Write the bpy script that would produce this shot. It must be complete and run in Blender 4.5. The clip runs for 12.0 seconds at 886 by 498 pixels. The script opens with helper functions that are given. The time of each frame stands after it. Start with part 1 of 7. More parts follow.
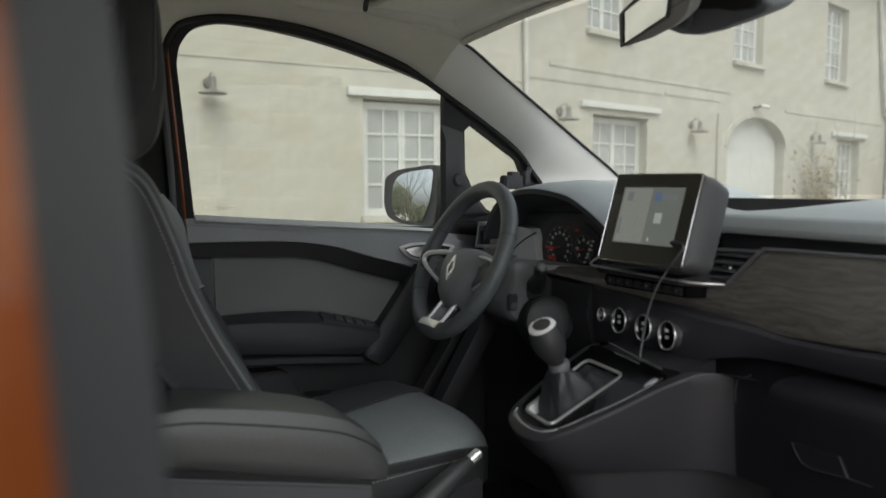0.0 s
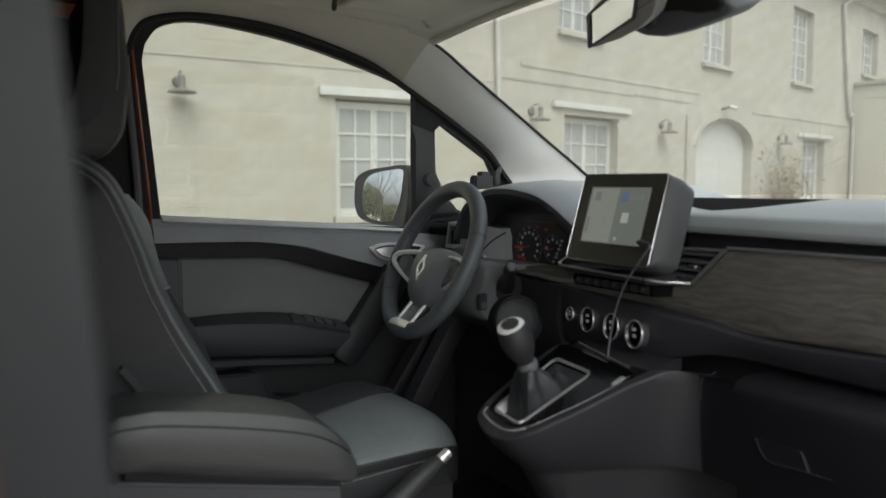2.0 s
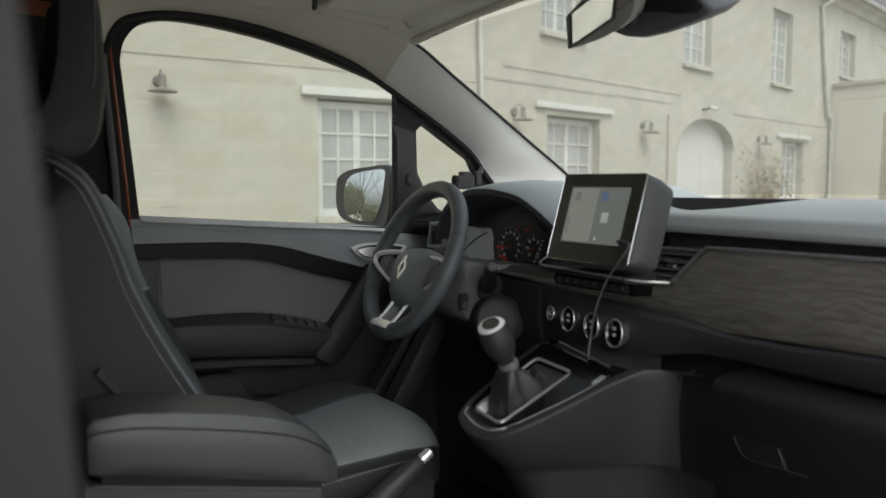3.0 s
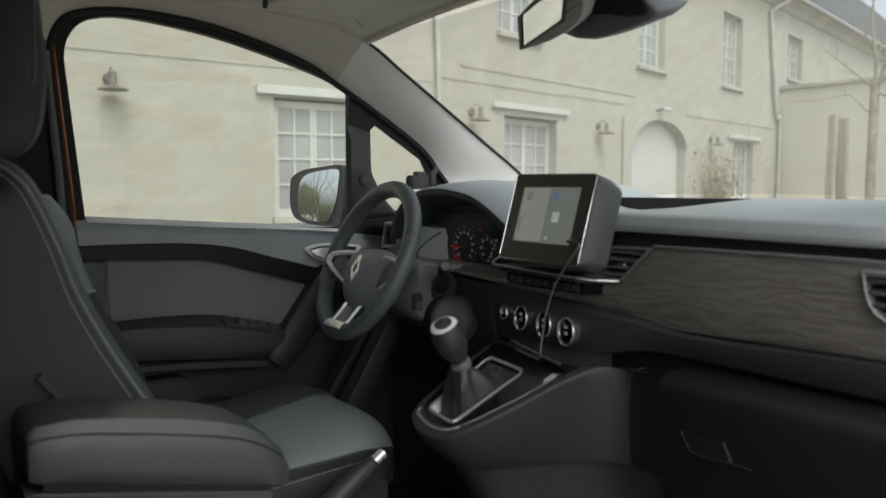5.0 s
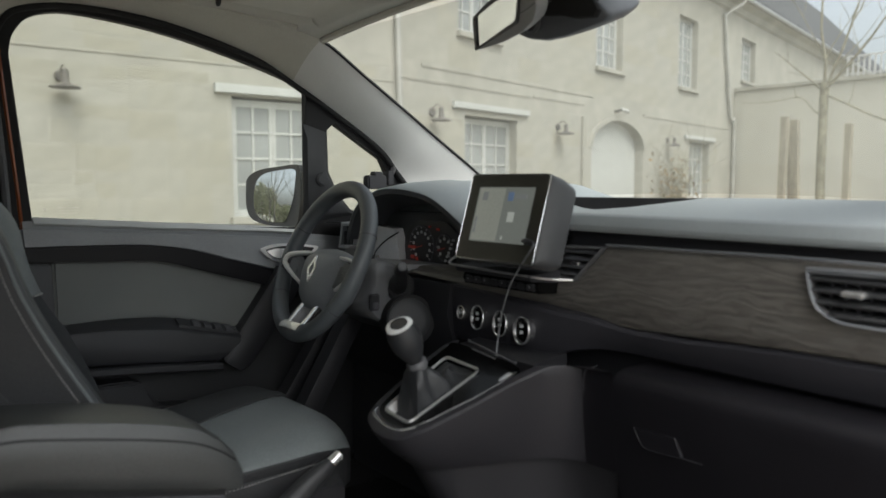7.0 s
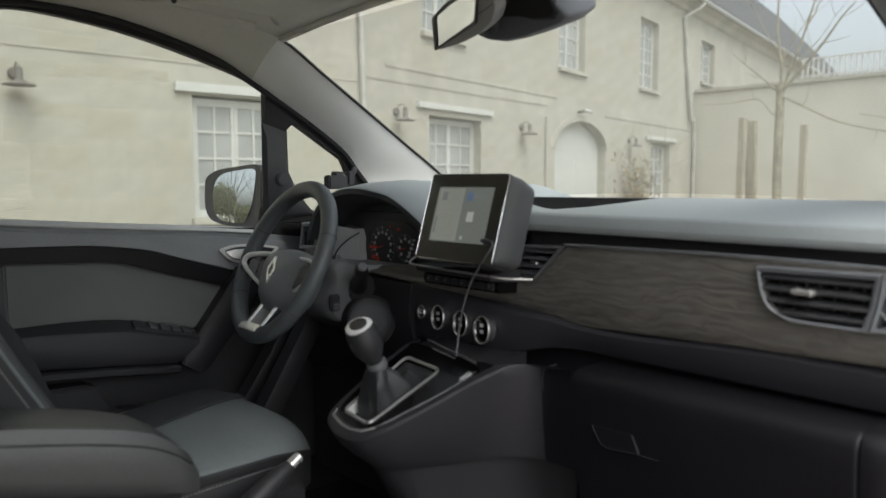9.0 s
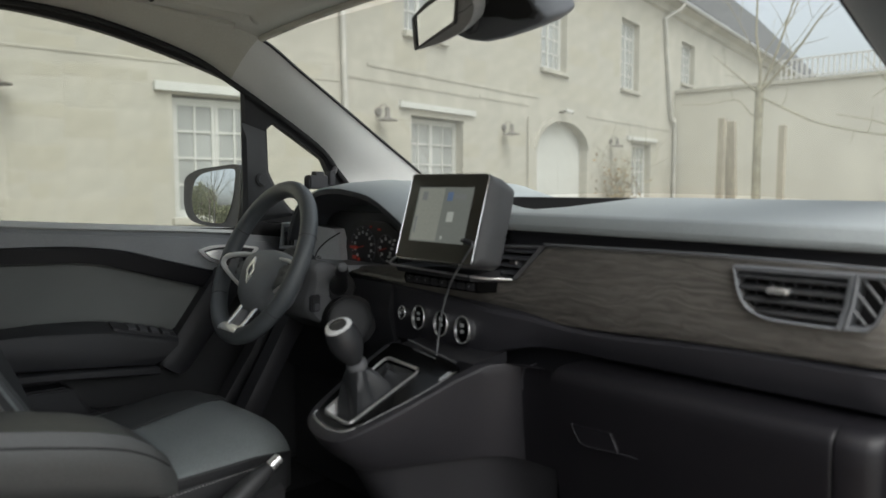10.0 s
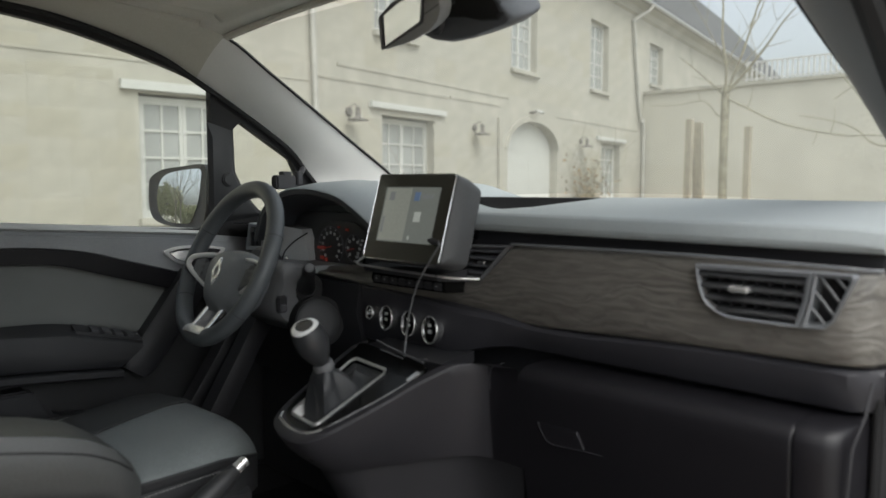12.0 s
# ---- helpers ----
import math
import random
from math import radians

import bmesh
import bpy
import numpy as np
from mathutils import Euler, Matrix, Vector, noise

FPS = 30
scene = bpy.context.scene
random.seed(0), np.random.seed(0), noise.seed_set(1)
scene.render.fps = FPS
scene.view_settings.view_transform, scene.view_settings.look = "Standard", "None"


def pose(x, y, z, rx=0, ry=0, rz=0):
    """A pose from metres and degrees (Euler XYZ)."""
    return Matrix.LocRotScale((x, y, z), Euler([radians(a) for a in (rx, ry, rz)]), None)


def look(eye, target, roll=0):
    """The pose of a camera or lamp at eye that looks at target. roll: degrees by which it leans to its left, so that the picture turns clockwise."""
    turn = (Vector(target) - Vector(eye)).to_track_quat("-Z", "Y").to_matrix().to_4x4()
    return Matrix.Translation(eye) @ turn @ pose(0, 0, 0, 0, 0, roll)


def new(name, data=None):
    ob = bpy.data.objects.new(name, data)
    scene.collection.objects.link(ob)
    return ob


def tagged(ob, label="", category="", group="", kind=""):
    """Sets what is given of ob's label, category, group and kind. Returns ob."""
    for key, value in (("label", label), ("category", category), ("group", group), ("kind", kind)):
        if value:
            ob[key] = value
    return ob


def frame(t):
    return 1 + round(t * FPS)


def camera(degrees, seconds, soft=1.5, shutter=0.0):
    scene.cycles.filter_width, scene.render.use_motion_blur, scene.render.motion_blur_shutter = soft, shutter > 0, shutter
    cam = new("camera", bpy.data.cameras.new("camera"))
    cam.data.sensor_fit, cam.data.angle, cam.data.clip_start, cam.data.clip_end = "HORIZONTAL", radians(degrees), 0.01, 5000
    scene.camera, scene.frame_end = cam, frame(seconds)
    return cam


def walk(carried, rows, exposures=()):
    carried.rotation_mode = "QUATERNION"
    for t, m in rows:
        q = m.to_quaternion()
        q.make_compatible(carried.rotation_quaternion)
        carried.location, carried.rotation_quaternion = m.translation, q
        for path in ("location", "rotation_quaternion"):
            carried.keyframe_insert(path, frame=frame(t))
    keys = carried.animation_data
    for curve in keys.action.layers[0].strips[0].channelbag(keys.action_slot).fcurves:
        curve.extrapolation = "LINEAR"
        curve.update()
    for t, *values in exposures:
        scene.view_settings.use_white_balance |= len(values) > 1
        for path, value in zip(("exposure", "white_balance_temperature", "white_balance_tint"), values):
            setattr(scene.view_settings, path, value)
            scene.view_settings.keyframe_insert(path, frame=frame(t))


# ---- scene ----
# The camera turns on a head a little behind its lens, beside the open passenger door.
cam = camera(61.1, 12.0)
cam.data.dof.use_dof = True
cam.data.dof.focus_distance = 2.2
cam.data.dof.aperture_fstop = 3.5
PIVOT, REACH = (1.171, -0.932, 1.27), 0.208
TURNS = [
    (0.0, 0.0), (0.5, -0.41), (1.0, -0.88), (1.5, -1.47), (2.0, -2.05), (2.5, -2.68), (3.0, -3.32),
    (5.0, -6.46), (5.5, -7.27), (6.0, -7.98), (6.5, -8.70), (7.0, -9.38), (9.0, -12.04), (9.5, -12.73),
    (10.0, -13.36), (10.5, -14.03), (11.0, -14.58), (11.5, -15.08), (12.0, -15.53),
]


def head(turn):
    yaw = radians(60.5 + turn)
    return pose(PIVOT[0] - REACH * math.sin(yaw), PIVOT[1] + REACH * math.cos(yaw), PIVOT[2], 84.86, 0, 60.5 + turn)


walk(cam, [(t, head(turn)) for t, turn in TURNS], exposures=[(0.0, 1.12, 6330, 7)])

# ---- light: an overcast day ----
world = bpy.data.worlds.new("overcast_sky")
scene.world = world
world.use_nodes = True
wn = world.node_tree.nodes
sky = wn.new("ShaderNodeTexSky")
sky.sky_type, sky.sun_disc = "NISHITA", False
sky.sun_elevation, sky.sun_rotation = radians(58), radians(110)
sky.dust_density, sky.ozone_density = 6.0, 1.0
wn["Background"].inputs["Strength"].default_value = 0.15
haze = wn.new("ShaderNodeHueSaturation")
haze.inputs["Saturation"].default_value = 0.35
world.node_tree.links.new(sky.outputs[0], haze.inputs["Color"])
world.node_tree.links.new(haze.outputs[0], wn["Background"].inputs["Color"])
sun = new("sun", bpy.data.lights.new("sun", "SUN"))
sun.data.energy, sun.data.angle, sun.data.color = 0.55, radians(95), (1.0, 0.98, 0.95)
sun.matrix_world = look((20 * math.sin(radians(110)), 20 * math.cos(radians(110)), 32), (0, 0, 0))


# ---- materials ----
def material(name, color, rough=0.6, metal=0.0, grain=0.0, grain_size=0.002, vary=0.12, vary_size=0.15,
             bump_size=None, second=None, coat=0.0, sheen=0.0, stretch=(1, 1, 1), wear=0.0):
    """A surface with colour variation at two scales, uneven gloss and a fine relief."""
    m = bpy.data.materials.new(name)
    m.use_nodes = True
    n, l = m.node_tree.nodes, m.node_tree.links
    b = n["Principled BSDF"]
    b.inputs["Metallic"].default_value = metal
    b.inputs["Coat Weight"].default_value = coat
    b.inputs["Sheen Weight"].default_value = sheen
    co = n.new("ShaderNodeTexCoord")
    mp = n.new("ShaderNodeMapping")
    mp.inputs["Scale"].default_value = stretch
    l.new(co.outputs["Object"], mp.inputs["Vector"])
    big = n.new("ShaderNodeTexNoise")
    big.inputs["Scale"].default_value, big.inputs["Detail"].default_value = 1 / vary_size, 6
    fine = n.new("ShaderNodeTexNoise")
    fine.inputs["Scale"].default_value, fine.inputs["Detail"].default_value = 1 / (bump_size or grain_size), 3
    l.new(mp.outputs[0], big.inputs["Vector"])
    l.new(mp.outputs[0], fine.inputs["Vector"])
    ramp = n.new("ShaderNodeValToRGB")
    other = second or tuple(c * (1 + vary) for c in color)
    ramp.color_ramp.elements[0].color = (*[c * (1 - vary) for c in color], 1)
    ramp.color_ramp.elements[1].color = (*other, 1)
    ramp.color_ramp.elements[0].position, ramp.color_ramp.elements[1].position = 0.3, 0.7
    l.new(big.outputs["Fac"], ramp.inputs["Fac"])
    mix = n.new("ShaderNodeMixRGB")
    mix.blend_type, mix.inputs["Fac"].default_value = "OVERLAY", 0.4
    l.new(ramp.outputs[0], mix.inputs[1])
    l.new(fine.outputs["Fac"], mix.inputs[2])
    l.new(mix.outputs[0], b.inputs["Base Color"])
    mr = n.new("ShaderNodeMapRange")
    mr.inputs["To Min"].default_value, mr.inputs["To Max"].default_value = max(rough - 0.08, 0.02), min(rough + 0.1, 1)
    l.new(big.outputs["Fac"], mr.inputs["Value"])
    l.new(mr.outputs[0], b.inputs["Roughness"])
    if grain:
        bp = n.new("ShaderNodeBump")
        bp.inputs["Strength"].default_value, bp.inputs["Distance"].default_value = grain, bump_size or grain_size
        l.new(fine.outputs["Fac"], bp.inputs["Height"])
        l.new(bp.outputs[0], b.inputs["Normal"])
    return m


def glass_material(name, tint=(1, 1, 1), veil=0.0):
    """Clear sheet glass: see-through, with more gloss the flatter it is looked at, under an added pale veil that
    imitates haze.
    """
    m = bpy.data.materials.new(name)
    m.use_nodes = True
    n, l = m.node_tree.nodes, m.node_tree.links
    n.remove(n["Principled BSDF"])
    clear, gloss, mix, weight = (n.new("ShaderNode" + k) for k in ("BsdfTransparent", "BsdfGlossy", "MixShader", "LayerWeight"))
    clear.inputs["Color"].default_value = (*tint, 1)
    gloss.inputs["Roughness"].default_value = 0.02
    weight.inputs["Blend"].default_value = 0.5
    power, scale = n.new("ShaderNodeMath"), n.new("ShaderNodeMath")
    power.operation, power.inputs[1].default_value = "POWER", 5.0
    scale.operation, scale.inputs[1].default_value, scale.inputs[2].default_value = "MULTIPLY_ADD", 0.6, 0.02
    l.new(weight.outputs["Facing"], power.inputs[0])
    l.new(power.outputs[0], scale.inputs[0])
    l.new(scale.outputs[0], mix.inputs[0])
    l.new(clear.outputs[0], mix.inputs[1])
    l.new(gloss.outputs[0], mix.inputs[2])
    # Pale translucent layer mixed in to lower contrast the way haze does.
    film, over = n.new("ShaderNodeBsdfTranslucent"), n.new("ShaderNodeMixShader")
    film.inputs["Color"].default_value = (0.72, 0.73, 0.64, 1)
    over.inputs[0].default_value = veil
    l.new(mix.outputs[0], over.inputs[1])
    l.new(film.outputs[0], over.inputs[2])
    l.new(over.outputs[0], n["Material Output"].inputs["Surface"])
    return m


def wood_material(name):
    """Dark open-grained decor: long flowing figure, fine pores and a satin sheen."""
    m = material(name, (0.10, 0.09, 0.075), 0.38, grain=0.2, grain_size=0.0012, vary_size=0.1)
    n, l = m.node_tree.nodes, m.node_tree.links
    b = n["Principled BSDF"]
    co, mp = n.new("ShaderNodeTexCoord"), n.new("ShaderNodeMapping")
    mp.inputs["Scale"].default_value = (3.2, 5.0, 8.0)
    mp.inputs["Rotation"].default_value = (0, radians(7), 0)
    l.new(co.outputs["Object"], mp.inputs["Vector"])

    def noise(scale, detail, distortion, source):
        t = n.new("ShaderNodeTexNoise")
        t.inputs["Scale"].default_value, t.inputs["Detail"].default_value = scale, detail
        t.inputs["Distortion"].default_value = distortion
        l.new(source, t.inputs["Vector"])
        return t

    def mixed(kind, fac, one, two):
        x = n.new("ShaderNodeMixRGB")
        x.blend_type, x.inputs["Fac"].default_value = kind, fac
        l.new(one, x.inputs[1])
        l.new(two, x.inputs[2])
        return x.outputs[0]

    swirl = noise(1.5, 3, 0.6, mp.outputs[0])
    bent = mixed("ADD", 0.85, mp.outputs[0], swirl.outputs["Color"])
    figure = n.new("ShaderNodeTexWave")
    figure.wave_type, figure.bands_direction = "BANDS", "Z"
    for key, value in (("Scale", 2.6), ("Distortion", 9.0), ("Detail", 6.0), ("Detail Scale", 1.3), ("Detail Roughness", 0.68)):
        figure.inputs[key].default_value = value
    l.new(bent, figure.inputs["Vector"])
    clouds = noise(1.3, 4, 0.8, bent)
    pores = n.new("ShaderNodeMapping")
    pores.inputs["Scale"].default_value = (14, 60, 160)
    l.new(co.outputs["Object"], pores.inputs["Vector"])
    fibre = noise(1.0, 4, 0.3, pores.outputs[0])
    tone = n.new("ShaderNodeValToRGB")
    e = tone.color_ramp.elements
    e[0].position, e[0].color = 0.15, (0.058, 0.054, 0.049, 1)
    e[1].position, e[1].color = 0.85, (0.156, 0.148, 0.134, 1)
    e.new(0.40).color = (0.117, 0.110, 0.099, 1)
    l.new(mixed("MIX", 0.72, figure.outputs["Fac"], clouds.outputs["Fac"]), tone.inputs["Fac"])
    l.new(mixed("OVERLAY", 0.45, tone.outputs[0], fibre.outputs["Fac"]), b.inputs["Base Color"])
    relief = n.new("ShaderNodeBump")
    relief.inputs["Strength"].default_value, relief.inputs["Distance"].default_value = 0.35, 0.002
    l.new(figure.outputs["Fac"], relief.inputs["Height"])
    l.new(relief.outputs[0], b.inputs["Normal"])
    return m


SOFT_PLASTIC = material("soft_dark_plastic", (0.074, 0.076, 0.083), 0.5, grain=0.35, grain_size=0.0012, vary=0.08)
# Lightened to blue-grey: the sky's reflection on the pad is in the colour.
DASH_TOP = material("dash_top_sky_sheen", (0.265, 0.290, 0.294), 0.45, grain=0.35, grain_size=0.0012, vary=0.06)
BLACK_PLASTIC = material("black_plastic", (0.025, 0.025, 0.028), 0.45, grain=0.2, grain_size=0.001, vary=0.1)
GLOSS_BLACK = material("gloss_black", (0.004, 0.004, 0.004), 0.14, vary=0.05)
GLOSS_BLACK.node_tree.nodes["Principled BSDF"].inputs["Specular IOR Level"].default_value = 0.14
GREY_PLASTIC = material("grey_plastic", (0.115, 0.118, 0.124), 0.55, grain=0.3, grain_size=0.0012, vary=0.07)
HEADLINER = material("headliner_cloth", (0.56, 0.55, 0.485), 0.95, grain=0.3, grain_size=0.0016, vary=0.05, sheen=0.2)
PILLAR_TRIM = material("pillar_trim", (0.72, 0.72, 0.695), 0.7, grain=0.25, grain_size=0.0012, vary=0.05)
RUBBER = material("black_rubber", (0.010, 0.010, 0.011), 0.75, grain=0.2, grain_size=0.002, vary=0.15)
SEAT_CLOTH = material("dark_seat_cloth", (0.046, 0.049, 0.052), 0.95, grain=0.6, grain_size=0.0014, vary=0.12)
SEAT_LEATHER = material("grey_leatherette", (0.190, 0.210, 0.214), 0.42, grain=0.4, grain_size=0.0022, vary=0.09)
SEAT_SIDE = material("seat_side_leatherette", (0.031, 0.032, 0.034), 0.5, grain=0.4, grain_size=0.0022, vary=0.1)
DOOR_CLOTH = material("grey_door_cloth", (0.185, 0.194, 0.190), 0.95, grain=0.5, grain_size=0.0015, vary=0.07)
THREAD = material("grey_thread", (0.36, 0.36, 0.35), 0.8, vary=0.1)
CHROME = material("satin_chrome", (0.82, 0.82, 0.82), 0.17, metal=0.95, vary=0.05)
BRUSHED = material("silver_trim", (0.55, 0.55, 0.55), 0.3, metal=0.8, vary=0.08)
LEATHER = material("wheel_leather", (0.105, 0.116, 0.124), 0.38, grain=0.3, grain_size=0.0015, vary=0.08)
AIRBAG = material("airbag_plastic", (0.225, 0.238, 0.250), 0.42, grain=0.3, grain_size=0.0012, vary=0.06)
BODY_PAINT = material("orange_brown_paint", (0.215, 0.055, 0.012), 0.3, metal=0.3, vary=0.06, coat=0.7)
CARPET = material("black_carpet", (0.010, 0.010, 0.010), 1.0, grain=0.8, grain_size=0.003, vary=0.25)
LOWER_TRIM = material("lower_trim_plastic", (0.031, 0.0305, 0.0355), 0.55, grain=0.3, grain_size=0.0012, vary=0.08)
# Glovebox-side plastic blackened for shade; on the door band the black is its own.
BLACK_AND_SHADED = material("black_and_shaded_plastic", (0.0072, 0.0068, 0.0086), 0.45, grain=0.3, grain_size=0.0012, vary=0.1)
PILLAR_GREY = material("dark_pillar_plastic", (0.034, 0.035, 0.037), 0.5, grain=0.3, grain_size=0.0012, vary=0.08)
SCREEN_SHELL = material("screen_shell_plastic", (0.058, 0.060, 0.063), 0.5, grain=0.3, grain_size=0.0012, vary=0.07)
DOOR_PAD = material("door_pad_plastic", (0.290, 0.303, 0.315), 0.5, grain=0.3, grain_size=0.0012, vary=0.07)
CONSOLE_SIDE = material("console_plastic", (0.0275, 0.0268, 0.0305), 0.45, grain=0.3, grain_size=0.0012, vary=0.08)
for dull in (LOWER_TRIM, BLACK_AND_SHADED, CONSOLE_SIDE):
    dull.node_tree.nodes["Principled BSDF"].inputs["Specular IOR Level"].default_value = 0.3
WOOD = wood_material("dark_wood_grain_decor")
HEAD_LEATHER = material("headrest_leatherette", (0.017, 0.018, 0.019), 0.5, grain=0.4, grain_size=0.0022, vary=0.1)
ARM_LEATHER = material("armrest_leatherette", (0.058, 0.061, 0.060), 0.40, grain=0.4, grain_size=0.0022, vary=0.09)
ARM_LEATHER.node_tree.nodes["Principled BSDF"].inputs["Specular IOR Level"].default_value = 1.0
COLUMN_GREY = material("column_plastic", (0.130, 0.133, 0.138), 0.5, grain=0.3, grain_size=0.0012, vary=0.06)
# Near-white paint in place of chrome: its bright reflections are in the colour.
BRIGHT_SHEEN = material("chrome_reflection_white", (0.85, 0.85, 0.84), 0.3, metal=0.1, vary=0.04, coat=0.3)
SATIN = material("satin_silver", (0.86, 0.86, 0.85), 0.24, metal=0.8, vary=0.05)
SHIFT_GREY = material("shift_plate_lacquer", (0.10, 0.10, 0.10), 0.15, metal=0.5, vary=0.05, coat=0.5)
GLASS = glass_material("window_glass", (0.74, 0.755, 0.74), 0.06)
SIDE_GLASS = glass_material("tinted_side_glass", (0.88, 0.895, 0.88), 0.04)
MIRROR = material("mirror_glass", (0.86, 0.88, 0.88), 0.03, metal=1.0, vary=0.01)
for link in [k for k in MIRROR.node_tree.links if k.to_socket.name == "Roughness"]:
    MIRROR.node_tree.links.remove(link)
MIRROR.node_tree.nodes["Principled BSDF"].inputs["Roughness"].default_value = 0.01
GAITER = material("gaiter_leather", (0.031, 0.0325, 0.035), 0.40, grain=0.3, grain_size=0.0015, vary=0.1)
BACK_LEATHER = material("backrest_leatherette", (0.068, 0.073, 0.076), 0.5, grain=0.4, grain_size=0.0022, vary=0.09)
SCREEN = material("screen_glass", (0.050, 0.049, 0.040), 0.22, vary=0.03, coat=0.5)
STONE = material("pale_limestone", (0.336, 0.324, 0.276), 0.95, grain=0.0002, grain_size=0.17, vary=0.12, vary_size=0.9)
for node in STONE.node_tree.nodes:
    if node.type == "MIX_RGB":
        node.inputs["Fac"].default_value = 0.12
WHITE_PAINT = material("white_paint", (0.435, 0.44, 0.41), 0.55, grain=0.1, grain_size=0.01, vary=0.05)
GRAVEL = material("pale_gravel", (0.33, 0.31, 0.265), 1.0, grain=0.8, grain_size=0.02, vary=0.2, vary_size=1.2)


# ---- building helpers ----
def part(name, bm, mat, parent=None, label="", smooth=True, at=None):
    me = bpy.data.meshes.new(name)
    bmesh.ops.recalc_face_normals(bm, faces=bm.faces)
    bm.to_mesh(me)
    bm.free()
    for f in me.polygons:
        f.use_smooth = smooth
    for mm in mat if isinstance(mat, (list, tuple)) else [mat]:
        me.materials.append(mm)
    if smooth:
        me.set_sharp_from_angle(angle=radians(38))
    ob = new(name, me)
    if at is not None:
        ob.matrix_world = at
    if parent:
        ob.parent = parent
        bpy.context.view_layer.update()
        ob.matrix_parent_inverse = parent.matrix_world.inverted()
    if label:
        tagged(ob, label)
    return ob


def thing(name, label, category, at=(0, 0, 0), group="", kind=""):
    ob = new(name)
    ob.location = at
    ob.empty_display_size = 0.05
    bpy.context.view_layer.update()
    return tagged(ob, label, category, group, kind)


def bevel(bm, width, segments=2, angle=30):
    if width:
        edges = [e for e in bm.edges if len(e.link_faces) == 2 and e.calc_face_angle(0) > radians(angle)]
        bmesh.ops.bevel(bm, geom=edges, offset=width, segments=segments, affect="EDGES", clamp_overlap=True)
    return bm


def block(x0, x1, y0, y1, z0, z1, r=0.004, seg=2):
    bm = bmesh.new()
    bmesh.ops.create_cube(bm, size=1.0)
    bmesh.ops.scale(bm, vec=(x1 - x0, y1 - y0, z1 - z0), verts=bm.verts)
    bmesh.ops.translate(bm, vec=((x0 + x1) / 2, (y0 + y1) / 2, (z0 + z1) / 2), verts=bm.verts)
    return bevel(bm, r, seg)


def place(axis, a, b, c):
    """A point whose coordinate along the axis is c and whose two others, in order, are a and b."""
    return {"x": (c, a, b), "y": (a, c, b), "z": (a, b, c)}[axis]


def plate(outline, axis, lo, hi, holes=(), r=0.0, seg=2):
    """A slab with the given outline and holes, from lo to hi along the axis."""
    bm = bmesh.new()
    edges = []
    for loop in (outline, *holes):
        vs = [bm.verts.new(place(axis, a, b, lo)) for a, b in loop]
        edges += [bm.edges.new((vs[i], vs[(i + 1) % len(vs)])) for i in range(len(vs))]
    if holes:
        bmesh.ops.triangle_fill(bm, use_beauty=True, use_dissolve=False, edges=edges)
    else:
        bm.faces.new(list(bm.verts))
    made = bmesh.ops.extrude_face_region(bm, geom=list(bm.faces))
    move = Vector(place(axis, 0, 0, hi - lo))
    bmesh.ops.translate(bm, vec=move, verts=[g for g in made["geom"] if isinstance(g, bmesh.types.BMVert)])
    return bevel(bm, r, seg)


def loft(rings, closed=True, caps=True):
    """A skin through rings of equally many points."""
    bm = bmesh.new()
    rows = [[bm.verts.new(p) for p in ring] for ring in rings]
    n = len(rings[0])
    for a, b in zip(rows, rows[1:]):
        for i in range(n if closed else n - 1):
            j = (i + 1) % n
            bm.faces.new((a[i], a[j], b[j], b[i]))
    if caps and closed:
        bm.faces.new(rows[0][::-1])
        bm.faces.new(rows[-1])
    return bm


def smooth_path(points, steps=6, closed=False):
    """Catmull-Rom points through the given ones."""
    pts = [Vector(p) for p in points]
    out, n = [], len(pts)
    for i in range(n if closed else n - 1):
        p0, p1, p2, p3 = ((pts[(i + k) % n] if closed else pts[min(max(i + k, 0), n - 1)]) for k in (-1, 0, 1, 2))
        for s in range(steps):
            t = s / steps
            out.append(0.5 * (2 * p1 + (p2 - p0) * t + (2 * p0 - 5 * p1 + 4 * p2 - p3) * t * t + (3 * p1 - p0 - 3 * p2 + p3) * t ** 3))
    if not closed:
        out.append(pts[-1])
    return out


def tube(points, radius, sides=8, closed=False, flat=1.0):
    """A round bar along points; radius may be a number or one for each point."""
    pts = [Vector(p) for p in points]
    n = len(pts)
    radii = radius if isinstance(radius, (list, tuple)) else [radius] * n
    rings, side = [], None
    for i, p in enumerate(pts):
        ahead = (pts[(i + 1) % n] if closed or i < n - 1 else p) - (pts[i - 1] if closed or i else p)
        ahead.normalize()
        if side is None:
            side = ahead.orthogonal().normalized()
        side = (side - ahead * side.dot(ahead)).normalized()
        up = ahead.cross(side)
        rings.append([p + radii[i] * (math.cos(a) * side + flat * math.sin(a) * up) for a in (2 * math.pi * k / sides for k in range(sides))])
    if closed:
        rings.append(rings[0])
        bm = loft(rings, caps=False)
        bmesh.ops.remove_doubles(bm, verts=bm.verts, dist=1e-6)
        return bm
    return loft(rings)


def cone(p, axis, r0, r1, depth, sides=24, r=0.0):
    bm = bmesh.new()
    bmesh.ops.create_cone(bm, cap_ends=True, segments=sides, radius1=r0, radius2=r1, depth=depth)
    bevel(bm, r, 2)
    turn = Vector(axis).to_track_quat("Z", "Y").to_matrix().to_4x4()
    bmesh.ops.transform(bm, matrix=Matrix.Translation(p) @ turn, verts=bm.verts)
    return bm


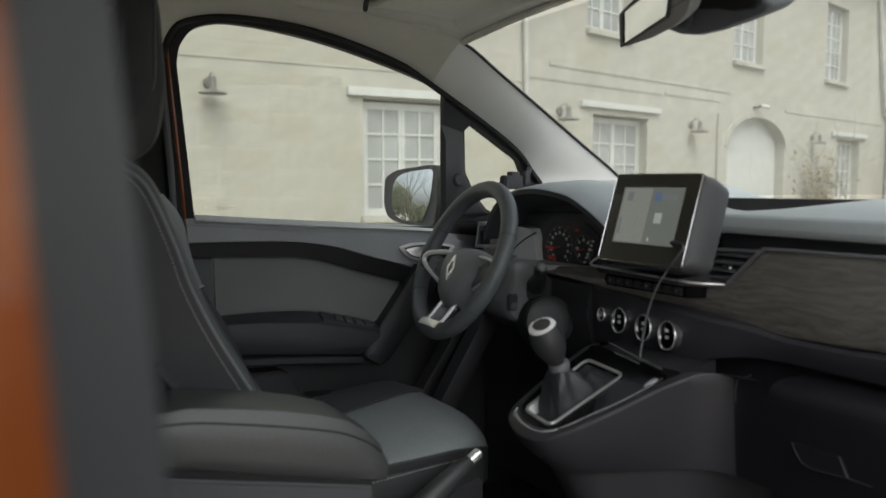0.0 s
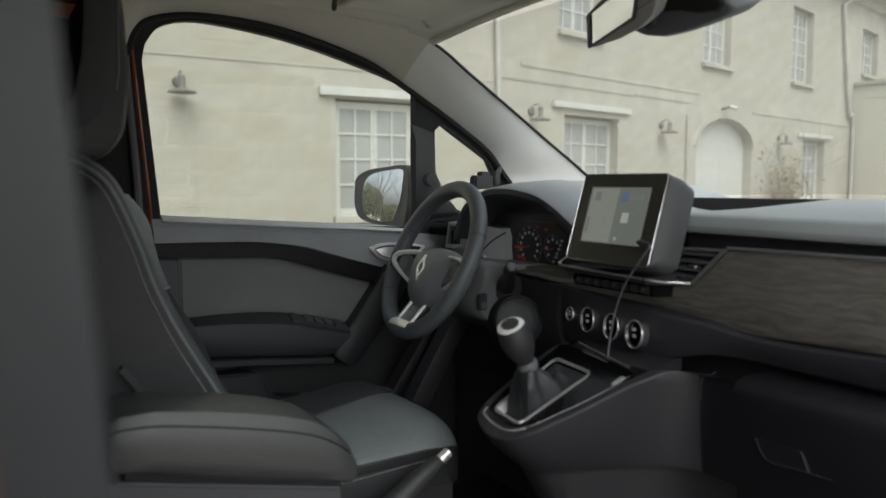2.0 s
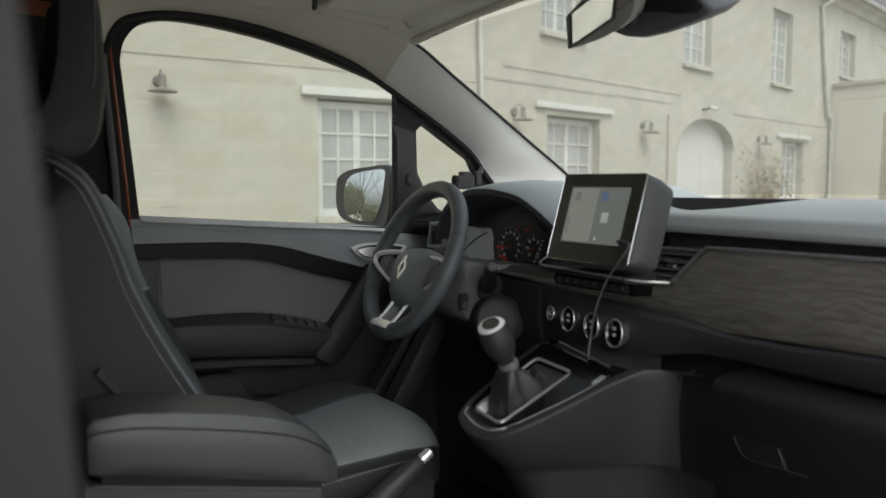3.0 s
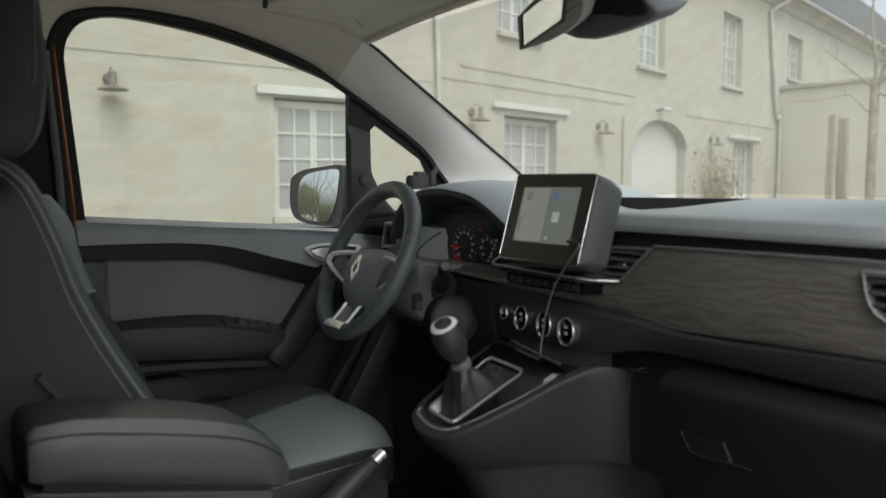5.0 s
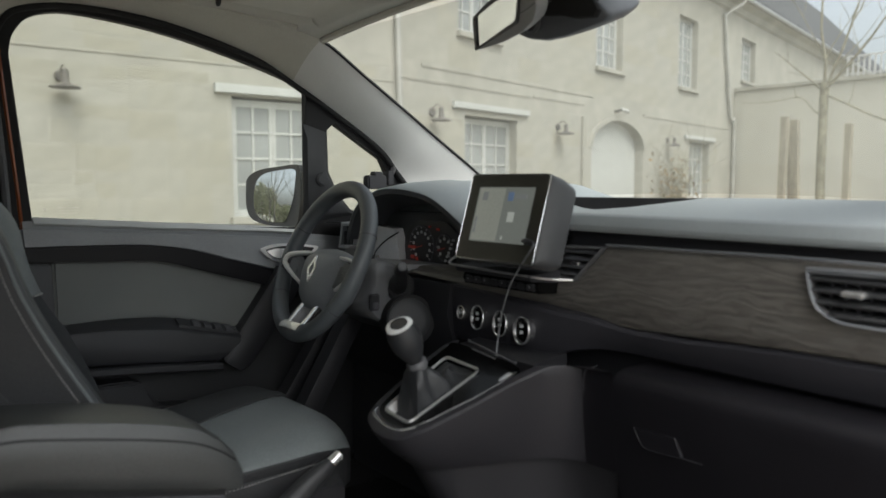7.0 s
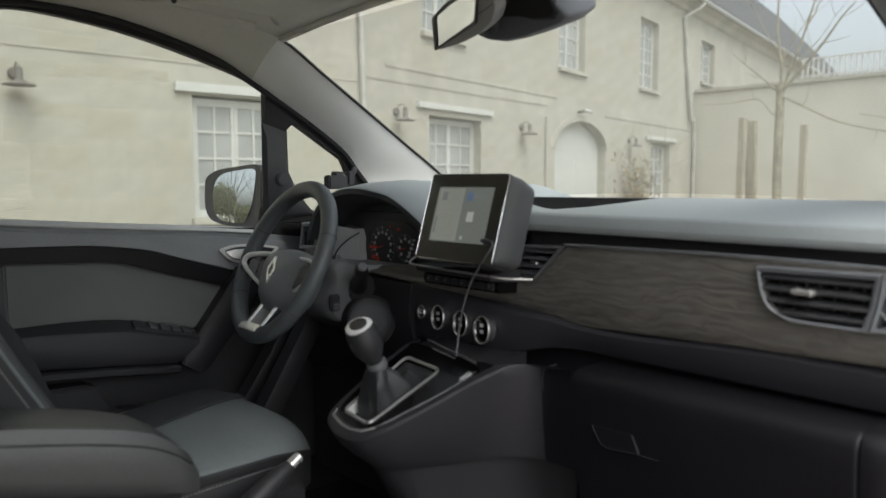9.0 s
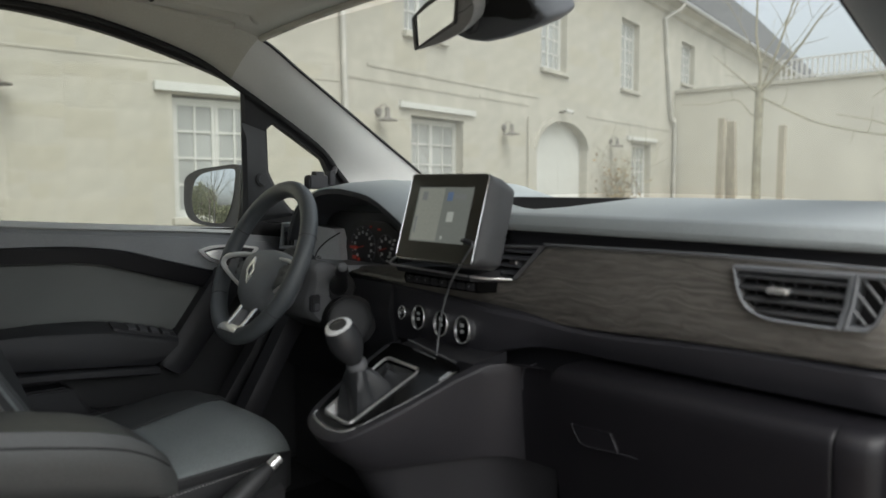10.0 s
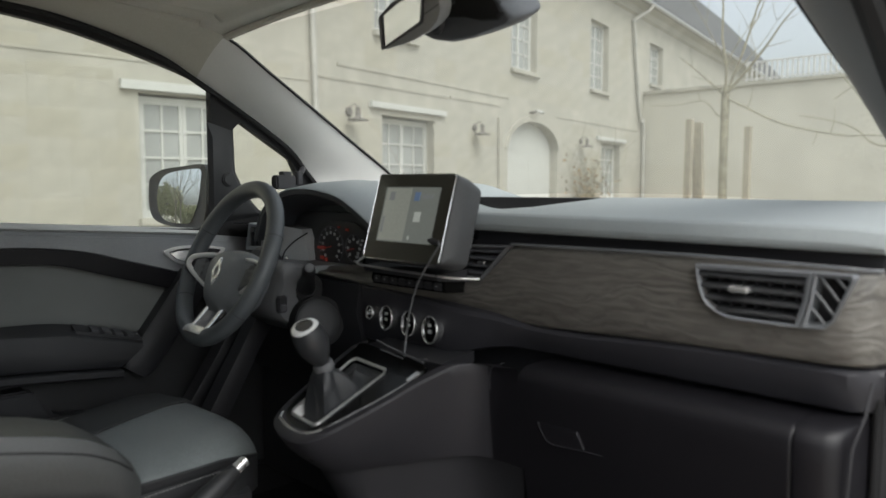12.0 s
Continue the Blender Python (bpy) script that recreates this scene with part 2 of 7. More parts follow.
def rounded(w, h, r, n=5):
    """Points of a rounded rectangle about 0."""
    out = []
    for cx, cy, a0 in ((w / 2 - r, h / 2 - r, 0), (r - w / 2, h / 2 - r, 90), (r - w / 2, r - h / 2, 180), (w / 2 - r, r - h / 2, 270)):
        out += [(cx + r * math.cos(radians(a0 + 90 * k / n)), cy + r * math.sin(radians(a0 + 90 * k / n))) for k in range(n + 1)]
    return out


def eased(corners, r, n=5):
    """A polygon with rounded corners."""
    out = []
    for i, c in enumerate(corners):
        c = Vector(c)
        a = c + (Vector(corners[i - 1]) - c).normalized() * r
        b = c + (Vector(corners[(i + 1) % len(corners)]) - c).normalized() * r
        out += [tuple(a * (1 - k / n) ** 2 + c * 2 * (k / n) * (1 - k / n) + b * (k / n) ** 2) for k in range(n + 1)]
    return out


def merge(bm, other, matrix=None):
    """Joins another bmesh into bm."""
    me = bpy.data.meshes.new("tmp")
    if matrix is not None:
        bmesh.ops.transform(other, matrix=matrix, verts=other.verts)
    other.to_mesh(me)
    other.free()
    bm.from_mesh(me)
    bpy.data.meshes.remove(me)
    return bm


# ---- the courtyard ----
part("ground", plate([(-150, -150), (150, -150), (150, 150), (-150, 150)], "z", -0.5, 0.0), GRAVEL, label="pale gravel courtyard ground", smooth=False)
tagged(bpy.data.objects["ground"], "", "ground", "", "structure")

BEND = Vector((-8.85, 6.2, 0))


def wall_frame(origin, degrees):
    """x runs along a wall, y into it, z up."""
    return Matrix.Translation(origin) @ Matrix.Rotation(radians(degrees), 4, "Z")


NEAR_WING, FAR_WING = wall_frame(BEND, 90.0), wall_frame(BEND, 102.3)


def arch(x0, x1, z0, spring, top, n=14):
    mid, half = (x0 + x1) / 2, (x1 - x0) / 2
    pts = [(x0, z0), (x1, z0)]
    return pts + [(mid + half * math.cos(math.pi * k / n), spring + (top - spring) * math.sin(math.pi * k / n)) for k in range(n + 1)]


def rect(x0, x1, z0, z1):
    return [(x0, z0), (x1, z0), (x1, z1), (x0, z1)]


house = thing("house", "long two-storey pale limestone house with slate roof", "house", BEND)
EAVE = 6.95
near_holes = [rect(-2.75, -1.45, 0.78, 2.43)]
far_holes = [rect(1.80, 3.50, 0.75, 2.45), arch(6.55, 9.35, 0.0, 2.05, 2.72), rect(12.5, 14.1, 0.75, 2.40),
             rect(1.60, 2.85, 3.88, 5.7), rect(6.70, 8.05, 3.88, 5.75), rect(11.55, 12.95, 3.90, 5.85), rect(16.9, 18.4, 4.62, 6.0)]
part("wall", plate(rect(-13, 0, 0, EAVE), "y", 0, 0.5, near_holes), STONE, house, smooth=False, at=NEAR_WING)
part("wall", plate(rect(0, 52, 0, EAVE), "y", 0, 0.5, far_holes), STONE, house, smooth=False, at=FAR_WING)
part("gable", plate([(0.0, 0.0), (5.5, 0.0), (5.5, EAVE + 6.4), (0.0, EAVE)], "x", -13.0, -12.6), STONE, house, smooth=False, at=NEAR_WING)
SLATE = material("dark_slate", (0.055, 0.055, 0.057), 0.7, grain=0.4, grain_size=0.05, vary=0.2, vary_size=0.5)
for wing, a, b in ((NEAR_WING, -13.3, 0.0), (FAR_WING, 0.0, 52.3)):
    part("roof", loft([[(x, -0.45, EAVE + 0.05), (x, -0.45, EAVE + 0.17), (x, 5.5, EAVE + 6.6), (x, 5.5, EAVE)] for x in (a, b)]), SLATE, house, smooth=False, at=wing)
    part("cornice", loft([[(x, 0.0, EAVE - 0.35), (x, -0.10, EAVE - 0.30), (x, -0.14, EAVE - 0.12), (x, -0.36, EAVE - 0.02), (x, -0.36, EAVE + 0.04), (x, 0.0, EAVE + 0.04)] for x in (a, b)]), STONE, house, smooth=False, at=wing)
    part("gutter", tube([(a, -0.47, EAVE + 0.03), (b, -0.47, EAVE + 0.03)], 0.06, 10), BRUSHED, house, at=wing)


def string_course(wing, a, b, z, depth=0.018, height=0.055):
    part("string_course", loft([[(x, 0.02, z - height), (x, -depth * 0.6, z - height), (x, -depth, z - 0.02), (x, -depth, z), (x, 0.02, z + 0.01)] for x in (a, b)]), STONE, house, smooth=False, at=wing)


string_course(NEAR_WING, -13, -0.05, 2.86, 0.012, 0.035)
string_course(FAR_WING, 0.05, 3.95, 2.97)
string_course(FAR_WING, 4.05, 6.15, 2.99)
string_course(FAR_WING, 9.3, 15.9, 2.96)
string_course(FAR_WING, 0.6, 6.6, 3.20, 0.02, 0.05)

PANE = material("old_window_pane", (0.27, 0.28, 0.27), 0.18, vary=0.15, vary_size=0.6, coat=0.3)


def window(wing, x0, x1, z0, z1, rows, back, lintel=None, sill=True):
    """A white casement window: two leaves of two panes across, set back in its opening."""
    w = part("window", plate(rect(x0, x1, z0, z1), "y", back, back + 0.07, [rect(x0 + 0.06, x1 - 0.06, z0 + 0.06, z1 - 0.06)]), WHITE_PAINT, house, "white-painted casement window frame", smooth=False, at=wing)
    mid = (x0 + x1) / 2
    fz0, fz1 = z0 + 0.06, z1 - 0.06
    for a, b in ((x0 + 0.06, mid - 0.002), (mid + 0.002, x1 - 0.06)):
        cells = []
        pw, ph = (b - a - 0.13) / 2, (fz1 - fz0 - 0.08 - 0.03 * (rows - 1)) / rows
        for i in range(2):
            for j in range(rows):
                cx, cz = a + 0.05 + i * (pw + 0.03), fz0 + 0.04 + j * (ph + 0.03)
                cells.append(rect(cx, cx + pw, cz, cz + ph))
        part("casement", plate(rect(a, b, fz0, fz1), "y", back + 0.004, back + 0.05, cells), WHITE_PAINT, w, smooth=False, at=wing)
        for c in cells:
            part("pane", plate([(c[0][0] - 0.005, c[0][1] - 0.005), (c[1][0] + 0.005, c[1][1] - 0.005), (c[2][0] + 0.005, c[2][1] + 0.005), (c[3][0] - 0.005, c[3][1] + 0.005)], "y", back + 0.025, back + 0.031), PANE, w, smooth=False, at=wing)
    part("room", block(x0 - 0.02, x1 + 0.02, back + 0.08, back + 0.3, z0 - 0.02, z1 + 0.02, 0), BLACK_PLASTIC, w, "dark room behind the window", smooth=False, at=wing)
    if sill:
        part("sill", block(x0 - 0.05, x1 + 0.05, -0.09, back, z0 - 0.10, z0 - 0.003, 0.01), STONE, w, smooth=False, at=wing)
    if lintel:
        part("lintel", block(*lintel[:2], -0.08, -0.003, *lintel[2:], 0.008), WHITE_PAINT, w, "white timber lintel board", smooth=False, at=wing)


window(NEAR_WING, -2.75, -1.45, 0.78, 2.40, 4, 0.10, (-3.0, -1.2, 2.46, 2.585))
window(FAR_WING, 1.80, 3.50, 0.75, 2.42, 4, 0.19, (1.42, 3.83, 2.55, 2.66))
window(FAR_WING, 12.5, 14.1, 0.75, 2.38, 4, 0.19, (12.05, 14.5, 2.47, 2.59))
window(FAR_WING, 1.60, 2.85, 3.88, 5.7, 5, 0.17)
window(FAR_WING, 6.70, 8.05, 3.88, 5.75, 5, 0.17)
window(FAR_WING, 11.55, 12.95, 3.90, 5.85, 5, 0.17)
window(FAR_WING, 16.9, 18.4, 4.62, 6.0, 4, 0.17)

# The arched carriage door.
door = part("carriage_door", plate(arch(6.55, 9.35, 0.0, 2.05, 2.72), "y", 0.22, 0.30), WHITE_PAINT, house, "white-painted arched double carriage door", smooth=False, at=FAR_WING)
for a, b in ((6.72, 7.92), (7.98, 9.18)):
    for z0, z1 in ((0.15, 0.95), (1.05, 1.95)):
        part("panel", block(a + 0.1, b - 0.1, 0.216, 0.222, z0, z1, 0.004), WHITE_PAINT, door, smooth=False, at=FAR_WING)
part("transom", block(6.55, 9.35, 0.212, 0.222, 2.0, 2.07, 0.004), WHITE_PAINT, door, smooth=False, at=FAR_WING)
rim = [(x, z) for x, z in arch(6.42, 9.48, 1.9, 2.05, 2.86)[2:]]
inner = [(x, z) for x, z in arch(6.55, 9.35, 1.9, 2.05, 2.72)[2:]]
part("arch_stone", plate(rim + inner[::-1], "y", -0.03, 0.02), STONE, house, smooth=False, at=FAR_WING)

# Drainpipes.
ZINC = material("dull_zinc", (0.36, 0.355, 0.32), 0.6, metal=0.1, vary=0.15, vary_size=0.4)
part("drainpipe", tube(smooth_path([(-0.02, -0.47, EAVE), (-0.05, -0.4, EAVE - 0.25), (-0.12, -0.1, EAVE - 0.6), (-0.12, -0.07, EAVE - 0.9), (0.0, -0.07, 2.6), (0.02, -0.07, 0.0)], 4), 0.05, 10), ZINC, house, at=FAR_WING)
part("drainpipe", tube(smooth_path([(15.6, -0.47, EAVE), (15.5, -0.4, EAVE - 0.2), (15.0, -0.1, EAVE - 0.55), (15.0, -0.09, EAVE - 0.9), (15.7, -0.09, 3.4), (16.1, -0.09, 3.1), (16.15, -0.09, 0.0)], 4), 0.055, 10), ZINC, house, at=FAR_WING)
part("drainpipe", tube([(6.07, -0.04, 2.7), (6.1, -0.04, 0.0)], 0.025, 8), STONE, house, at=FAR_WING)

# The garden wall that closes the yard, and the railing behind it.
RENDER_WALL = material("cream_lime_render", (0.47, 0.455, 0.395), 0.95, grain=0.3, grain_size=0.03, vary=0.08, vary_size=1.5)
garden_wall = thing("garden_wall", "tall cream rendered garden wall with stone coping", "wall", (-12, 22.1, 0), kind="structure")
part("wall", block(-12.35, 40, 22.14, 22.6, 0, 4.16, 0), RENDER_WALL, garden_wall, smooth=False)
part("coping", block(-12.36, 40, 22.06, 22.68, 4.16, 4.28, 0.02), STONE, garden_wall, smooth=False)
for i, (x0, z0) in enumerate(((-6.1, 2.75), (-5.55, 2.35), (-6.2, 1.9), (-6.05, 0.95), (-5.4, 1.6))):
    part("quoin_stone", block(x0, x0 + 0.7, 22.128, 22.16, z0, z0 + 0.42, 0.008), RENDER_WALL, garden_wall, smooth=False)
RAIL_PAINT = material("weathered_rail_paint", (0.50, 0.50, 0.48), 0.6, vary=0.1)
railing = thing("railing", "weathered pale metal railing on a terrace behind the wall", "railing", (-10, 23, 4.28))
part("rail", block(-9.0, -3.6, 22.36, 22.40, 4.86, 4.91, 0.005), RAIL_PAINT, railing, smooth=False)
part("rail", block(-9.0, -3.6, 22.36, 22.40, 4.36, 4.40, 0.005), RAIL_PAINT, railing, smooth=False)
for i in range(36):
    x = -8.95 + i * 0.15
    part("baluster", block(x, x + 0.045, 22.365, 22.395, 4.28, 4.87, 0), RAIL_PAINT, railing, smooth=False)


LAMP_METAL = material("weathered_lamp_metal", (0.13, 0.12, 0.105), 0.7, metal=0.2, vary=0.25, vary_size=0.08)


def wall_lamp(wing, x, z):
    """A brimmed shade under a tall neck, hung from a thin arm on an oval wall plate."""
    lamp = thing("wall_lamp", "weathered zinc outdoor wall lamp with wide brim shade", "lamp", wing @ Vector((x, 0, z)), "wall lamps of the house")
    part("bracket", tube(smooth_path([(x, 0.0, z + 0.17), (x, -0.05, z + 0.235), (x, -0.12, z + 0.265), (x, -0.18, z + 0.25), (x, -0.21, z + 0.20)], 5), 0.0065, 8), LAMP_METAL, lamp, at=wing)
    part("wall_plate", loft([[(x + r * 0.075 * math.cos(k * math.pi / 8), y, z + 0.15 + r * 0.072 * math.sin(k * math.pi / 8)) for k in range(16)] for r, y in ((1.0, 0.0), (1.0, -0.025), (0.8, -0.04))]), LAMP_METAL, lamp, at=wing)
    prof = [(0.018, 0.215), (0.036, 0.205), (0.042, 0.180), (0.042, 0.070), (0.060, 0.045), (0.110, 0.026), (0.170, 0.012), (0.178, 0.0), (0.166, -0.006), (0.07, 0.015)]
    rings = [[(x + r * math.cos(k * math.pi / 12), -0.21 + r * math.sin(k * math.pi / 12), z + h) for k in range(24)] for r, h in prof]
    part("shade", loft(rings), LAMP_METAL, lamp, at=wing)
    return lamp


wall_lamp(NEAR_WING, -4.86, 2.36)
wall_lamp(FAR_WING, 0.87, 2.28)
wall_lamp(FAR_WING, 5.02, 2.26)
wall_lamp(FAR_WING, 10.86, 2.23)
cctv = thing("security_camera", "small white tube security camera on the wall", "camera", FAR_WING @ Vector((7.7, 0, 2.96)))
part("housing", cone((7.86, -0.17, 2.955), (1, -0.25, -0.12), 0.042, 0.048, 0.26, 16, 0.008), WHITE_PAINT, cctv, at=FAR_WING)
part("bracket", tube([(7.70, 0.0, 2.93), (7.70, -0.10, 2.93), (7.74, -0.15, 2.96)], 0.03, 10), LAMP_METAL, cctv, "grey wall bracket", at=FAR_WING)
part("lens", cone((7.995, -0.204, 2.939), (1, -0.25, -0.12), 0.040, 0.040, 0.02, 16), BLACK_PLASTIC, cctv, at=FAR_WING)

# Posts and trees.
BARK = material("pale_grey_bark", (0.215, 0.200, 0.145), 0.95, grain=0.6, grain_size=0.03, vary=0.25, vary_size=0.12)
STAKE = material("weathered_stake_wood", (0.29, 0.262, 0.200), 0.9, grain=0.5, grain_size=0.02, vary=0.25, vary_size=0.2, stretch=(1, 1, 0.2))


def branches(rng, start, way, length, radius, depth, out):
    n = 5
    pts, p, d = [Vector(start)], Vector(start), Vector(way).normalized()
    for i in range(n):
        d = (d + Vector((rng.uniform(-1, 1), rng.uniform(-1, 1), rng.uniform(-0.6, 0.9))) * 0.16).normalized()
        p = p + d * length / n
        pts.append(p.copy())
    out.append((pts, [radius * (1 - 0.72 * i / n) for i in range(n + 1)]))
    if depth:
        for k in range(3 if depth > 1 else 4):
            i = rng.randint(1, n)
            side = Vector((rng.uniform(-1, 1), rng.uniform(-1, 1), rng.uniform(-0.1, 1.0))).normalized()
            branches(rng, pts[i], (d * 0.55 + side * 0.8), length * rng.uniform(0.45, 0.7), radius * 0.42, depth - 1, out)


def bare_tree(x, y, fork, limbs, seed, label, height=0.05, depth=2, bark=None):
    rng = random.Random(seed)
    tree = thing("tree", label, "tree", (x, y, 0))
    part("trunk", tube([(x, y, -0.05), (x + 0.01, y, 0.6), (x - 0.01, y + 0.01, 1.5), (x, y, fork), (x, y, fork + 0.15)], [height * 1.35, height * 1.1, height, height, height * 0.8], 12), bark or BARK, tree)
    for way, length in limbs:
        out = []
        branches(rng, (x, y, fork - 0.02), way, length, height * 0.42, depth, out)
        bm = bmesh.new()
        for pts, radii in out:
            merge(bm, tube(pts, radii, 6 if radii[0] > 0.02 else 4))
        part("limb", bm, bark or BARK, tree)
    return tree


espalier = bare_tree(-4.83, 12.0, 2.75, [((0.05, 0.2, 1.0), 2.6), ((0.35, 0.0, 1.0), 1.9)], 4, "young bare-branched espaliered tree beside wooden stakes", 0.072)
for pts, r in (([(-4.83, 2.72), (-4.44, 2.51), (-3.83, 2.21), (-2.95, 1.99), (-2.49, 1.97), (-1.8, 1.9)], 0.020), ([(-4.90, 2.40), (-4.97, 2.44), (-5.12, 2.62), (-5.28, 2.69), (-5.70, 2.65), (-6.26, 2.67)], 0.011), ([(-4.83, 2.75), (-5.15, 3.04), (-5.45, 3.30), (-5.69, 3.51)], 0.020), ([(-4.83, 2.75), (-4.46, 3.14), (-4.16, 3.49), (-3.9, 3.85), (-3.69, 4.07)], 0.030)):
    path = smooth_path([(a, 11.97, b) for a, b in pts], 4)
    part("trained_limb", tube(path, [r * (1 - 0.7 * i / (len(path) - 1)) for i in range(len(path))], 6), BARK, espalier)
for a, z, da, dz, r in ((-4.44, 2.51, 0.10, 0.34, 0.006), (-3.10, 2.02, 0.06, 0.40, 0.007), (-3.30, 2.06, -0.05, -0.22, 0.005), (-5.28, 2.69, -0.08, 0.26, 0.005), (-5.15, 3.04, -0.30, 0.10, 0.006), (-5.45, 3.30, -0.04, 0.34, 0.006), (-4.46, 3.14, 0.34, 0.12, 0.009), (-4.16, 3.49, 0.42, 0.06, 0.008), (-4.30, 3.32, -0.12, 0.45, 0.008), (-3.90, 3.85, 0.40, 0.22, 0.006)):
    part("twig", tube(smooth_path([(a, 11.97, z), (a + da * 0.5 + 0.02, 11.96, z + dz * 0.4), (a + da, 11.95, z + dz)], 3), [r, r * 0.9, r * 0.8, r * 0.7, r * 0.6, r * 0.5, r * 0.4], 5), BARK, espalier)
side_tree = bare_tree(-1.2, 15.0, 2.2, [((-0.2, 0.0, 1.0), 2.2), ((0.6, 0.2, 0.7), 2.0)], 9, "young bare-branched tree in front of the wall")
for pts in ([(-1.2, 2.15), (-2.2, 2.30), (-3.26, 2.54), (-3.59, 2.90), (-3.95, 3.34), (-4.19, 3.64)], [(-1.2, 2.05), (-2.3, 1.90), (-3.23, 1.95), (-3.60, 2.25), (-4.01, 2.43), (-4.65, 2.58)], [(-1.2, 2.20), (-2.2, 2.75), (-3.28, 3.06), (-3.65, 3.09), (-4.03, 2.86)]):
    path = smooth_path([(a, 15.0, b) for a, b in pts], 4)
    part("trained_limb", tube(path, [0.022 * (1 - 0.75 * i / (len(path) - 1)) for i in range(len(path))], 6), BARK, side_tree)
for x, y, w, d, z, lean in ((-5.47, 12.0, 0.11, 0.11, 2.38, -0.03), (-5.475, 12.3, 0.18, 0.10, 2.34, 0.10), (-4.41, 12.0, 0.10, 0.10, 2.20, 0.0)):
    stake = thing("stake", "weathered square wooden tree stake", "post", (x, y, 0), "tree stakes")
    part("post", loft([[(x + a * w / 2 + lean * (1 - h / z), y + b * d / 2, h) for a, b in ((-1, -1), (1, -1), (1, 1), (-1, 1))] for h in (-0.05, 0.8, 1.6, z - 0.02, z)]), STAKE, stake, smooth=False)
# A climbing shrub against the far wing.
rng = random.Random(21)
shrub = thing("shrub", "bare climbing shrub with few dry leaves", "shrub", FAR_WING @ Vector((10.6, -0.4, 0)))
bm = bmesh.new()
for k in range(26):
    out = []
    branches(rng, (10.6 + rng.uniform(-0.3, 0.5), -0.35, 0.0), (rng.uniform(-0.9, 0.9), rng.uniform(-0.2, 0.1), 1.6), rng.uniform(1.2, 2.0), 0.014, 1, out)
    for pts, radii in out:
        merge(bm, tube(pts, radii, 4))
part("twigs", bm, BARK, shrub, at=FAR_WING)
LEAF = material("dry_leaf", (0.20, 0.15, 0.08), 0.9, vary=0.3, vary_size=0.1)
bm = bmesh.new()
for k in range(230):
    c = Vector((10.7 + rng.gauss(0, 0.75), -0.35 + rng.gauss(0, 0.16), abs(rng.gauss(1.05, 0.4))))
    u = Vector((rng.uniform(-1, 1), rng.uniform(-1, 1), rng.uniform(-1, 1))).normalized() * rng.uniform(0.03, 0.07)
    v = u.orthogonal() * 0.6
    bm.faces.new([bm.verts.new(c + w) for w in (-u, v, u, -v)])
part("leaves", bm, LEAF, shrub, smooth=False, at=FAR_WING)

# Behind the car: a hedge and bare trees, seen in the door mirror.
hedge = thing("hedge", "overgrown olive-green hedge behind the parked van", "hedge", (-8, -24, 0))
rng = random.Random(5)
DARK_BARK = material("dark_brown_bark", (0.11, 0.10, 0.085), 0.95, grain=0.6, grain_size=0.03, vary=0.25, vary_size=0.12)
HEDGE = material("dark_green_leaf", (0.36, 0.37, 0.25), 0.8, vary=0.35, vary_size=0.3)
pts, faces = [], []
for k in range(9000):
    c = Vector((rng.uniform(-28, -8), -24 + rng.gauss(0, 0.6), 0))
    tall = 1 / (1 + math.exp((c.x + 17.0) / 0.8))
    c.z = rng.random() ** 0.7 * (1.6 + 3.0 * tall + 0.4 * math.sin(c.x * 1.7) + rng.uniform(-0.3, 0.5))
    a = Vector((rng.uniform(-1, 1), rng.uniform(-1, 1), rng.uniform(-1, 1))).normalized() * rng.uniform(0.10, 0.2)
    b = a.orthogonal() * 0.7
    i = len(pts)
    pts += [c - a, c + b, c + a, c - b]
    faces.append((i, i + 1, i + 2, i + 3))
me = bpy.data.meshes.new("foliage")
me.from_pydata(pts, [], faces)
me.materials.append(HEDGE)
leafage = new("foliage", me)
leafage.parent = hedge
leafage.matrix_parent_inverse = hedge.matrix_world.inverted()
tagged(leafage, "dense green leaves", "", "", "stuff")
for x, y, seed in ((-11.6, -16.0, 31), (-14.6, -19.0, 32), (-9.5, -20.0, 33)):
    bare_tree(x, y, 2.2, [((0.5, 0.1, 1.0), 4.6), ((-0.5, -0.1, 1.0), 4.4), ((0.0, 0.3, 1.2), 5.0), ((-0.9, 0.2, 0.7), 3.6), ((0.9, 0.1, 0.6), 3.6)], seed, "leafless tree beside the hedge", 0.10, 2, DARK_BARK)


# ---- the car: shell ----
car = thing("car_body", "orange-brown van body with pale headliner and open passenger door", "car", (0, -0.5, 0.0))
SIDE = -0.74
window_line = [(-0.486, 1.180), (-0.515, 1.531), (-0.504, 1.575), (-0.464, 1.615), (-0.377, 1.628), (-0.188, 1.607), (0.022, 1.556), (0.157, 1.512), (0.145, 1.150)]
quarter_line = [(0.372, 1.150), (0.415, 1.285), (0.392, 1.331), (0.240, 1.424), (0.218, 1.405), (0.221, 1.295), (0.252, 1.234), (0.288, 1.195)]
seal_line = [(-0.532, 1.10), (-0.545, 1.54), (-0.532, 1.584), (-0.496, 1.620), (-0.387, 1.640), (-0.203, 1.628), (0.003, 1.576), (0.115, 1.521), (0.270, 1.432), (0.381, 1.360), (0.430, 1.306), (0.465, 1.268), (0.49, 1.10)]
window_line = [(-0.486, 1.180), (-0.515, 1.531)] + [(p.x, p.y) for p in smooth_path([(a, b, 0) for a, b in window_line[1:8]], 6)][1:] + [(0.156, 1.150)]
window_line = [(a, b - 0.004 if b > 1.4 else b) for a, b in window_line]
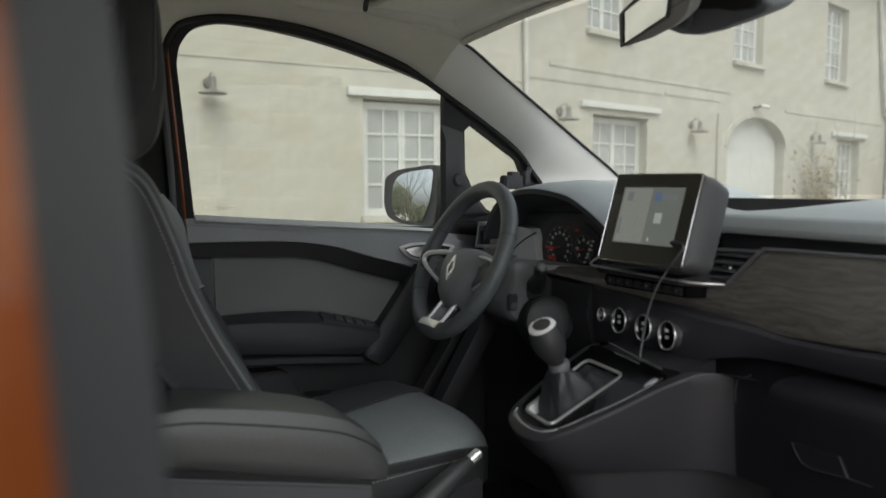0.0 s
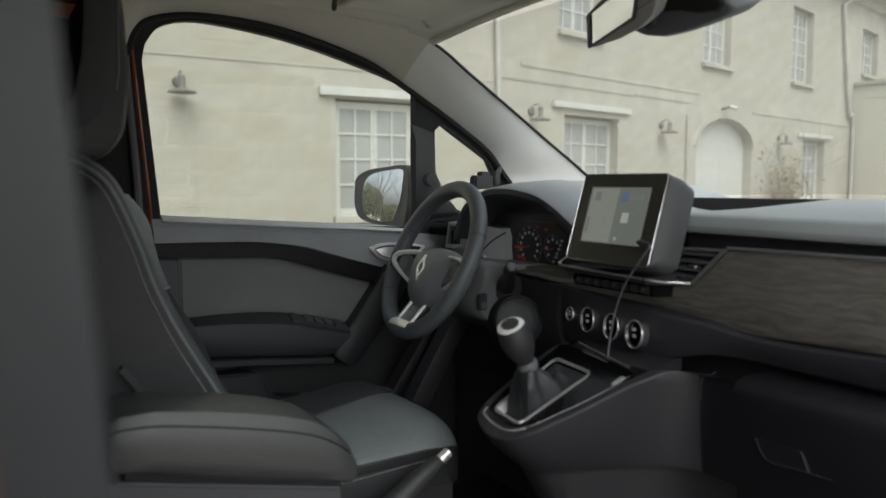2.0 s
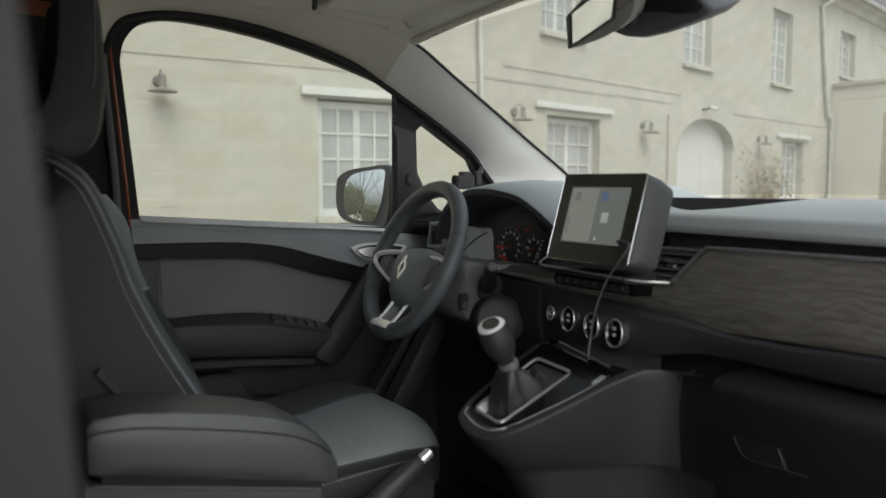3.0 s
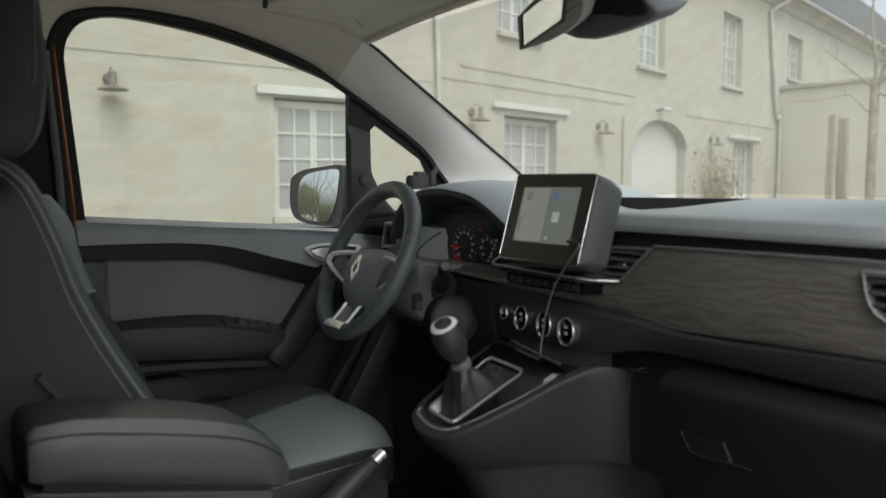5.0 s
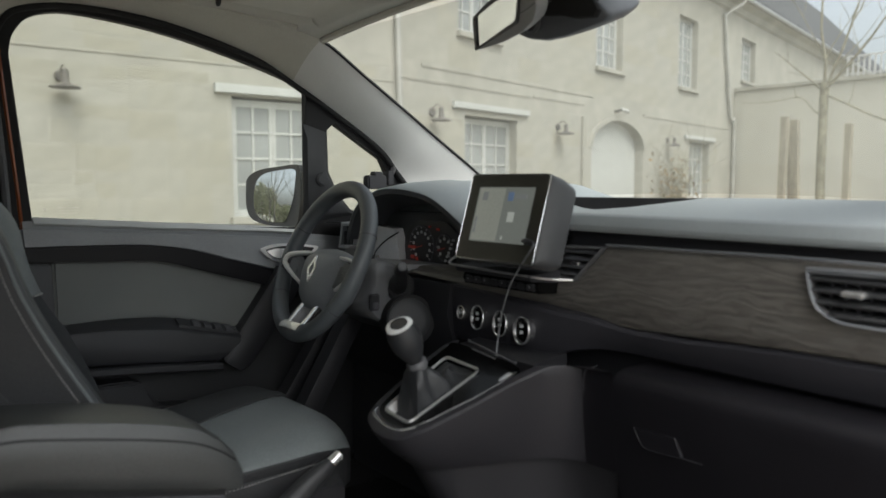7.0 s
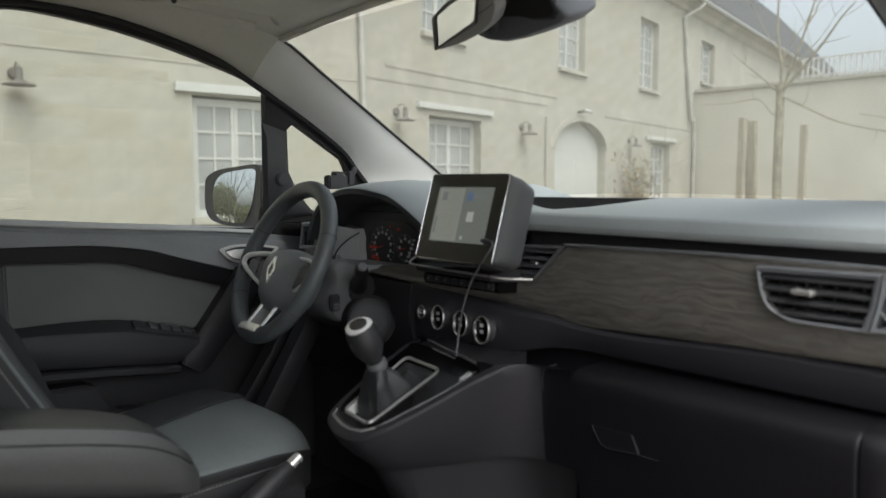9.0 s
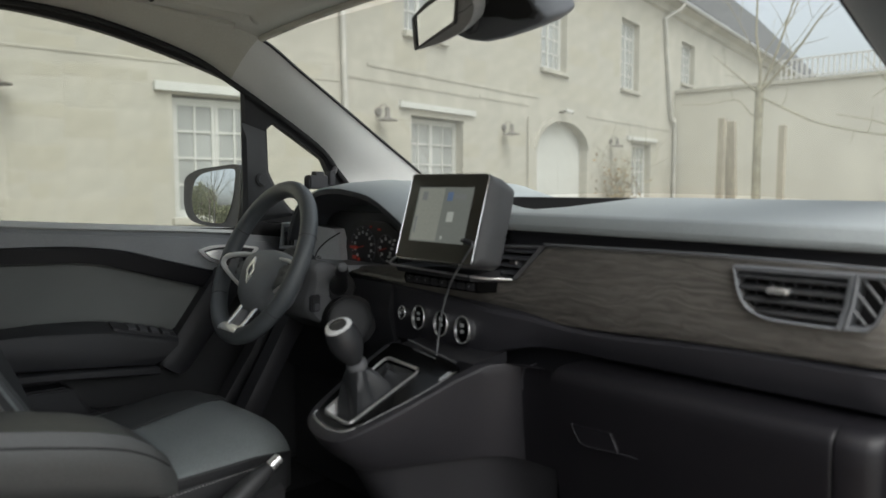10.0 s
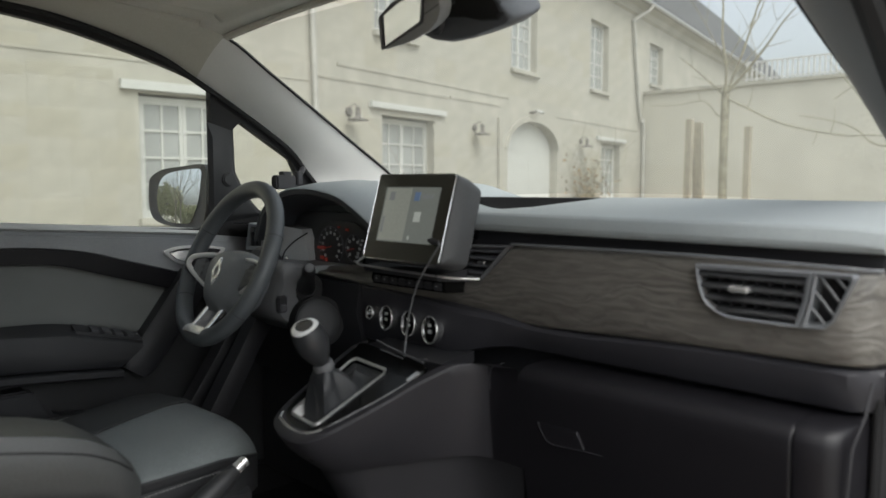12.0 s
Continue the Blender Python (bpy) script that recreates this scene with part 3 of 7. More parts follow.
frame_outline = [seal_line[0]] + [(p.x, p.y) for p in smooth_path([(a, b, 0) for a, b in seal_line[1:12]], 5)] + [seal_line[12]]


def strip(edge_a, edge_b, bulge, n=8):
    """A curved trim strip between two lines of points, bulging by the given vector."""
    rings = []
    for a, b in zip(edge_a, edge_b):
        a, b = Vector(a), Vector(b)
        rings.append([a.lerp(b, k / n) + Vector(bulge) * math.sin(math.pi * k / n) for k in range(n + 1)])
    return loft(rings, closed=False)


def thick(ob, depth, offset=-1.0):
    s = ob.modifiers.new("thickness", "SOLIDIFY")
    s.thickness, s.offset = depth, offset
    return ob


def mirrored(points):
    return [(-p[0], p[1], p[2]) for p in points]


seal3 = smooth_path([(-0.738, y, z) for y, z in seal_line[1:12]] + [(-0.738, 0.50, 1.19)], 4)
edge3 = smooth_path([(-0.70, -0.60, 1.665), (-0.69, -0.55, 1.668), (-0.69, -0.48, 1.67), (-0.685, -0.36, 1.67), (-0.67, -0.18, 1.66), (-0.63, 0.0, 1.635), (-0.60, 0.12, 1.607), (-0.62, 0.25, 1.54), (-0.64, 0.397, 1.459), (-0.665, 0.55, 1.376), (-0.69, 0.705, 1.292), (-0.71, 0.82, 1.21)], 4)
CUT = 24
part("roof_rail_trim", strip(seal3[:CUT + 1], edge3[:CUT + 1], (0.012, 0, 0.004)), HEADLINER, car, "pale cloth roof rail lining")
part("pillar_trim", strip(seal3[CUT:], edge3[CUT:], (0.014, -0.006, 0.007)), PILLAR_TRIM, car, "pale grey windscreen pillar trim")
part("screen_seal", tube(edge3[CUT:], 0.004, 6), RUBBER, car, "black windscreen edge seal")
part("rail_filler", tube([p + Vector((0, 0, 0.016)) for p in edge3[:CUT - 1]], 0.022, 8), HEADLINER, car)
part("door_seal", tube([(p[0] + 0.002, p[1], p[2]) for p in smooth_path([(-0.738, y, z - 0.004) for y, z in seal_line[1:12]], 4)], 0.0075, 8), RUBBER, car, "black rubber door seal")
# Passenger pillar: the same trim, its shade put in as dark grey.
part("pillar_trim", strip(mirrored(seal3[CUT:]), mirrored(edge3[CUT:]), (-0.02, -0.012, 0.012)), GREY_PLASTIC, car, "windscreen pillar trim, dark grey for its shaded side")
part("screen_seal", tube(mirrored(edge3[CUT:]), 0.004, 6), RUBBER, car)
part("door_seal", tube(mirrored([(p[0] + 0.002, p[1], p[2]) for p in smooth_path([(-0.745, y, z - 0.004) for y, z in seal_line[4:12]] + [(-0.745, 0.46, 1.1), (-0.745, 0.40, 0.9), (-0.745, 0.38, 0.45)], 4)]), 0.016, 8), RUBBER, car, "black rubber door seal")
part("pillar_outer", strip(mirrored([(-0.80, p.y + 0.03, p.z + 0.01) for p in seal3[CUT:]]), mirrored([(-0.745, p.y, p.z) for p in seal3[CUT:]]), (0, 0, 0.0), 3), RUBBER, car, "dark door-side face of the pillar")
part("sill_lining", block(-0.80, -0.735, -0.60, 0.62, 0.40, 0.51, 0.01), RUBBER, car, "black sill lining")
part("kick_panel", plate([(0.24, 0.42), (0.60, 0.42), (0.60, 1.16), (0.30, 1.14)], "x", 0.775, 0.80), BLACK_PLASTIC, car)

# Headliner with the folded sun visor.
rings = []
for y, z in ((-1.6, 1.66), (-0.9, 1.668), (-0.55, 1.668), (-0.3, 1.662), (-0.1, 1.650), (0.03, 1.632), (0.125, 1.607)):
    w = 0.70 - 0.10 * max(0.0, (y + 0.3) / 0.425)
    rings.append([(x * w, y + 0.085 * (1 - x * x) * max(0.0, (y + 0.3) / 0.425), z + 0.055 * (1 - abs(x) ** 2.5)) for x in [k / 12 - 1 for k in range(25)]])
thick(part("headliner", loft(rings, closed=False), HEADLINER, car, "pale grey-green cloth headliner"), 0.012, 1.0)
part("header_trim", tube(smooth_path([rings[-1][k] for k in range(0, 25, 2)], 3), 0.010, 8), HEADLINER, car, "rounded front edge of the headliner")
visor = part("sun_visor", loft([[(-0.555 + 0.03 * k, y, 1.664 - 0.12 * (y + 0.2) ** 2 - (0.020 if 0 < k < 12 else 0.012) - (0.016 if y > 0.07 else 0.0) + 0.012 * math.sin(math.pi * k / 16)) for k in range(13)] for y in (-0.145, -0.13, -0.05, 0.02, 0.065, 0.085)], closed=False), HEADLINER, car, "folded-up pale sun visor")
thick(visor, 0.014, 1.0)
part("visor_clip", tube(smooth_path([(-0.552, -0.150, 1.652), (-0.538, -0.158, 1.640), (-0.518, -0.166, 1.646), (-0.495, -0.172, 1.652)], 4), 0.0055, 8), RUBBER, car, "black visor hinge arm")
part("roof_skin", block(-0.82, 0.82, -3.0, 0.16, 1.79, 1.83, 0.02), BODY_PAINT, car)
part("rear_headliner", block(-0.80, 0.80, -3.0, -1.58, 1.70, 1.73, 0.01), HEADLINER, car)
for s in (-1, 1):
    part("roof_side", loft([[(s * 0.82, y, 1.80), (s * 0.845, y, 1.72), (s * 0.80, y, 1.655), (s * 0.715, y, 1.675), (s * 0.70, y, 1.79)] for y in (-3.0, -0.4, -0.1, 0.05)]), BODY_PAINT, car)
glass_rows = []
for k in range(CUT, len(edge3), 2):
    p = edge3[k]
    bow = 0.085 * min(1.0, max(0.0, (p.y + 0.3) / 0.425))
    glass_rows.append([(p.x * (1 - 2 * j / 12), p.y + bow * (1 - (1 - 2 * j / 12) ** 2), p.z + 0.03 * (1 - (1 - 2 * j / 12) ** 2)) for j in range(13)])
part("windscreen", loft(glass_rows, closed=False), GLASS, car, "clear curved windscreen").visible_shadow = False
part("floor", block(-0.80, 0.80, -3.0, 0.9, 0.36, 0.42, 0.01), CARPET, car, "black carpeted floor")
part("bulkhead", block(-0.80, 0.80, 0.86, 0.92, 0.30, 1.15, 0.01), BLACK_PLASTIC, car)
part("rear_wall", plate([(-0.80, 0.36), (0.80, 0.36), (0.80, 1.80), (-0.80, 1.80)], "y", -3.0, -2.95, [[(-0.65, 1.05), (0.65, 1.05), (0.65, 1.62), (-0.65, 1.62)]]), BLACK_PLASTIC, car)
rear_window = [(-2.75, 1.10), (-1.25, 1.10), (-1.25, 1.62), (-2.75, 1.62)]
part("side_wall", plate([(-3.0, 0.36), (-0.55, 0.36), (-0.56, 1.80), (-3.0, 1.80)], "x", -0.90, -0.80, [rear_window]), BODY_PAINT, car, smooth=False)
part("side_wall", plate([(-3.0, 0.36), (-1.10, 0.36), (-1.10, 1.80), (-3.0, 1.80)], "x", 0.80, 0.90, [rear_window]), BODY_PAINT, car, smooth=False)
# Unseen rear openings, shut with opaque black so no light comes in behind.
for lo in (-0.862, 0.858):
    part("rear_side_blank", plate(rear_window, "x", lo, lo + 0.004), GLOSS_BLACK, car, "unseen rear window closed with opaque black", smooth=False)
part("rear_blank", plate([(-0.65, 1.05), (0.65, 1.05), (0.65, 1.62), (-0.65, 1.62)], "y", -2.98, -2.976), GLOSS_BLACK, car, "unseen rear window closed with opaque black", smooth=False)
part("side_lining", plate([(-2.95, 0.42), (-0.90, 0.42), (-0.90, 1.70), (-2.95, 1.70)], "x", -0.797, -0.785), RUBBER, car, "unseen black lining closing the load-bay side")
part("side_lining", plate([(-2.95, 0.42), (-1.12, 0.42), (-1.12, 1.70), (-2.95, 1.70)], "x", 0.785, 0.797), RUBBER, car, "unseen black lining closing the load-bay side")
part("rail_lining", loft([[(-0.835, y, 1.640), (-0.705, y, 1.655), (-0.700, y, 1.700), (-0.80, y, 1.720)] for y in (-2.95, -0.62)]), RUBBER, car, "black roof rail lining")
part("wing_panel", plate([(0.62, 0.36), (0.95, 0.36), (0.95, 1.05), (0.62, 1.12)], "x", -0.90, -0.80, (), 0.02), BODY_PAINT, car)
part("wing_panel", plate([(0.62, 0.36), (0.95, 0.36), (0.95, 1.05), (0.62, 1.12)], "x", 0.80, 0.90, (), 0.02), BODY_PAINT, car)
part("sill_panel", block(0.70, 0.88, -1.1, 0.62, 0.30, 0.42, 0.03, 3), BODY_PAINT, car)
part("sill_panel", block(-0.90, -0.78, -0.6, 0.62, 0.30, 0.45, 0.03, 3), BODY_PAINT, car)
part("bonnet", loft([[(x, 0.93, 1.06 - 0.08 * x * x), (x, 1.3, 1.03 - 0.08 * x * x), (x, 1.75, 0.92 - 0.1 * x * x), (x, 1.80, 0.45), (x, 0.93, 0.45)] for x in (-0.86, -0.5, 0.0, 0.5, 0.86)]), BODY_PAINT, car)
part("pillar_lining", plate([(-0.90, 0.42), (-0.552, 0.42), (-0.545, 1.20), (-0.556, 1.60), (-0.90, 1.61)], "x", -0.80, -0.742, (), 0.01), RUBBER, car, "black door pillar lining")
part("pillar_core", plate([(-0.62, 0.42), (-0.50, 0.42), (-0.495, 1.10), (-0.52, 1.52), (-0.50, 1.60), (-0.40, 1.645), (-0.40, 1.70), (-0.62, 1.70)], "x", -0.815, -0.795), RUBBER, car, "dark door aperture")
part("pillar_edge", tube([(-0.752, -0.535, 1.56), (-0.752, -0.527, 1.45), (-0.752, -0.512, 1.26), (-0.752, -0.505, 1.15)], 0.0085, 8), BODY_PAINT, car, "orange-brown painted door aperture edge")
part("pillar_seal", tube([(-0.738, -0.553, 1.60), (-0.738, -0.546, 1.45), (-0.738, -0.536, 1.30), (-0.738, -0.530, 1.13)], 0.008, 8), GREY_PLASTIC, car, "grey pillar edge seal")
part("seat_belt", strip([(-0.715, -0.66, 1.52), (-0.70, -0.66, 1.3), (-0.68, -0.65, 1.05), (-0.66, -0.62, 0.8)], [(-0.715, -0.615, 1.52), (-0.70, -0.612, 1.3), (-0.68, -0.60, 1.05), (-0.66, -0.57, 0.8)], (0, 0, 0), 3), RUBBER, car, "black seat belt webbing")

# Passenger-side door pillar, close beside the camera.
for name, near, far, mat, label in (
    ("pillar_cover", ((0.728, -0.801), (0.756, -0.818), (0.797, -0.832), (0.80, -0.90), (0.72, -0.90)), ((0.743, -0.791), (0.770, -0.808), (0.804, -0.822), (0.81, -0.90), (0.73, -0.90)), PILLAR_GREY, "grey plastic door pillar cover"),
    ("pillar_paint", ((0.798, -0.832), (0.803, -0.834), (0.86, -0.89), (0.86, -1.10), (0.80, -1.10)), ((0.805, -0.822), (0.810, -0.824), (0.87, -0.87), (0.87, -1.10), (0.81, -1.10)), BODY_PAINT, "orange-brown painted door pillar"),
):
    def ring(z):
        k = (1.327 - z) / 0.159
        return [(a[0] + (b[0] - a[0]) * k, a[1] + (b[1] - a[1]) * k, z) for a, b in zip(near, far)]
    part(name, loft([ring(z) for z in (1.70, 1.45, 1.25, 1.1, 0.9)] + [[(p[0], p[1], 0.40) for p in ring(0.9)]]), mat, car, label)

TYRE = material("tyre_rubber", (0.015, 0.015, 0.016), 0.85, grain=0.3, grain_size=0.01)
for x in (-0.80, 0.80):
    for y in (1.32, -1.9):
        w = part("wheel", cone((x, y, 0.315), (1, 0, 0), 0.315, 0.315, 0.2, 32, 0.03), TYRE, car)
        part("rim", cone((x * 1.02, y, 0.315), (1, 0, 0), 0.20, 0.20, 0.19, 24, 0.02), BRUSHED, w)

# ---- driver's door ----
FELT = material("pale_felt", (0.62, 0.63, 0.61), 0.95, grain=0.4, grain_size=0.0015, vary=0.06)
driver_door = thing("driver_door", "closed van front door with dark grey cloth and plastic trim", "door", (SIDE, -0.1, 0.8))
part("window_frame", plate(frame_outline, "x", -0.768, -0.745, [window_line, quarter_line]), RUBBER, driver_door, "black rubber-lined window frame")
part("window_pane", plate(window_line, "x", -0.762, -0.759), SIDE_GLASS, driver_door, "clear door glass").visible_shadow = False
part("quarter_pane", plate(quarter_line, "x", -0.762, -0.759), SIDE_GLASS, driver_door, "small fixed quarter glass").visible_shadow = False
STAMP = material("glass_stamp", (0.80, 0.78, 0.70), 0.9, vary=0.05)
STAMP.node_tree.nodes["Principled BSDF"].inputs["Alpha"].default_value = 0.35
for a, b, z0, z1 in ((-0.462, -0.456, 1.209, 1.213), (-0.434, -0.392, 1.2130, 1.2150), (-0.434, -0.392, 1.2070, 1.2082), (-0.430, -0.396, 1.2020, 1.2030)):
    part("glass_mark", plate(rect(a, b, z0, z1), "x", -0.7585, -0.758), STAMP, driver_door, smooth=False)
part("door_shell", plate([(-0.53, 0.45), (0.62, 0.45), (0.62, 1.10), (0.02, 1.135), (-0.53, 1.175)], "x", -0.90, -0.80, (), 0.01), BODY_PAINT, driver_door)
part("door_panel", plate([(-0.53, 0.45), (0.55, 0.45), (0.55, 1.09), (0.02, 1.13), (-0.49, 1.165), (-0.53, 1.16)], "x", -0.80, -0.748, (), 0.008), PILLAR_GREY, driver_door, "dark plastic door panel")
curve = lambda pts: [(p.x, p.y) for p in smooth_path([(a, b, 0) for a, b in pts], 4)]  # noqa: E731
band_top = curve([(-0.520, 1.133), (-0.430, 1.132), (-0.350, 1.130), (-0.266, 1.126), (-0.169, 1.112), (-0.095, 1.090), (-0.019, 1.068), (0.053, 1.047), (0.20, 1.002)])
band_low = curve([(-0.520, 1.104), (-0.430, 1.100), (-0.350, 1.096), (-0.267, 1.092), (-0.212, 1.083), (-0.169, 1.070), (-0.096, 1.047), (0.045, 1.005), (0.20, 0.960)])
arm_top = curve([(-0.47, 0.962), (-0.435, 0.962), (-0.348, 0.963), (-0.24, 0.957), (-0.154, 0.939), (-0.033, 0.907)])
arm_front = curve([(-0.47, 0.954), (-0.440, 0.953), (-0.363, 0.951), (-0.23, 0.938), (-0.174, 0.923), (-0.063, 0.897)])
part("waist_pad", plate([(a, z - 0.014) for a, z in band_top] + [(0.45, 0.95), (0.45, 1.10), (0.02, 1.150), (-0.25, 1.168), (-0.49, 1.188), (-0.525, 1.186)], "x", -0.790, -0.728, (), 0.016, 4), DOOR_PAD, driver_door, "grey soft plastic waist pad")
part("band", plate(band_low + band_top[::-1], "x", -0.76, -0.7225, (), 0.003), BLACK_AND_SHADED, driver_door, "black curved trim band")
part("cloth_insert", plate([(-0.452, 0.962)] + [p for p in arm_top if p[0] > -0.44] + [(0.02, 0.93), (0.10, 0.98)] + [p for p in band_low[::-1] if -0.455 < p[0] < 0.09], "x", -0.77, -0.738, (), 0.005), DOOR_CLOTH, driver_door, "grey cloth door insert")
part("rear_panel", plate([(-0.525, 0.85), (-0.452, 0.90), (-0.456, 1.095), (-0.525, 1.10)], "x", -0.77, -0.734, (), 0.004), SOFT_PLASTIC, driver_door)
DOOR_ARM = material("door_armrest_plastic", (0.034, 0.035, 0.039), 0.5, grain=0.35, grain_size=0.0012, vary=0.08)


def arm_ring(x, front, drop=0.0):
    """The armrest's outline at a depth: its top falls from the cloth to the front edge."""
    top = [(a[0] + (b[0] - a[0]) * front, a[1] + (b[1] - a[1]) * front - drop) for a, b in zip(arm_top, arm_front)]
    under = [(-0.470, 0.885), (-0.402, 0.876 + drop), (-0.286, 0.866 + drop), (-0.117, 0.847 + drop), (-0.105, 0.852 + drop), (-0.090, 0.868)]
    return [(x, a, z) for a, z in under + top[::-1]]


part("armrest", loft([arm_ring(-0.75, 0.0), arm_ring(-0.735, 0.0), arm_ring(-0.688, 0.93), arm_ring(-0.681, 1.0, 0.002), arm_ring(-0.678, 1.0, 0.008)]), DOOR_ARM, driver_door, "dark moulded door armrest")
part("armrest_edge", loft([[(x, a, z - d) for a, z in ((-0.43, 0.874), (-0.286, 0.862), (-0.112, 0.843))] + [(x, a, z - 0.017 + d) for a, z in ((-0.112, 0.843), (-0.286, 0.862), (-0.43, 0.874))] for x, d in ((-0.74, 0.0), (-0.676, 0.0), (-0.672, 0.003))]), DOOR_ARM, driver_door, "rounded lower armrest lip")
along = Vector((0.0, 0.966, -0.258))
switches = part("switch_panel", loft([[Vector((-0.714, -0.205, 0.9525)) + along * e + Vector((q, 0, -0.42 * q + h)) for q, h in ((-0.011, -0.002), (0.018, -0.002), (0.018, -0.010), (-0.011, -0.010))] for e in (0.0, 0.152)]), DOOR_ARM, driver_door, "black window switch panel", smooth=False)
for e in (0.045, 0.072, 0.099, 0.126):
    p = Vector((-0.714, -0.205, 0.9530)) + along * e
    part("switch", loft([[p + along * d + Vector((q, 0, -0.42 * q + h)) for q, h in ((-0.008, 0.001), (0.012, 0.005 - abs(d) * 0.2), (0.015, 0.002), (0.015, -0.003), (-0.008, -0.003))] for d in (-0.009, 0.0, 0.009)]), SOFT_PLASTIC, switches)
part("indicator", cone(tuple(Vector((-0.708, -0.205, 0.9510)) + along * 0.144), (0.4, 0, 0.9), 0.003, 0.0025, 0.002, 12), CHROME, switches)
part("pull_bar", loft([[(-0.75, y - 0.028 * k, z + 0.018 * k), (-0.70, y - 0.030 * k, z + 0.018 * k), (-0.692, y - 0.022 * k, z + 0.012 * k), (-0.690, y, z - 0.002), (-0.692, y + 0.026 * k, z - 0.019 * k), (-0.70, y + 0.034 * k, z - 0.025 * k), (-0.75, y + 0.036 * k, z - 0.027 * k)] for y, z, k in ((-0.078, 0.828, 0.7), (-0.066, 0.842, 0.95), (0.0, 0.925, 1.0), (0.044, 0.985, 1.0), (0.085, 1.04, 1.0))]), DOOR_ARM, driver_door, "slanting dark door pull")
part("glass_seal", loft([[(-0.758, y, z - 0.014), (-0.740, y, z - 0.012), (-0.734, y, z - 0.008), (-0.744, y, z - 0.001), (-0.758, y, z + 0.004)] for y, z in ((-0.485, 1.1915), (-0.25, 1.174), (0.02, 1.156), (0.14, 1.146))]), FELT, driver_door, "pale grey felt glass seal")
part("door_pocket", plate([(-0.50, 0.46), (0.15, 0.46), (-0.10, 0.74), (-0.25, 0.76), (-0.30, 0.828), (-0.42, 0.832), (-0.50, 0.84)], "x", -0.75, -0.690, (), 0.008, 3), BLACK_PLASTIC, driver_door, "dark door pocket")
part("pocket_lip", plate([(-0.415, 0.80), (-0.27, 0.765), (-0.298, 0.826), (-0.42, 0.829)], "x", -0.70, -0.683, (), 0.004), DOOR_ARM, driver_door)
handle = part("door_handle", plate(curve([(0.012, 1.103), (0.049, 1.112), (0.10, 1.112), (0.150, 1.106), (0.176, 1.097), (0.132, 1.070), (0.085, 1.063), (0.040, 1.075), (0.012, 1.100)]), "x", -0.74, -0.722, (), 0.004), BRIGHT_SHEEN, driver_door, "silver door release bezel, reflections in its colour")
part("bezel_recess", plate(curve([(0.026, 1.100), (0.055, 1.106), (0.10, 1.106), (0.150, 1.100), (0.160, 1.095), (0.128, 1.076), (0.088, 1.070), (0.048, 1.079), (0.027, 1.097)]), "x", -0.724, -0.7205, (), 0.001), BLACK_PLASTIC, handle)
part("lever", loft([[(-0.7205 + d, 0.028, 1.0965), (-0.714 + d, 0.050, 1.1020), (-0.704 + d, 0.074, 1.1030), (-0.691 + d, 0.104, 1.0940), (-0.692 + d, 0.098, 1.0770), (-0.706 + d, 0.066, 1.0745), (-0.716 + d, 0.042, 1.0830)] for d in (-0.004, 0.0)]), SATIN, handle, "bright silver door release lever")
part("mirror_base", loft([[(-0.745, 0.146, 1.42), (-0.745, 0.215, 1.40), (-0.745, 0.222, 1.29), (-0.745, 0.255, 1.228), (-0.745, 0.30, 1.18), (-0.745, 0.146, 1.16)], [(-0.735, 0.155, 1.38), (-0.735, 0.205, 1.37), (-0.735, 0.210, 1.29), (-0.735, 0.24, 1.228), (-0.735, 0.27, 1.19), (-0.735, 0.155, 1.18)]]), PILLAR_GREY, driver_door, "dark grey mirror sail panel")
part("tweeter", cone((-0.735, 0.195, 1.275), (1, 0, 0), 0.020, 0.016, 0.014, 24, 0.003), PILLAR_GREY, driver_door)

# ---- passenger's door, swung wide open ----
HINGE = Vector((0.87, 0.62, 0.0))
SWUNG = Matrix.Translation(HINGE) @ Matrix.Rotation(radians(72), 4, "Z") @ Matrix.Translation(-HINGE)
passenger_door = thing("passenger_door", "wide open orange-brown van door with dark trim", "door", SWUNG @ Vector((0.85, 0.0, 0.45)))
part("door_shell", plate([(-0.53, 0.45), (0.60, 0.45), (0.60, 1.10), (0.02, 1.135), (-0.53, 1.175)], "x", 0.85, 0.90, (), 0.01), BODY_PAINT, passenger_door, at=SWUNG)
part("door_panel", plate([(-0.53, 0.45), (0.55, 0.45), (0.55, 1.09), (0.02, 1.15), (-0.53, 1.185)], "x", 0.77, 0.85, (), 0.02), PILLAR_GREY, passenger_door, "dark plastic door panel", at=SWUNG)
part("window_frame", plate(frame_outline, "x", 0.84, 0.862, [window_line, quarter_line]), RUBBER, passenger_door, "black window frame", at=SWUNG)
part("window_pane", plate(window_line, "x", 0.850, 0.853), GLASS, passenger_door, "clear door glass", at=SWUNG).visible_shadow = False
part("quarter_pane", plate(quarter_line, "x", 0.850, 0.853), GLASS, passenger_door, "small fixed quarter glass", at=SWUNG).visible_shadow = False
part("armrest", block(0.71, 0.78, -0.42, 0.0, 0.86, 0.95, 0.02, 3), BLACK_PLASTIC, passenger_door, at=SWUNG)

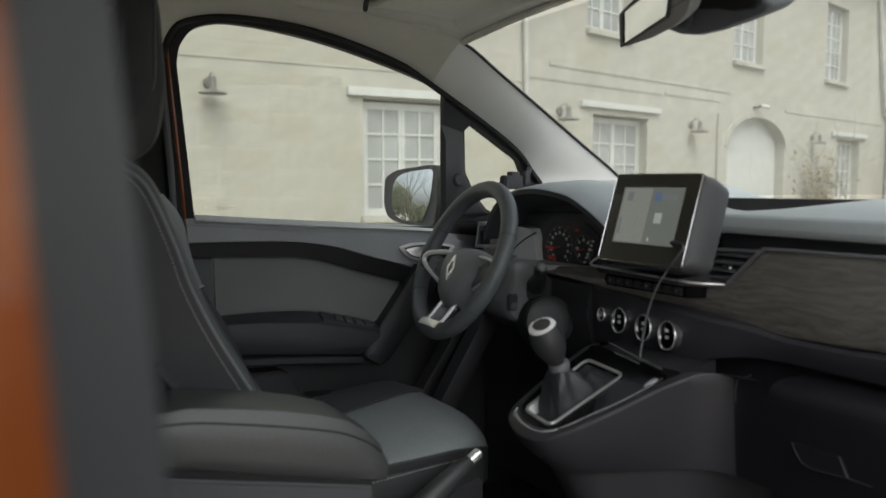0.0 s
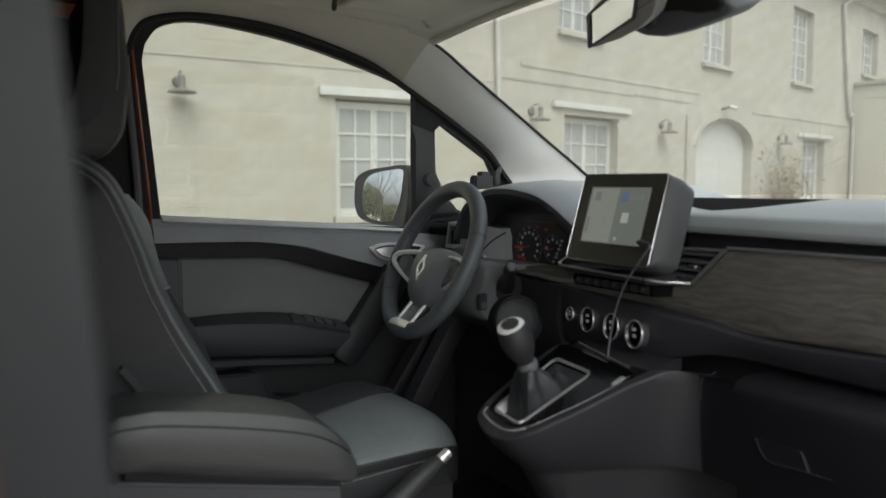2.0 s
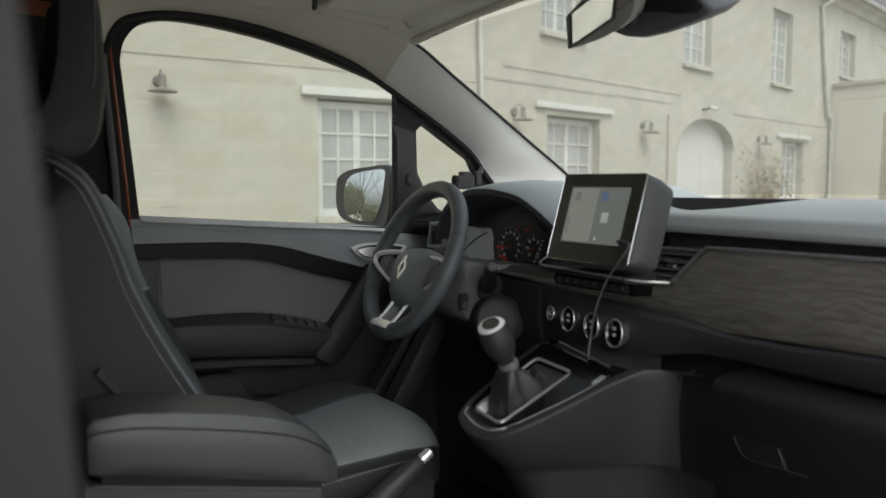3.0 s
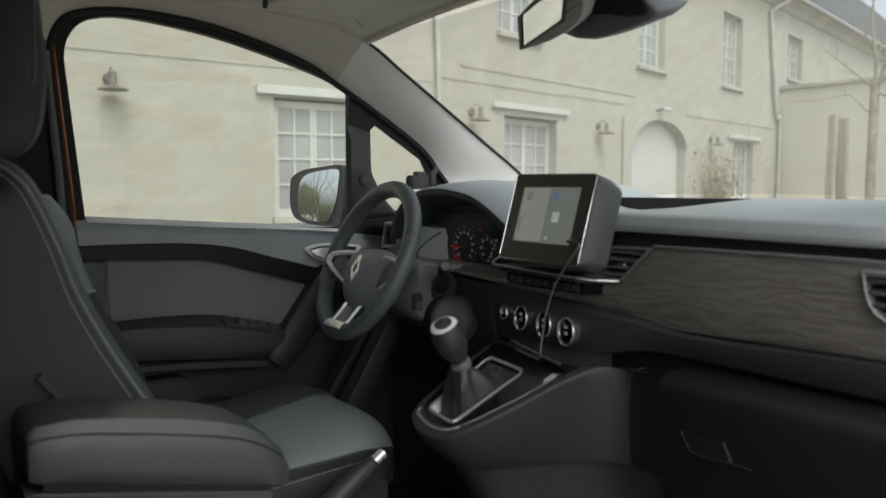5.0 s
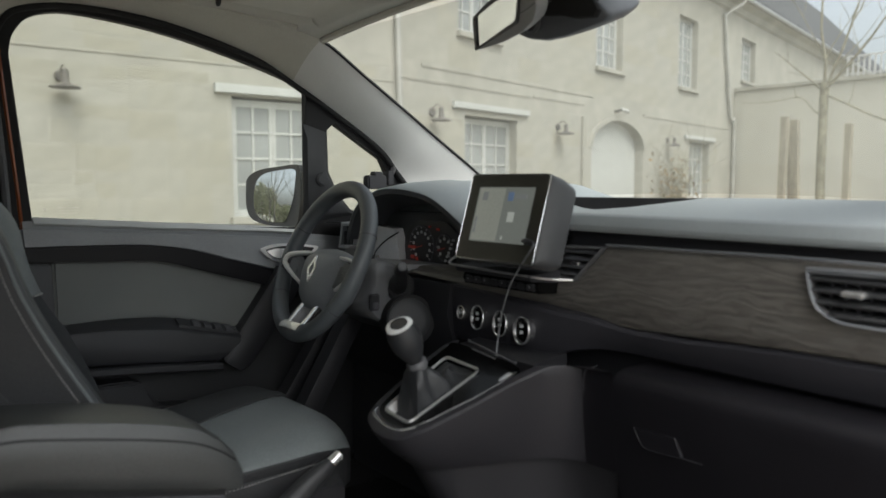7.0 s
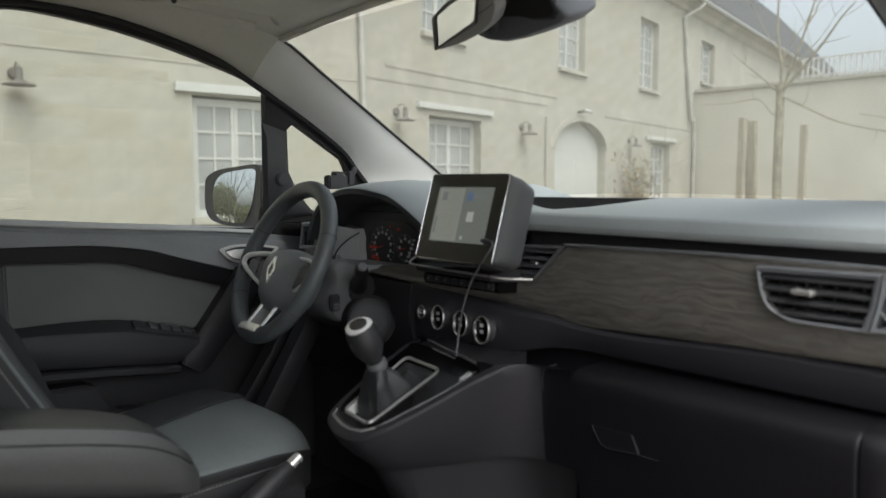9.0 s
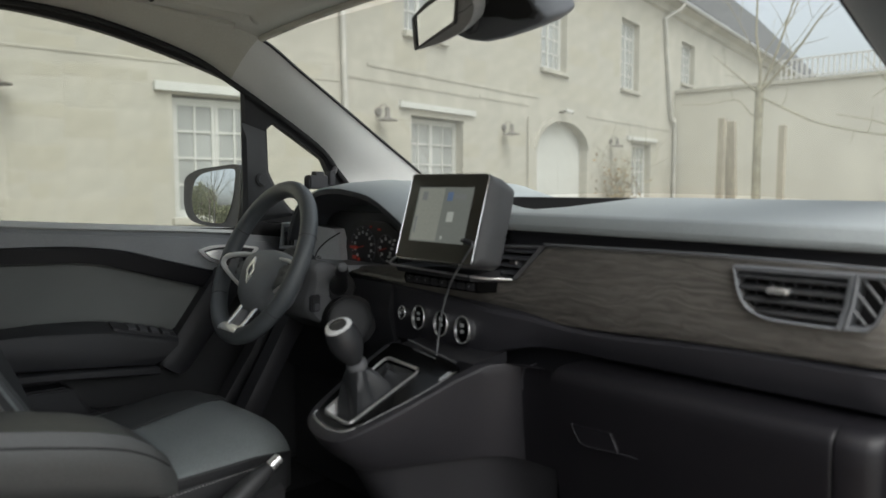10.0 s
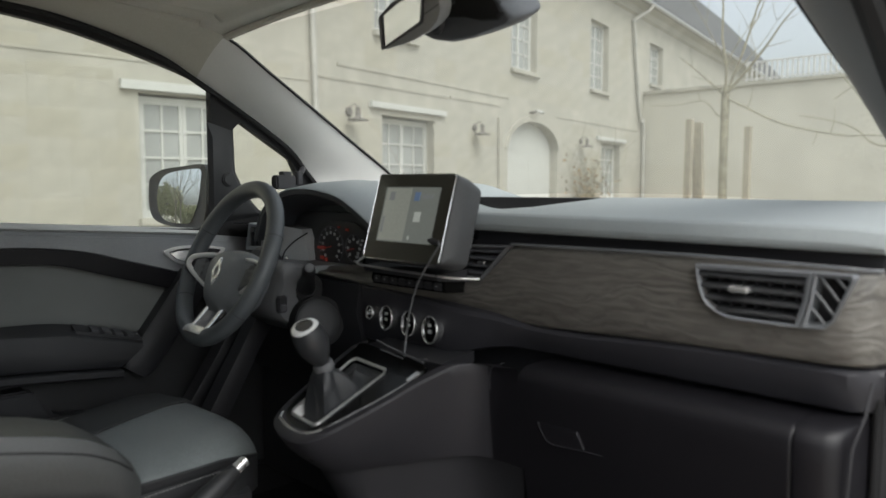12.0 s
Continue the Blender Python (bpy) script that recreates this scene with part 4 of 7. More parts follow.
# ---- dashboard ----
dash = thing("dashboard", "dark grey van dashboard with wood-grain decor panel", "dashboard", (0, 0.3, 0.8))
xs = [-0.735, -0.66, -0.60, -0.588, -0.578, -0.56] + [-0.52 + 0.03 * k for k in range(21)] + [0.14, 0.17, 0.2, 0.25, 0.35, 0.5, 0.62, 0.70, 0.74, 0.76, 0.772]
rings = []
for x in xs:
    hood = math.exp(-(((x + 0.36) / 0.235) ** 4))
    dip = 0.030 * max(0.0, min(1.0, (0.26 - x) / 0.24)) if x > -0.02 else 0.030 * (1 - hood)
    top = 1.2415 - dip * (1 - hood) + 0.031 * hood
    end = 0.004 * max(0.0, (x - 0.73) / 0.042)
    front = 0.20 + 0.09 * hood
    ring = [(x, 0.86, 1.10), (x, 0.86, 1.19), (x, 0.60, top - 0.005), (x, 0.42, top), (x, 0.32, top - (top - 1.2145 - 0.03 * hood) * 0.47 - end), (x, front + 0.012, 1.2150 - end + 0.03 * hood), (x, front + 0.006, 1.2115 - end + 0.03 * hood), (x, front + 0.002, 1.204 - end + 0.02 * hood), (x, front - 0.001, 1.195 - end + 0.01 * hood), (x, front, 1.189), (x, front + 0.003, 1.1845), (x, 0.32, 1.181), (x, 0.80, 1.05)]
    low = max(0.0, min(1.0, (-0.565 - x) / 0.022))
    rings.append([(a, y, z - low * max(0.0, z - 1.163)) for a, y, z in ring])
part("dash_top", loft(rings), DASH_TOP, dash, "soft dashboard top pad, sky sheen in its blue-grey colour").data.set_sharp_from_angle(angle=radians(13))
part("tray_wall", loft([[(x, 0.425, 1.20), (x, 0.43, z), (x, 0.50, z), (x, 0.50, 1.20)] for x, z in ((-0.14, 1.2355), (0.10, 1.237), (0.24, 1.2385), (0.30, 1.2385))]), RUBBER, dash, "black dashboard tray edge")
# Black strip stands for the shade in the gap under the pad.
part("groove", block(0.10, 0.768, 0.228, 0.32, 1.152, 1.182, 0.003), BLACK_PLASTIC, dash, "black strip for the shade in the groove")


def face(name, rows, mat, label="", depth=0.05, belly=0.006, parent=None):
    """A dashboard face: rows of (x, top z, bottom z, y at the top, y at the bottom), made a thick panel."""
    rings = []
    for x, z1, z0, y1, y0 in rows:
        ring = [(x, y1 + depth, z1), (x, y1 + 0.008, z1), (x, y1 + 0.002, z1 - 0.003)]
        ring += [(x, y1 + (y0 - y1) * k / 5 - belly * math.sin(math.pi * k / 5), z1 - 0.006 + (z0 - z1 + 0.012) * k / 5) for k in range(6)]
        ring += [(x, y0 + 0.002, z0 + 0.003), (x, y0 + 0.008, z0), (x, y0 + depth, z0)]
        rings.append(ring)
    return part(name, loft(rings), mat, parent or dash, label)


wood = face("decor_panel", [(-0.37, 1.080, 1.064, 0.206, 0.190), (-0.25, 1.088, 1.062, 0.199, 0.178), (-0.15, 1.090, 1.058, 0.194, 0.174), (-0.05, 1.090, 1.051, 0.190, 0.178), (0.03, 1.090, 1.045, 0.190, 0.190), (0.075, 1.092, 1.040, 0.193, 0.202), (0.125, 1.094, 1.034, 0.199, 0.209), (0.135, 1.096, 1.033, 0.200, 0.210), (0.205, 1.162, 1.024, 0.202, 0.213), (0.25, 1.163, 1.025, 0.202, 0.211), (0.35, 1.164, 1.029, 0.201, 0.208), (0.52, 1.166, 1.037, 0.20, 0.205), (0.64, 1.165, 1.040, 0.20, 0.203), (0.71, 1.164, 1.041, 0.20, 0.203), (0.74, 1.163, 1.042, 0.203, 0.206), (0.758, 1.162, 1.043, 0.212, 0.215), (0.770, 1.160, 1.046, 0.235, 0.238)], WOOD, "dark wood-grain decor panel")


def fascia_ring(x):
    """A slice of the dark panel below the wood: it runs on from the heater dials to the door end."""
    def ease(a, b, x0, x1):
        k = max(0.0, min(1.0, (x - x0) / (x1 - x0)))
        return a + (b - a) * k * k * (3 - 2 * k)
    top = ease(1.062, 1.036, -0.15, 0.20) - ease(0.0, 0.012, 0.15, 0.26) + ease(0.0, 0.013, 0.30, 0.55)
    low = ease(0.945, 0.978, 0.02, 0.20)
    front = 0.173 + ease(0.0, 0.036, 0.07, 0.26) + ease(0.03, 0.0, -0.215, -0.165) + ease(0.0, 0.03, 0.735, 0.768)
    lean = ease(0.006, 0.017, 0.05, 0.17)
    return [(x, front + 0.02, top + 0.003), (x, front + 0.005, top), (x, front, top - 0.006), (x, front - 0.003 + lean * 0.45, (top + low) / 2), (x, front + lean - 0.002, low + 0.012), (x, front + lean + 0.002, low + 0.004), (x, front + lean + 0.012, low), (x, 0.30, low), (x, 0.30, top + 0.003)]


part("lower_trim", loft([fascia_ring(x) for x in [0.11 + 0.02 * k for k in range(9)] + [0.35, 0.45, 0.55, 0.65, 0.70, 0.735, 0.75, 0.76, 0.768]]), LOWER_TRIM, dash, "dark grey lower dashboard trim")


def lid_face(z):
    """How far forward the glovebox lid stands at a height."""
    k = max(0.0, (0.967 - z) / 0.467)
    return 0.149 + 0.121 * k * k


def lid(name, xs, label):
    """A lid with a broad rolled upper edge, leaning away below."""
    rings = []
    for x, back in xs:
        top = 0.9685 + 0.010 * (x - 0.26)
        ring = [(0.25, top), (0.19, top), (0.172, top - 0.001), (0.160, top - 0.005), (0.1525, top - 0.012), (0.1495, top - 0.022)]
        ring += [(lid_face(z), z) for z in (0.93, 0.89, 0.86, 0.80, 0.73, 0.65, 0.57, 0.50)] + [(0.36, 0.50)]
        rings.append([(x, y + back, z) for y, z in ring])
    return part(name, loft(rings), BLACK_AND_SHADED, dash, label)


glovebox = lid("glovebox", [(0.2632, 0.0), (0.33, 0.0), (0.45, -0.001), (0.58, 0.0), (0.684, 0.0), (0.6895, 0.0), (0.6915, 0.0003), (0.6928, 0.0016)], "closed plastic glovebox lid, darkened for shade")
RECESS = [(0.384, 0.8885), (0.431, 0.886), (0.425, 0.861), (0.397, 0.862)]
part("handle_recess", plate(RECESS, "y", 0.158, 0.166), BLACK_PLASTIC, glovebox, "black glovebox handle recess", smooth=False)
part("flap", plate([(0.306, 0.887), (0.379, 0.8895), (0.392, 0.8625), (0.336, 0.8575), (0.323, 0.861)], "y", 0.1495, 0.158, (), 0.0015), BLACK_AND_SHADED, glovebox, "glovebox pull flap, darkened for shade")
part("handle_edge", tube([(0.3055, 0.1490, 0.887), (0.3115, 0.1500, 0.874), (0.322, 0.1505, 0.8600), (0.335, 0.1505, 0.8568), (0.392, 0.1505, 0.8618), (0.424, 0.1525, 0.8610)], 0.0007, 6), LOWER_TRIM, glovebox)
part("catch", tube([(0.379, 0.1490, 0.889), (0.392, 0.1495, 0.8625)], 0.0009, 6), LOWER_TRIM, glovebox)
lid("end_panel", [(0.6938, 0.0016), (0.6951, 0.0003), (0.6970, 0.0), (0.705, 0.0), (0.728, 0.001), (0.740, 0.006), (0.748, 0.018), (0.752, 0.04)], "end panel beside the glovebox, darkened for shade")
part("end_seam", tube([(0.766, 0.20, 1.03), (0.764, 0.185, 0.992), (0.757, 0.165, 0.955), (0.754, 0.165, 0.90), (0.752, 0.20, 0.70)], 0.002, 6), BLACK_PLASTIC, dash)
part("core", block(-0.72, 0.755, 0.27, 0.80, 0.50, 1.17, 0.01), BLACK_PLASTIC, dash, "black dashboard underside")
part("end_cap", plate([(0.25, 0.50), (0.34, 0.50), (0.80, 0.9), (0.80, 1.10), (0.42, 1.20), (0.245, 1.175), (0.245, 1.0)], "x", 0.7555, 0.768, (), 0.004), RUBBER, dash)


def vent(outline, y, name, slats, slant=0.0, upright=False, mat=GREY_PLASTIC, border=0.008, parent=None, slat_mat=SOFT_PLASTIC):
    """An air vent: a bright frame round a dark hole with slats."""
    cx = sum(p[0] for p in outline) / len(outline)
    cz = sum(p[1] for p in outline) / len(outline)
    w = max(p[0] for p in outline) - min(p[0] for p in outline)
    h = max(p[1] for p in outline) - min(p[1] for p in outline)
    inner = [(cx + (a - cx) * (1 - 2 * border / w), cz + (b - cz) * (1 - 2 * border / h)) for a, b in outline]
    lip = [((a + c) / 2 * 0.5 + a * 0.5, (b + d) / 2 * 0.5 + b * 0.5) for (a, b), (c, d) in zip(outline, inner)]
    v = part(name, loft([[(a, y + 0.03, b) for a, b in outline], [(a, y + 0.003, b) for a, b in outline], [(a, y, b) for a, b in lip], [(a, y + 0.002, b) for a, b in inner], [(a, y + 0.030, b) for a, b in inner]], caps=False), mat, parent or dash, "air vent with dark slats")
    part("duct", plate(inner, "y", y + 0.028, y + 0.034), RUBBER, v, smooth=False)
    x0, x1 = min(p[0] for p in inner), max(p[0] for p in inner)
    z0, z1 = min(p[1] for p in inner), max(p[1] for p in inner)

    def cross(line, axis):
        """Where the inner outline meets a line of constant x or z."""
        hits = []
        for (a, b), (c, d) in zip(inner, inner[1:] + inner[:1]):
            p, q, r, s = (b, d, a, c) if axis == "z" else (a, c, b, d)
            if (p - line) * (q - line) < 0:
                hits.append(r + (s - r) * (line - p) / (q - p))
        return (min(hits), max(hits)) if len(hits) > 1 else None

    for i in range(slats):
        if upright:
            x = x0 + (x1 - x0) * (i + 0.5) / slats
            ends = cross(x, "x")
            if ends:
                part("slat", block(x - 0.0025, x + 0.0025, y + 0.006, y + 0.027, ends[0], ends[1], 0.001), SOFT_PLASTIC, v)
        else:
            z = z0 + (z1 - z0) * (i + 0.5) / slats
            ends = cross(z, "z")
            if ends:
                part("slat", loft([[(x, y + 0.0035, z - 0.0026), (x, y + 0.003, z + 0.0002), (x, y + 0.0045, z + 0.0020), (x, y + 0.027, z + 0.007), (x, y + 0.027, z + 0.002)] for x in ends]), slat_mat, v)
    return v



def pierced(ob, outline):
    """Cuts a convex opening, seen along y, into a panel."""
    bm = bmesh.new()
    bm.from_mesh(ob.data)
    mid = Vector((sum(p[0] for p in outline) / len(outline), 0, sum(p[1] for p in outline) / len(outline)))
    planes = []
    for (a, b), (c, d) in zip(outline, outline[1:] + outline[:1]):
        normal = Vector((d - b, 0, a - c)).normalized()
        if normal.dot(Vector((a, 0, b)) - mid) < 0:
            normal = -normal
        planes.append((Vector((a, 0, b)), normal))
        bmesh.ops.bisect_plane(bm, geom=bm.verts[:] + bm.edges[:] + bm.faces[:], plane_co=planes[-1][0], plane_no=normal)
    gone = [f for f in bm.faces if all((f.calc_center_median() - co).dot(no) < -1e-5 for co, no in planes)]
    bmesh.ops.delete(bm, geom=gone, context="FACES")
    bm.to_mesh(ob.data)
    bm.free()


VENT_GREY = material("vent_frame_plastic", (0.13, 0.137, 0.146), 0.45, grain=0.2, grain_size=0.0012, vary=0.06)
pierced(wood, [(0.547, 1.155), (0.553, 1.127), (0.564, 1.106), (0.584, 1.093), (0.611, 1.089), (0.711, 1.091), (0.720, 1.100), (0.741, 1.156)])
part("wood_trim", tube(smooth_path([(0.205, 0.199, 1.1635), (0.35, 0.1985, 1.1655), (0.52, 0.1975, 1.1675), (0.71, 0.1975, 1.1655), (0.745, 0.203, 1.164), (0.766, 0.222, 1.162)], 4), 0.0024, 6), VENT_GREY, dash, "thin grey trim above the wood panel")
big_vent = vent(curve([(0.543, 1.157), (0.549, 1.127), (0.560, 1.104), (0.583, 1.090), (0.611, 1.0865), (0.684, 1.0865)]) + [(0.692, 1.120), (0.697, 1.159)], 0.187, "passenger_vent", 4, border=0.0055, mat=VENT_GREY, slat_mat=PILLAR_GREY)
part("thumb_wheel", block(0.592, 0.620, 0.180, 0.20, 1.124, 1.132, 0.002), SATIN, big_vent, "chrome vent thumb tab")
for x in (0.572, 0.590, 0.606, 0.622, 0.640, 0.658, 0.674):
    part("fin", block(x - 0.0012, x + 0.0012, 0.200, 0.216, 1.098, 1.148, 0), BLACK_PLASTIC, big_vent)
side_vent = vent([(0.686, 1.0865), (0.712, 1.088), (0.722, 1.098), (0.745, 1.154), (0.743, 1.159), (0.699, 1.159), (0.694, 1.120)], 0.187, "window_vent", 0, border=0.006, mat=VENT_GREY)
for x0, z0, x1, z1 in ((0.694, 1.116, 0.711, 1.095), (0.698, 1.136, 0.722, 1.106), (0.705, 1.152, 0.730, 1.121), (0.722, 1.154, 0.738, 1.136)):
    part("slat", tube([(x0, 0.193, z0), (x1, 0.193, z1)], 0.0019, 6), GREY_PLASTIC, side_vent)
centre_vent = vent([(0.079, 1.098), (0.110, 1.157), (0.203, 1.160), (0.142, 1.100)], 0.190, "centre_vent", 4, mat=GREY_PLASTIC, border=0.004, slat_mat=SOFT_PLASTIC)
part("thumb_wheel", block(0.130, 0.150, 0.192, 0.205, 1.124, 1.131, 0.002), CHROME, centre_vent)
part("vent_trim", tube([(0.203, 0.198, 1.1605), (0.142, 0.198, 1.098), (0.12, 0.198, 1.0935), (-0.10, 0.190, 1.097)], 0.0015, 6), GREY_PLASTIC, dash, "thin silver trim line")
vent([(-0.640, 1.10), (-0.625, 1.168), (-0.553, 1.170), (-0.565, 1.104)], 0.185, "driver_vent", 4, upright=True, border=0.010, mat=DOOR_PAD)

# Instrument hood and cluster.
arc = [(-0.575, 1.13), (-0.555, 1.18), (-0.520, 1.220), (-0.462, 1.244), (-0.416, 1.254), (-0.370, 1.256), (-0.329, 1.254), (-0.249, 1.242), (-0.190, 1.218), (-0.140, 1.190), (-0.100, 1.165), (-0.07, 1.145)]
arc = [(p.x, p.y) for p in smooth_path([(a, b, 0) for a, b in arc], 3)]
HOOD_LINING = material("hood_lining_plastic", (0.050, 0.053, 0.060), 0.5, grain=0.3, grain_size=0.0012, vary=0.08)
hood = part("instrument_hood", loft([[(a, 0.175, b) for a, b in arc], [(a * 0.99 - 0.002, 0.168, b - 0.004) for a, b in arc], [(-0.365 + (a + 0.365) * 0.93, 0.170, 1.12 + (b - 1.12) * 0.90) for a, b in arc], [(-0.365 + (a + 0.365) * 0.88, 0.26, 1.12 + (b - 1.12) * 0.70) for a, b in arc]], closed=False), HOOD_LINING, dash, "black instrument hood lining")
part("hood_shell", loft([[(a * 0.99 - 0.002, 0.1675, b - 0.002) for a, b in arc], [(a, 0.174, b + 0.002) for a, b in arc], [(a * 1.02, 0.24, b + 0.012) for a, b in arc], [(a * 1.05, 0.34, 1.12 + (b - 1.12) * 1.06 + 0.010) for a, b in arc]], closed=False), DASH_TOP, dash, "instrument hood, sky sheen in its blue-grey colour")
cluster = part("instrument_panel", plate([(-0.56, 1.05), (-0.20, 1.05), (-0.18, 1.15), (-0.25, 1.20), (-0.50, 1.20), (-0.56, 1.15)], "y", 0.255, 0.28, (), 0.004), PILLAR_GREY, dash, "dark instrument cluster with lit red needles")
PALE = material("pale_dial_marking", (0.52, 0.53, 0.54), 0.6, vary=0.05)
RED = material("lit_red_marking", (0.25, 0.035, 0.03), 0.5, vary=0.02)
RED.node_tree.nodes["Principled BSDF"].inputs["Emission Color"].default_value = (1.0, 0.10, 0.04, 1)
RED.node_tree.nodes["Principled BSDF"].inputs["Emission Strength"].default_value = 0.02
# Pale enough to stand for the window's reflection in the cluster lens.
CHEEK = material("cluster_cheek_reflection", (0.58, 0.59, 0.60), 0.25, vary=0.06, coat=0.6)
GLASS_BLACK = material("cluster_backing", (0.012, 0.012, 0.013), 0.3, vary=0.1)
part("backing", plate(eased([(-0.445, 1.076), (-0.265, 1.076), (-0.235, 1.150), (-0.285, 1.180), (-0.400, 1.180), (-0.440, 1.140)], 0.012), "y", 0.251, 0.256), GLASS_BLACK, cluster, "black dial backing", smooth=False)
for cx, cz, r, spans in ((-0.374, 1.122, 0.046, 11), (-0.290, 1.122, 0.030, 7)):
    d = part("dial", tube([(cx + r * math.cos(a), 0.2505, cz + r * math.sin(a)) for a in (2 * math.pi * k / 40 for k in range(40))], 0.0018, 6, True), SOFT_PLASTIC, cluster, "dial with pale figures")
    for k in range(spans):
        a = radians(225 - 270 * k / (spans - 1))
        part("mark", tube([(cx + r * 0.86 * math.cos(a), 0.2495, cz + r * 0.86 * math.sin(a)), (cx + r * 0.95 * math.cos(a), 0.2495, cz + r * 0.95 * math.sin(a))], 0.0009, 4), PALE, d)
        part("figure", plate([(cx + r * 0.68 * math.cos(a) + p, cz + r * 0.68 * math.sin(a) + q) for p, q in rounded(0.0065, 0.0068, 0.002, 2)], "y", 0.249, 0.2505, [[(cx + r * 0.68 * math.cos(a) + p, cz + r * 0.68 * math.sin(a) + q) for p, q in rounded(0.0030, 0.0034, 0.001, 2)]]), PALE, d, smooth=False)
    part("needle", tube([(cx + 0.004, 0.248, cz), (cx - r * 0.75, 0.248, cz - r * 0.20)], 0.0011, 5), RED, d)
for x0, x1, z0, z1 in ((-0.424, -0.396, 1.114, 1.120), (-0.414, -0.400, 1.090, 1.098), (-0.394, -0.388, 1.086, 1.094), (-0.317, -0.308, 1.160, 1.165), (-0.345, -0.340, 1.165, 1.169)):
    part("readout", plate(rect(x0, x1, z0, z1), "y", 0.2475, 0.2505), RED, cluster, smooth=False)
for k in range(6):
    part("readout", plate(rect(-0.287 + 0.0052 * k, -0.281 + 0.0052 * k, 1.091 + 0.0095 * k, 1.096 + 0.0095 * k), "y", 0.2475, 0.2505), PALE, cluster, smooth=False)
part("cluster_cheek", loft([[(a, y + 0.03 * max(0.0, (a + 0.50) / 0.07), z) for a, z in ((-0.565, 1.075), (-0.436, 1.078), (-0.440, 1.105), (-0.445, 1.135), (-0.455, 1.158), (-0.52, 1.166), (-0.565, 1.150))] for y in (0.205, 0.211, 0.252)]), CHEEK, cluster, "cheek beside the dials, paled for a lens reflection")
part("cheek_line", tube(smooth_path([(-0.440, 0.232, 1.150), (-0.470, 0.216, 1.130), (-0.495, 0.205, 1.105), (-0.505, 0.203, 1.082)], 4), 0.0016, 6), RUBBER, cluster)
# Added silver block: a glint on the cheek, no real button.
part("cheek_glint", block(-0.500, -0.482, 0.203, 0.209, 1.084, 1.094, 0.003), SATIN, cluster, "small bright block standing for a glint")
part("cluster_shelf", loft([[(-0.60, 0.14, z) for z in (1.069, 1.085)] + [(-0.60, 0.26, z) for z in (1.085, 1.069)], [(-0.36, 0.14, z) for z in (1.069, 1.085)] + [(-0.30, 0.26, z) for z in (1.085, 1.069)]]), DOOR_PAD, dash, "grey shelf below the instruments")
part("knee_panel", loft([[(x, 0.17, 1.060), (x, 0.16, 1.0), (x, 0.20, 0.85), (x, 0.30, 0.75), (x, 0.32, 1.06)] for x in (-0.72, -0.30, -0.17)]), BLACK_PLASTIC, dash, "black knee panel")
for x, top, foot in ((-0.60, (0.075, 0.107, 0.864), (-0.075, -0.020, 0.650)), (-0.48, (0.065, 0.111, 0.890), (-0.085, -0.030, 0.650))):
    part("brace", loft([[(x - 0.03, a, z), (x + 0.018, a - 0.004, z), (x + 0.024, (a + b) / 2, z), (x + 0.018, b, z), (x - 0.03, b, z)] for a, b, z in ((top[0] + 0.055, top[1] + 0.06, top[2] + 0.09), top, ((top[0] + foot[0]) / 2, (top[1] + foot[1]) / 2, (top[2] + foot[2]) / 2), foot)]), BLACK_PLASTIC, dash, "dark slanting footwell trim")


# Small bracket on the dashboard beside the pillar.
bracket = thing("device_holder", "small black plastic device holder clipped to the windscreen pillar", "holder", (-0.66, 0.35, 1.25))
part("clamp", block(-0.675, -0.645, 0.283, 0.342, 1.250, 1.286, 0.004), BLACK_PLASTIC, bracket)
part("arm", tube(smooth_path([(-0.660, 0.335, 1.275), (-0.675, 0.365, 1.283), (-0.705, 0.400, 1.297), (-0.735, 0.425, 1.306)], 4), 0.008, 8), BLACK_PLASTIC, bracket)
part("jaw", block(-0.672, -0.648, 0.348, 0.366, 1.262, 1.297, 0.002), BLACK_PLASTIC, bracket)
part("jaw", block(-0.672, -0.648, 0.305, 0.332, 1.280, 1.296, 0.002), BLACK_PLASTIC, bracket)

# ---- climate controls ----
def turned(base, axis, profile, sides=28):
    side = axis.orthogonal().normalized()
    up = axis.cross(side)
    return loft([[Vector(base) + axis * h + r * (math.cos(a) * side + math.sin(a) * up) for a in (2 * math.pi * k / sides for k in range(sides))] for r, h in profile])


climate = thing("climate_panel", "black heating panel with four chrome-ringed dials", "control panel", (-0.03, 0.2, 1.0))
part("fascia", loft([fascia_ring(x) for x in (-0.215, -0.205, -0.19, -0.175, -0.16, -0.10, -0.05, 0.0, 0.02, 0.04, 0.06, 0.08, 0.095, 0.11)]), LOWER_TRIM, climate, "black plastic fascia")
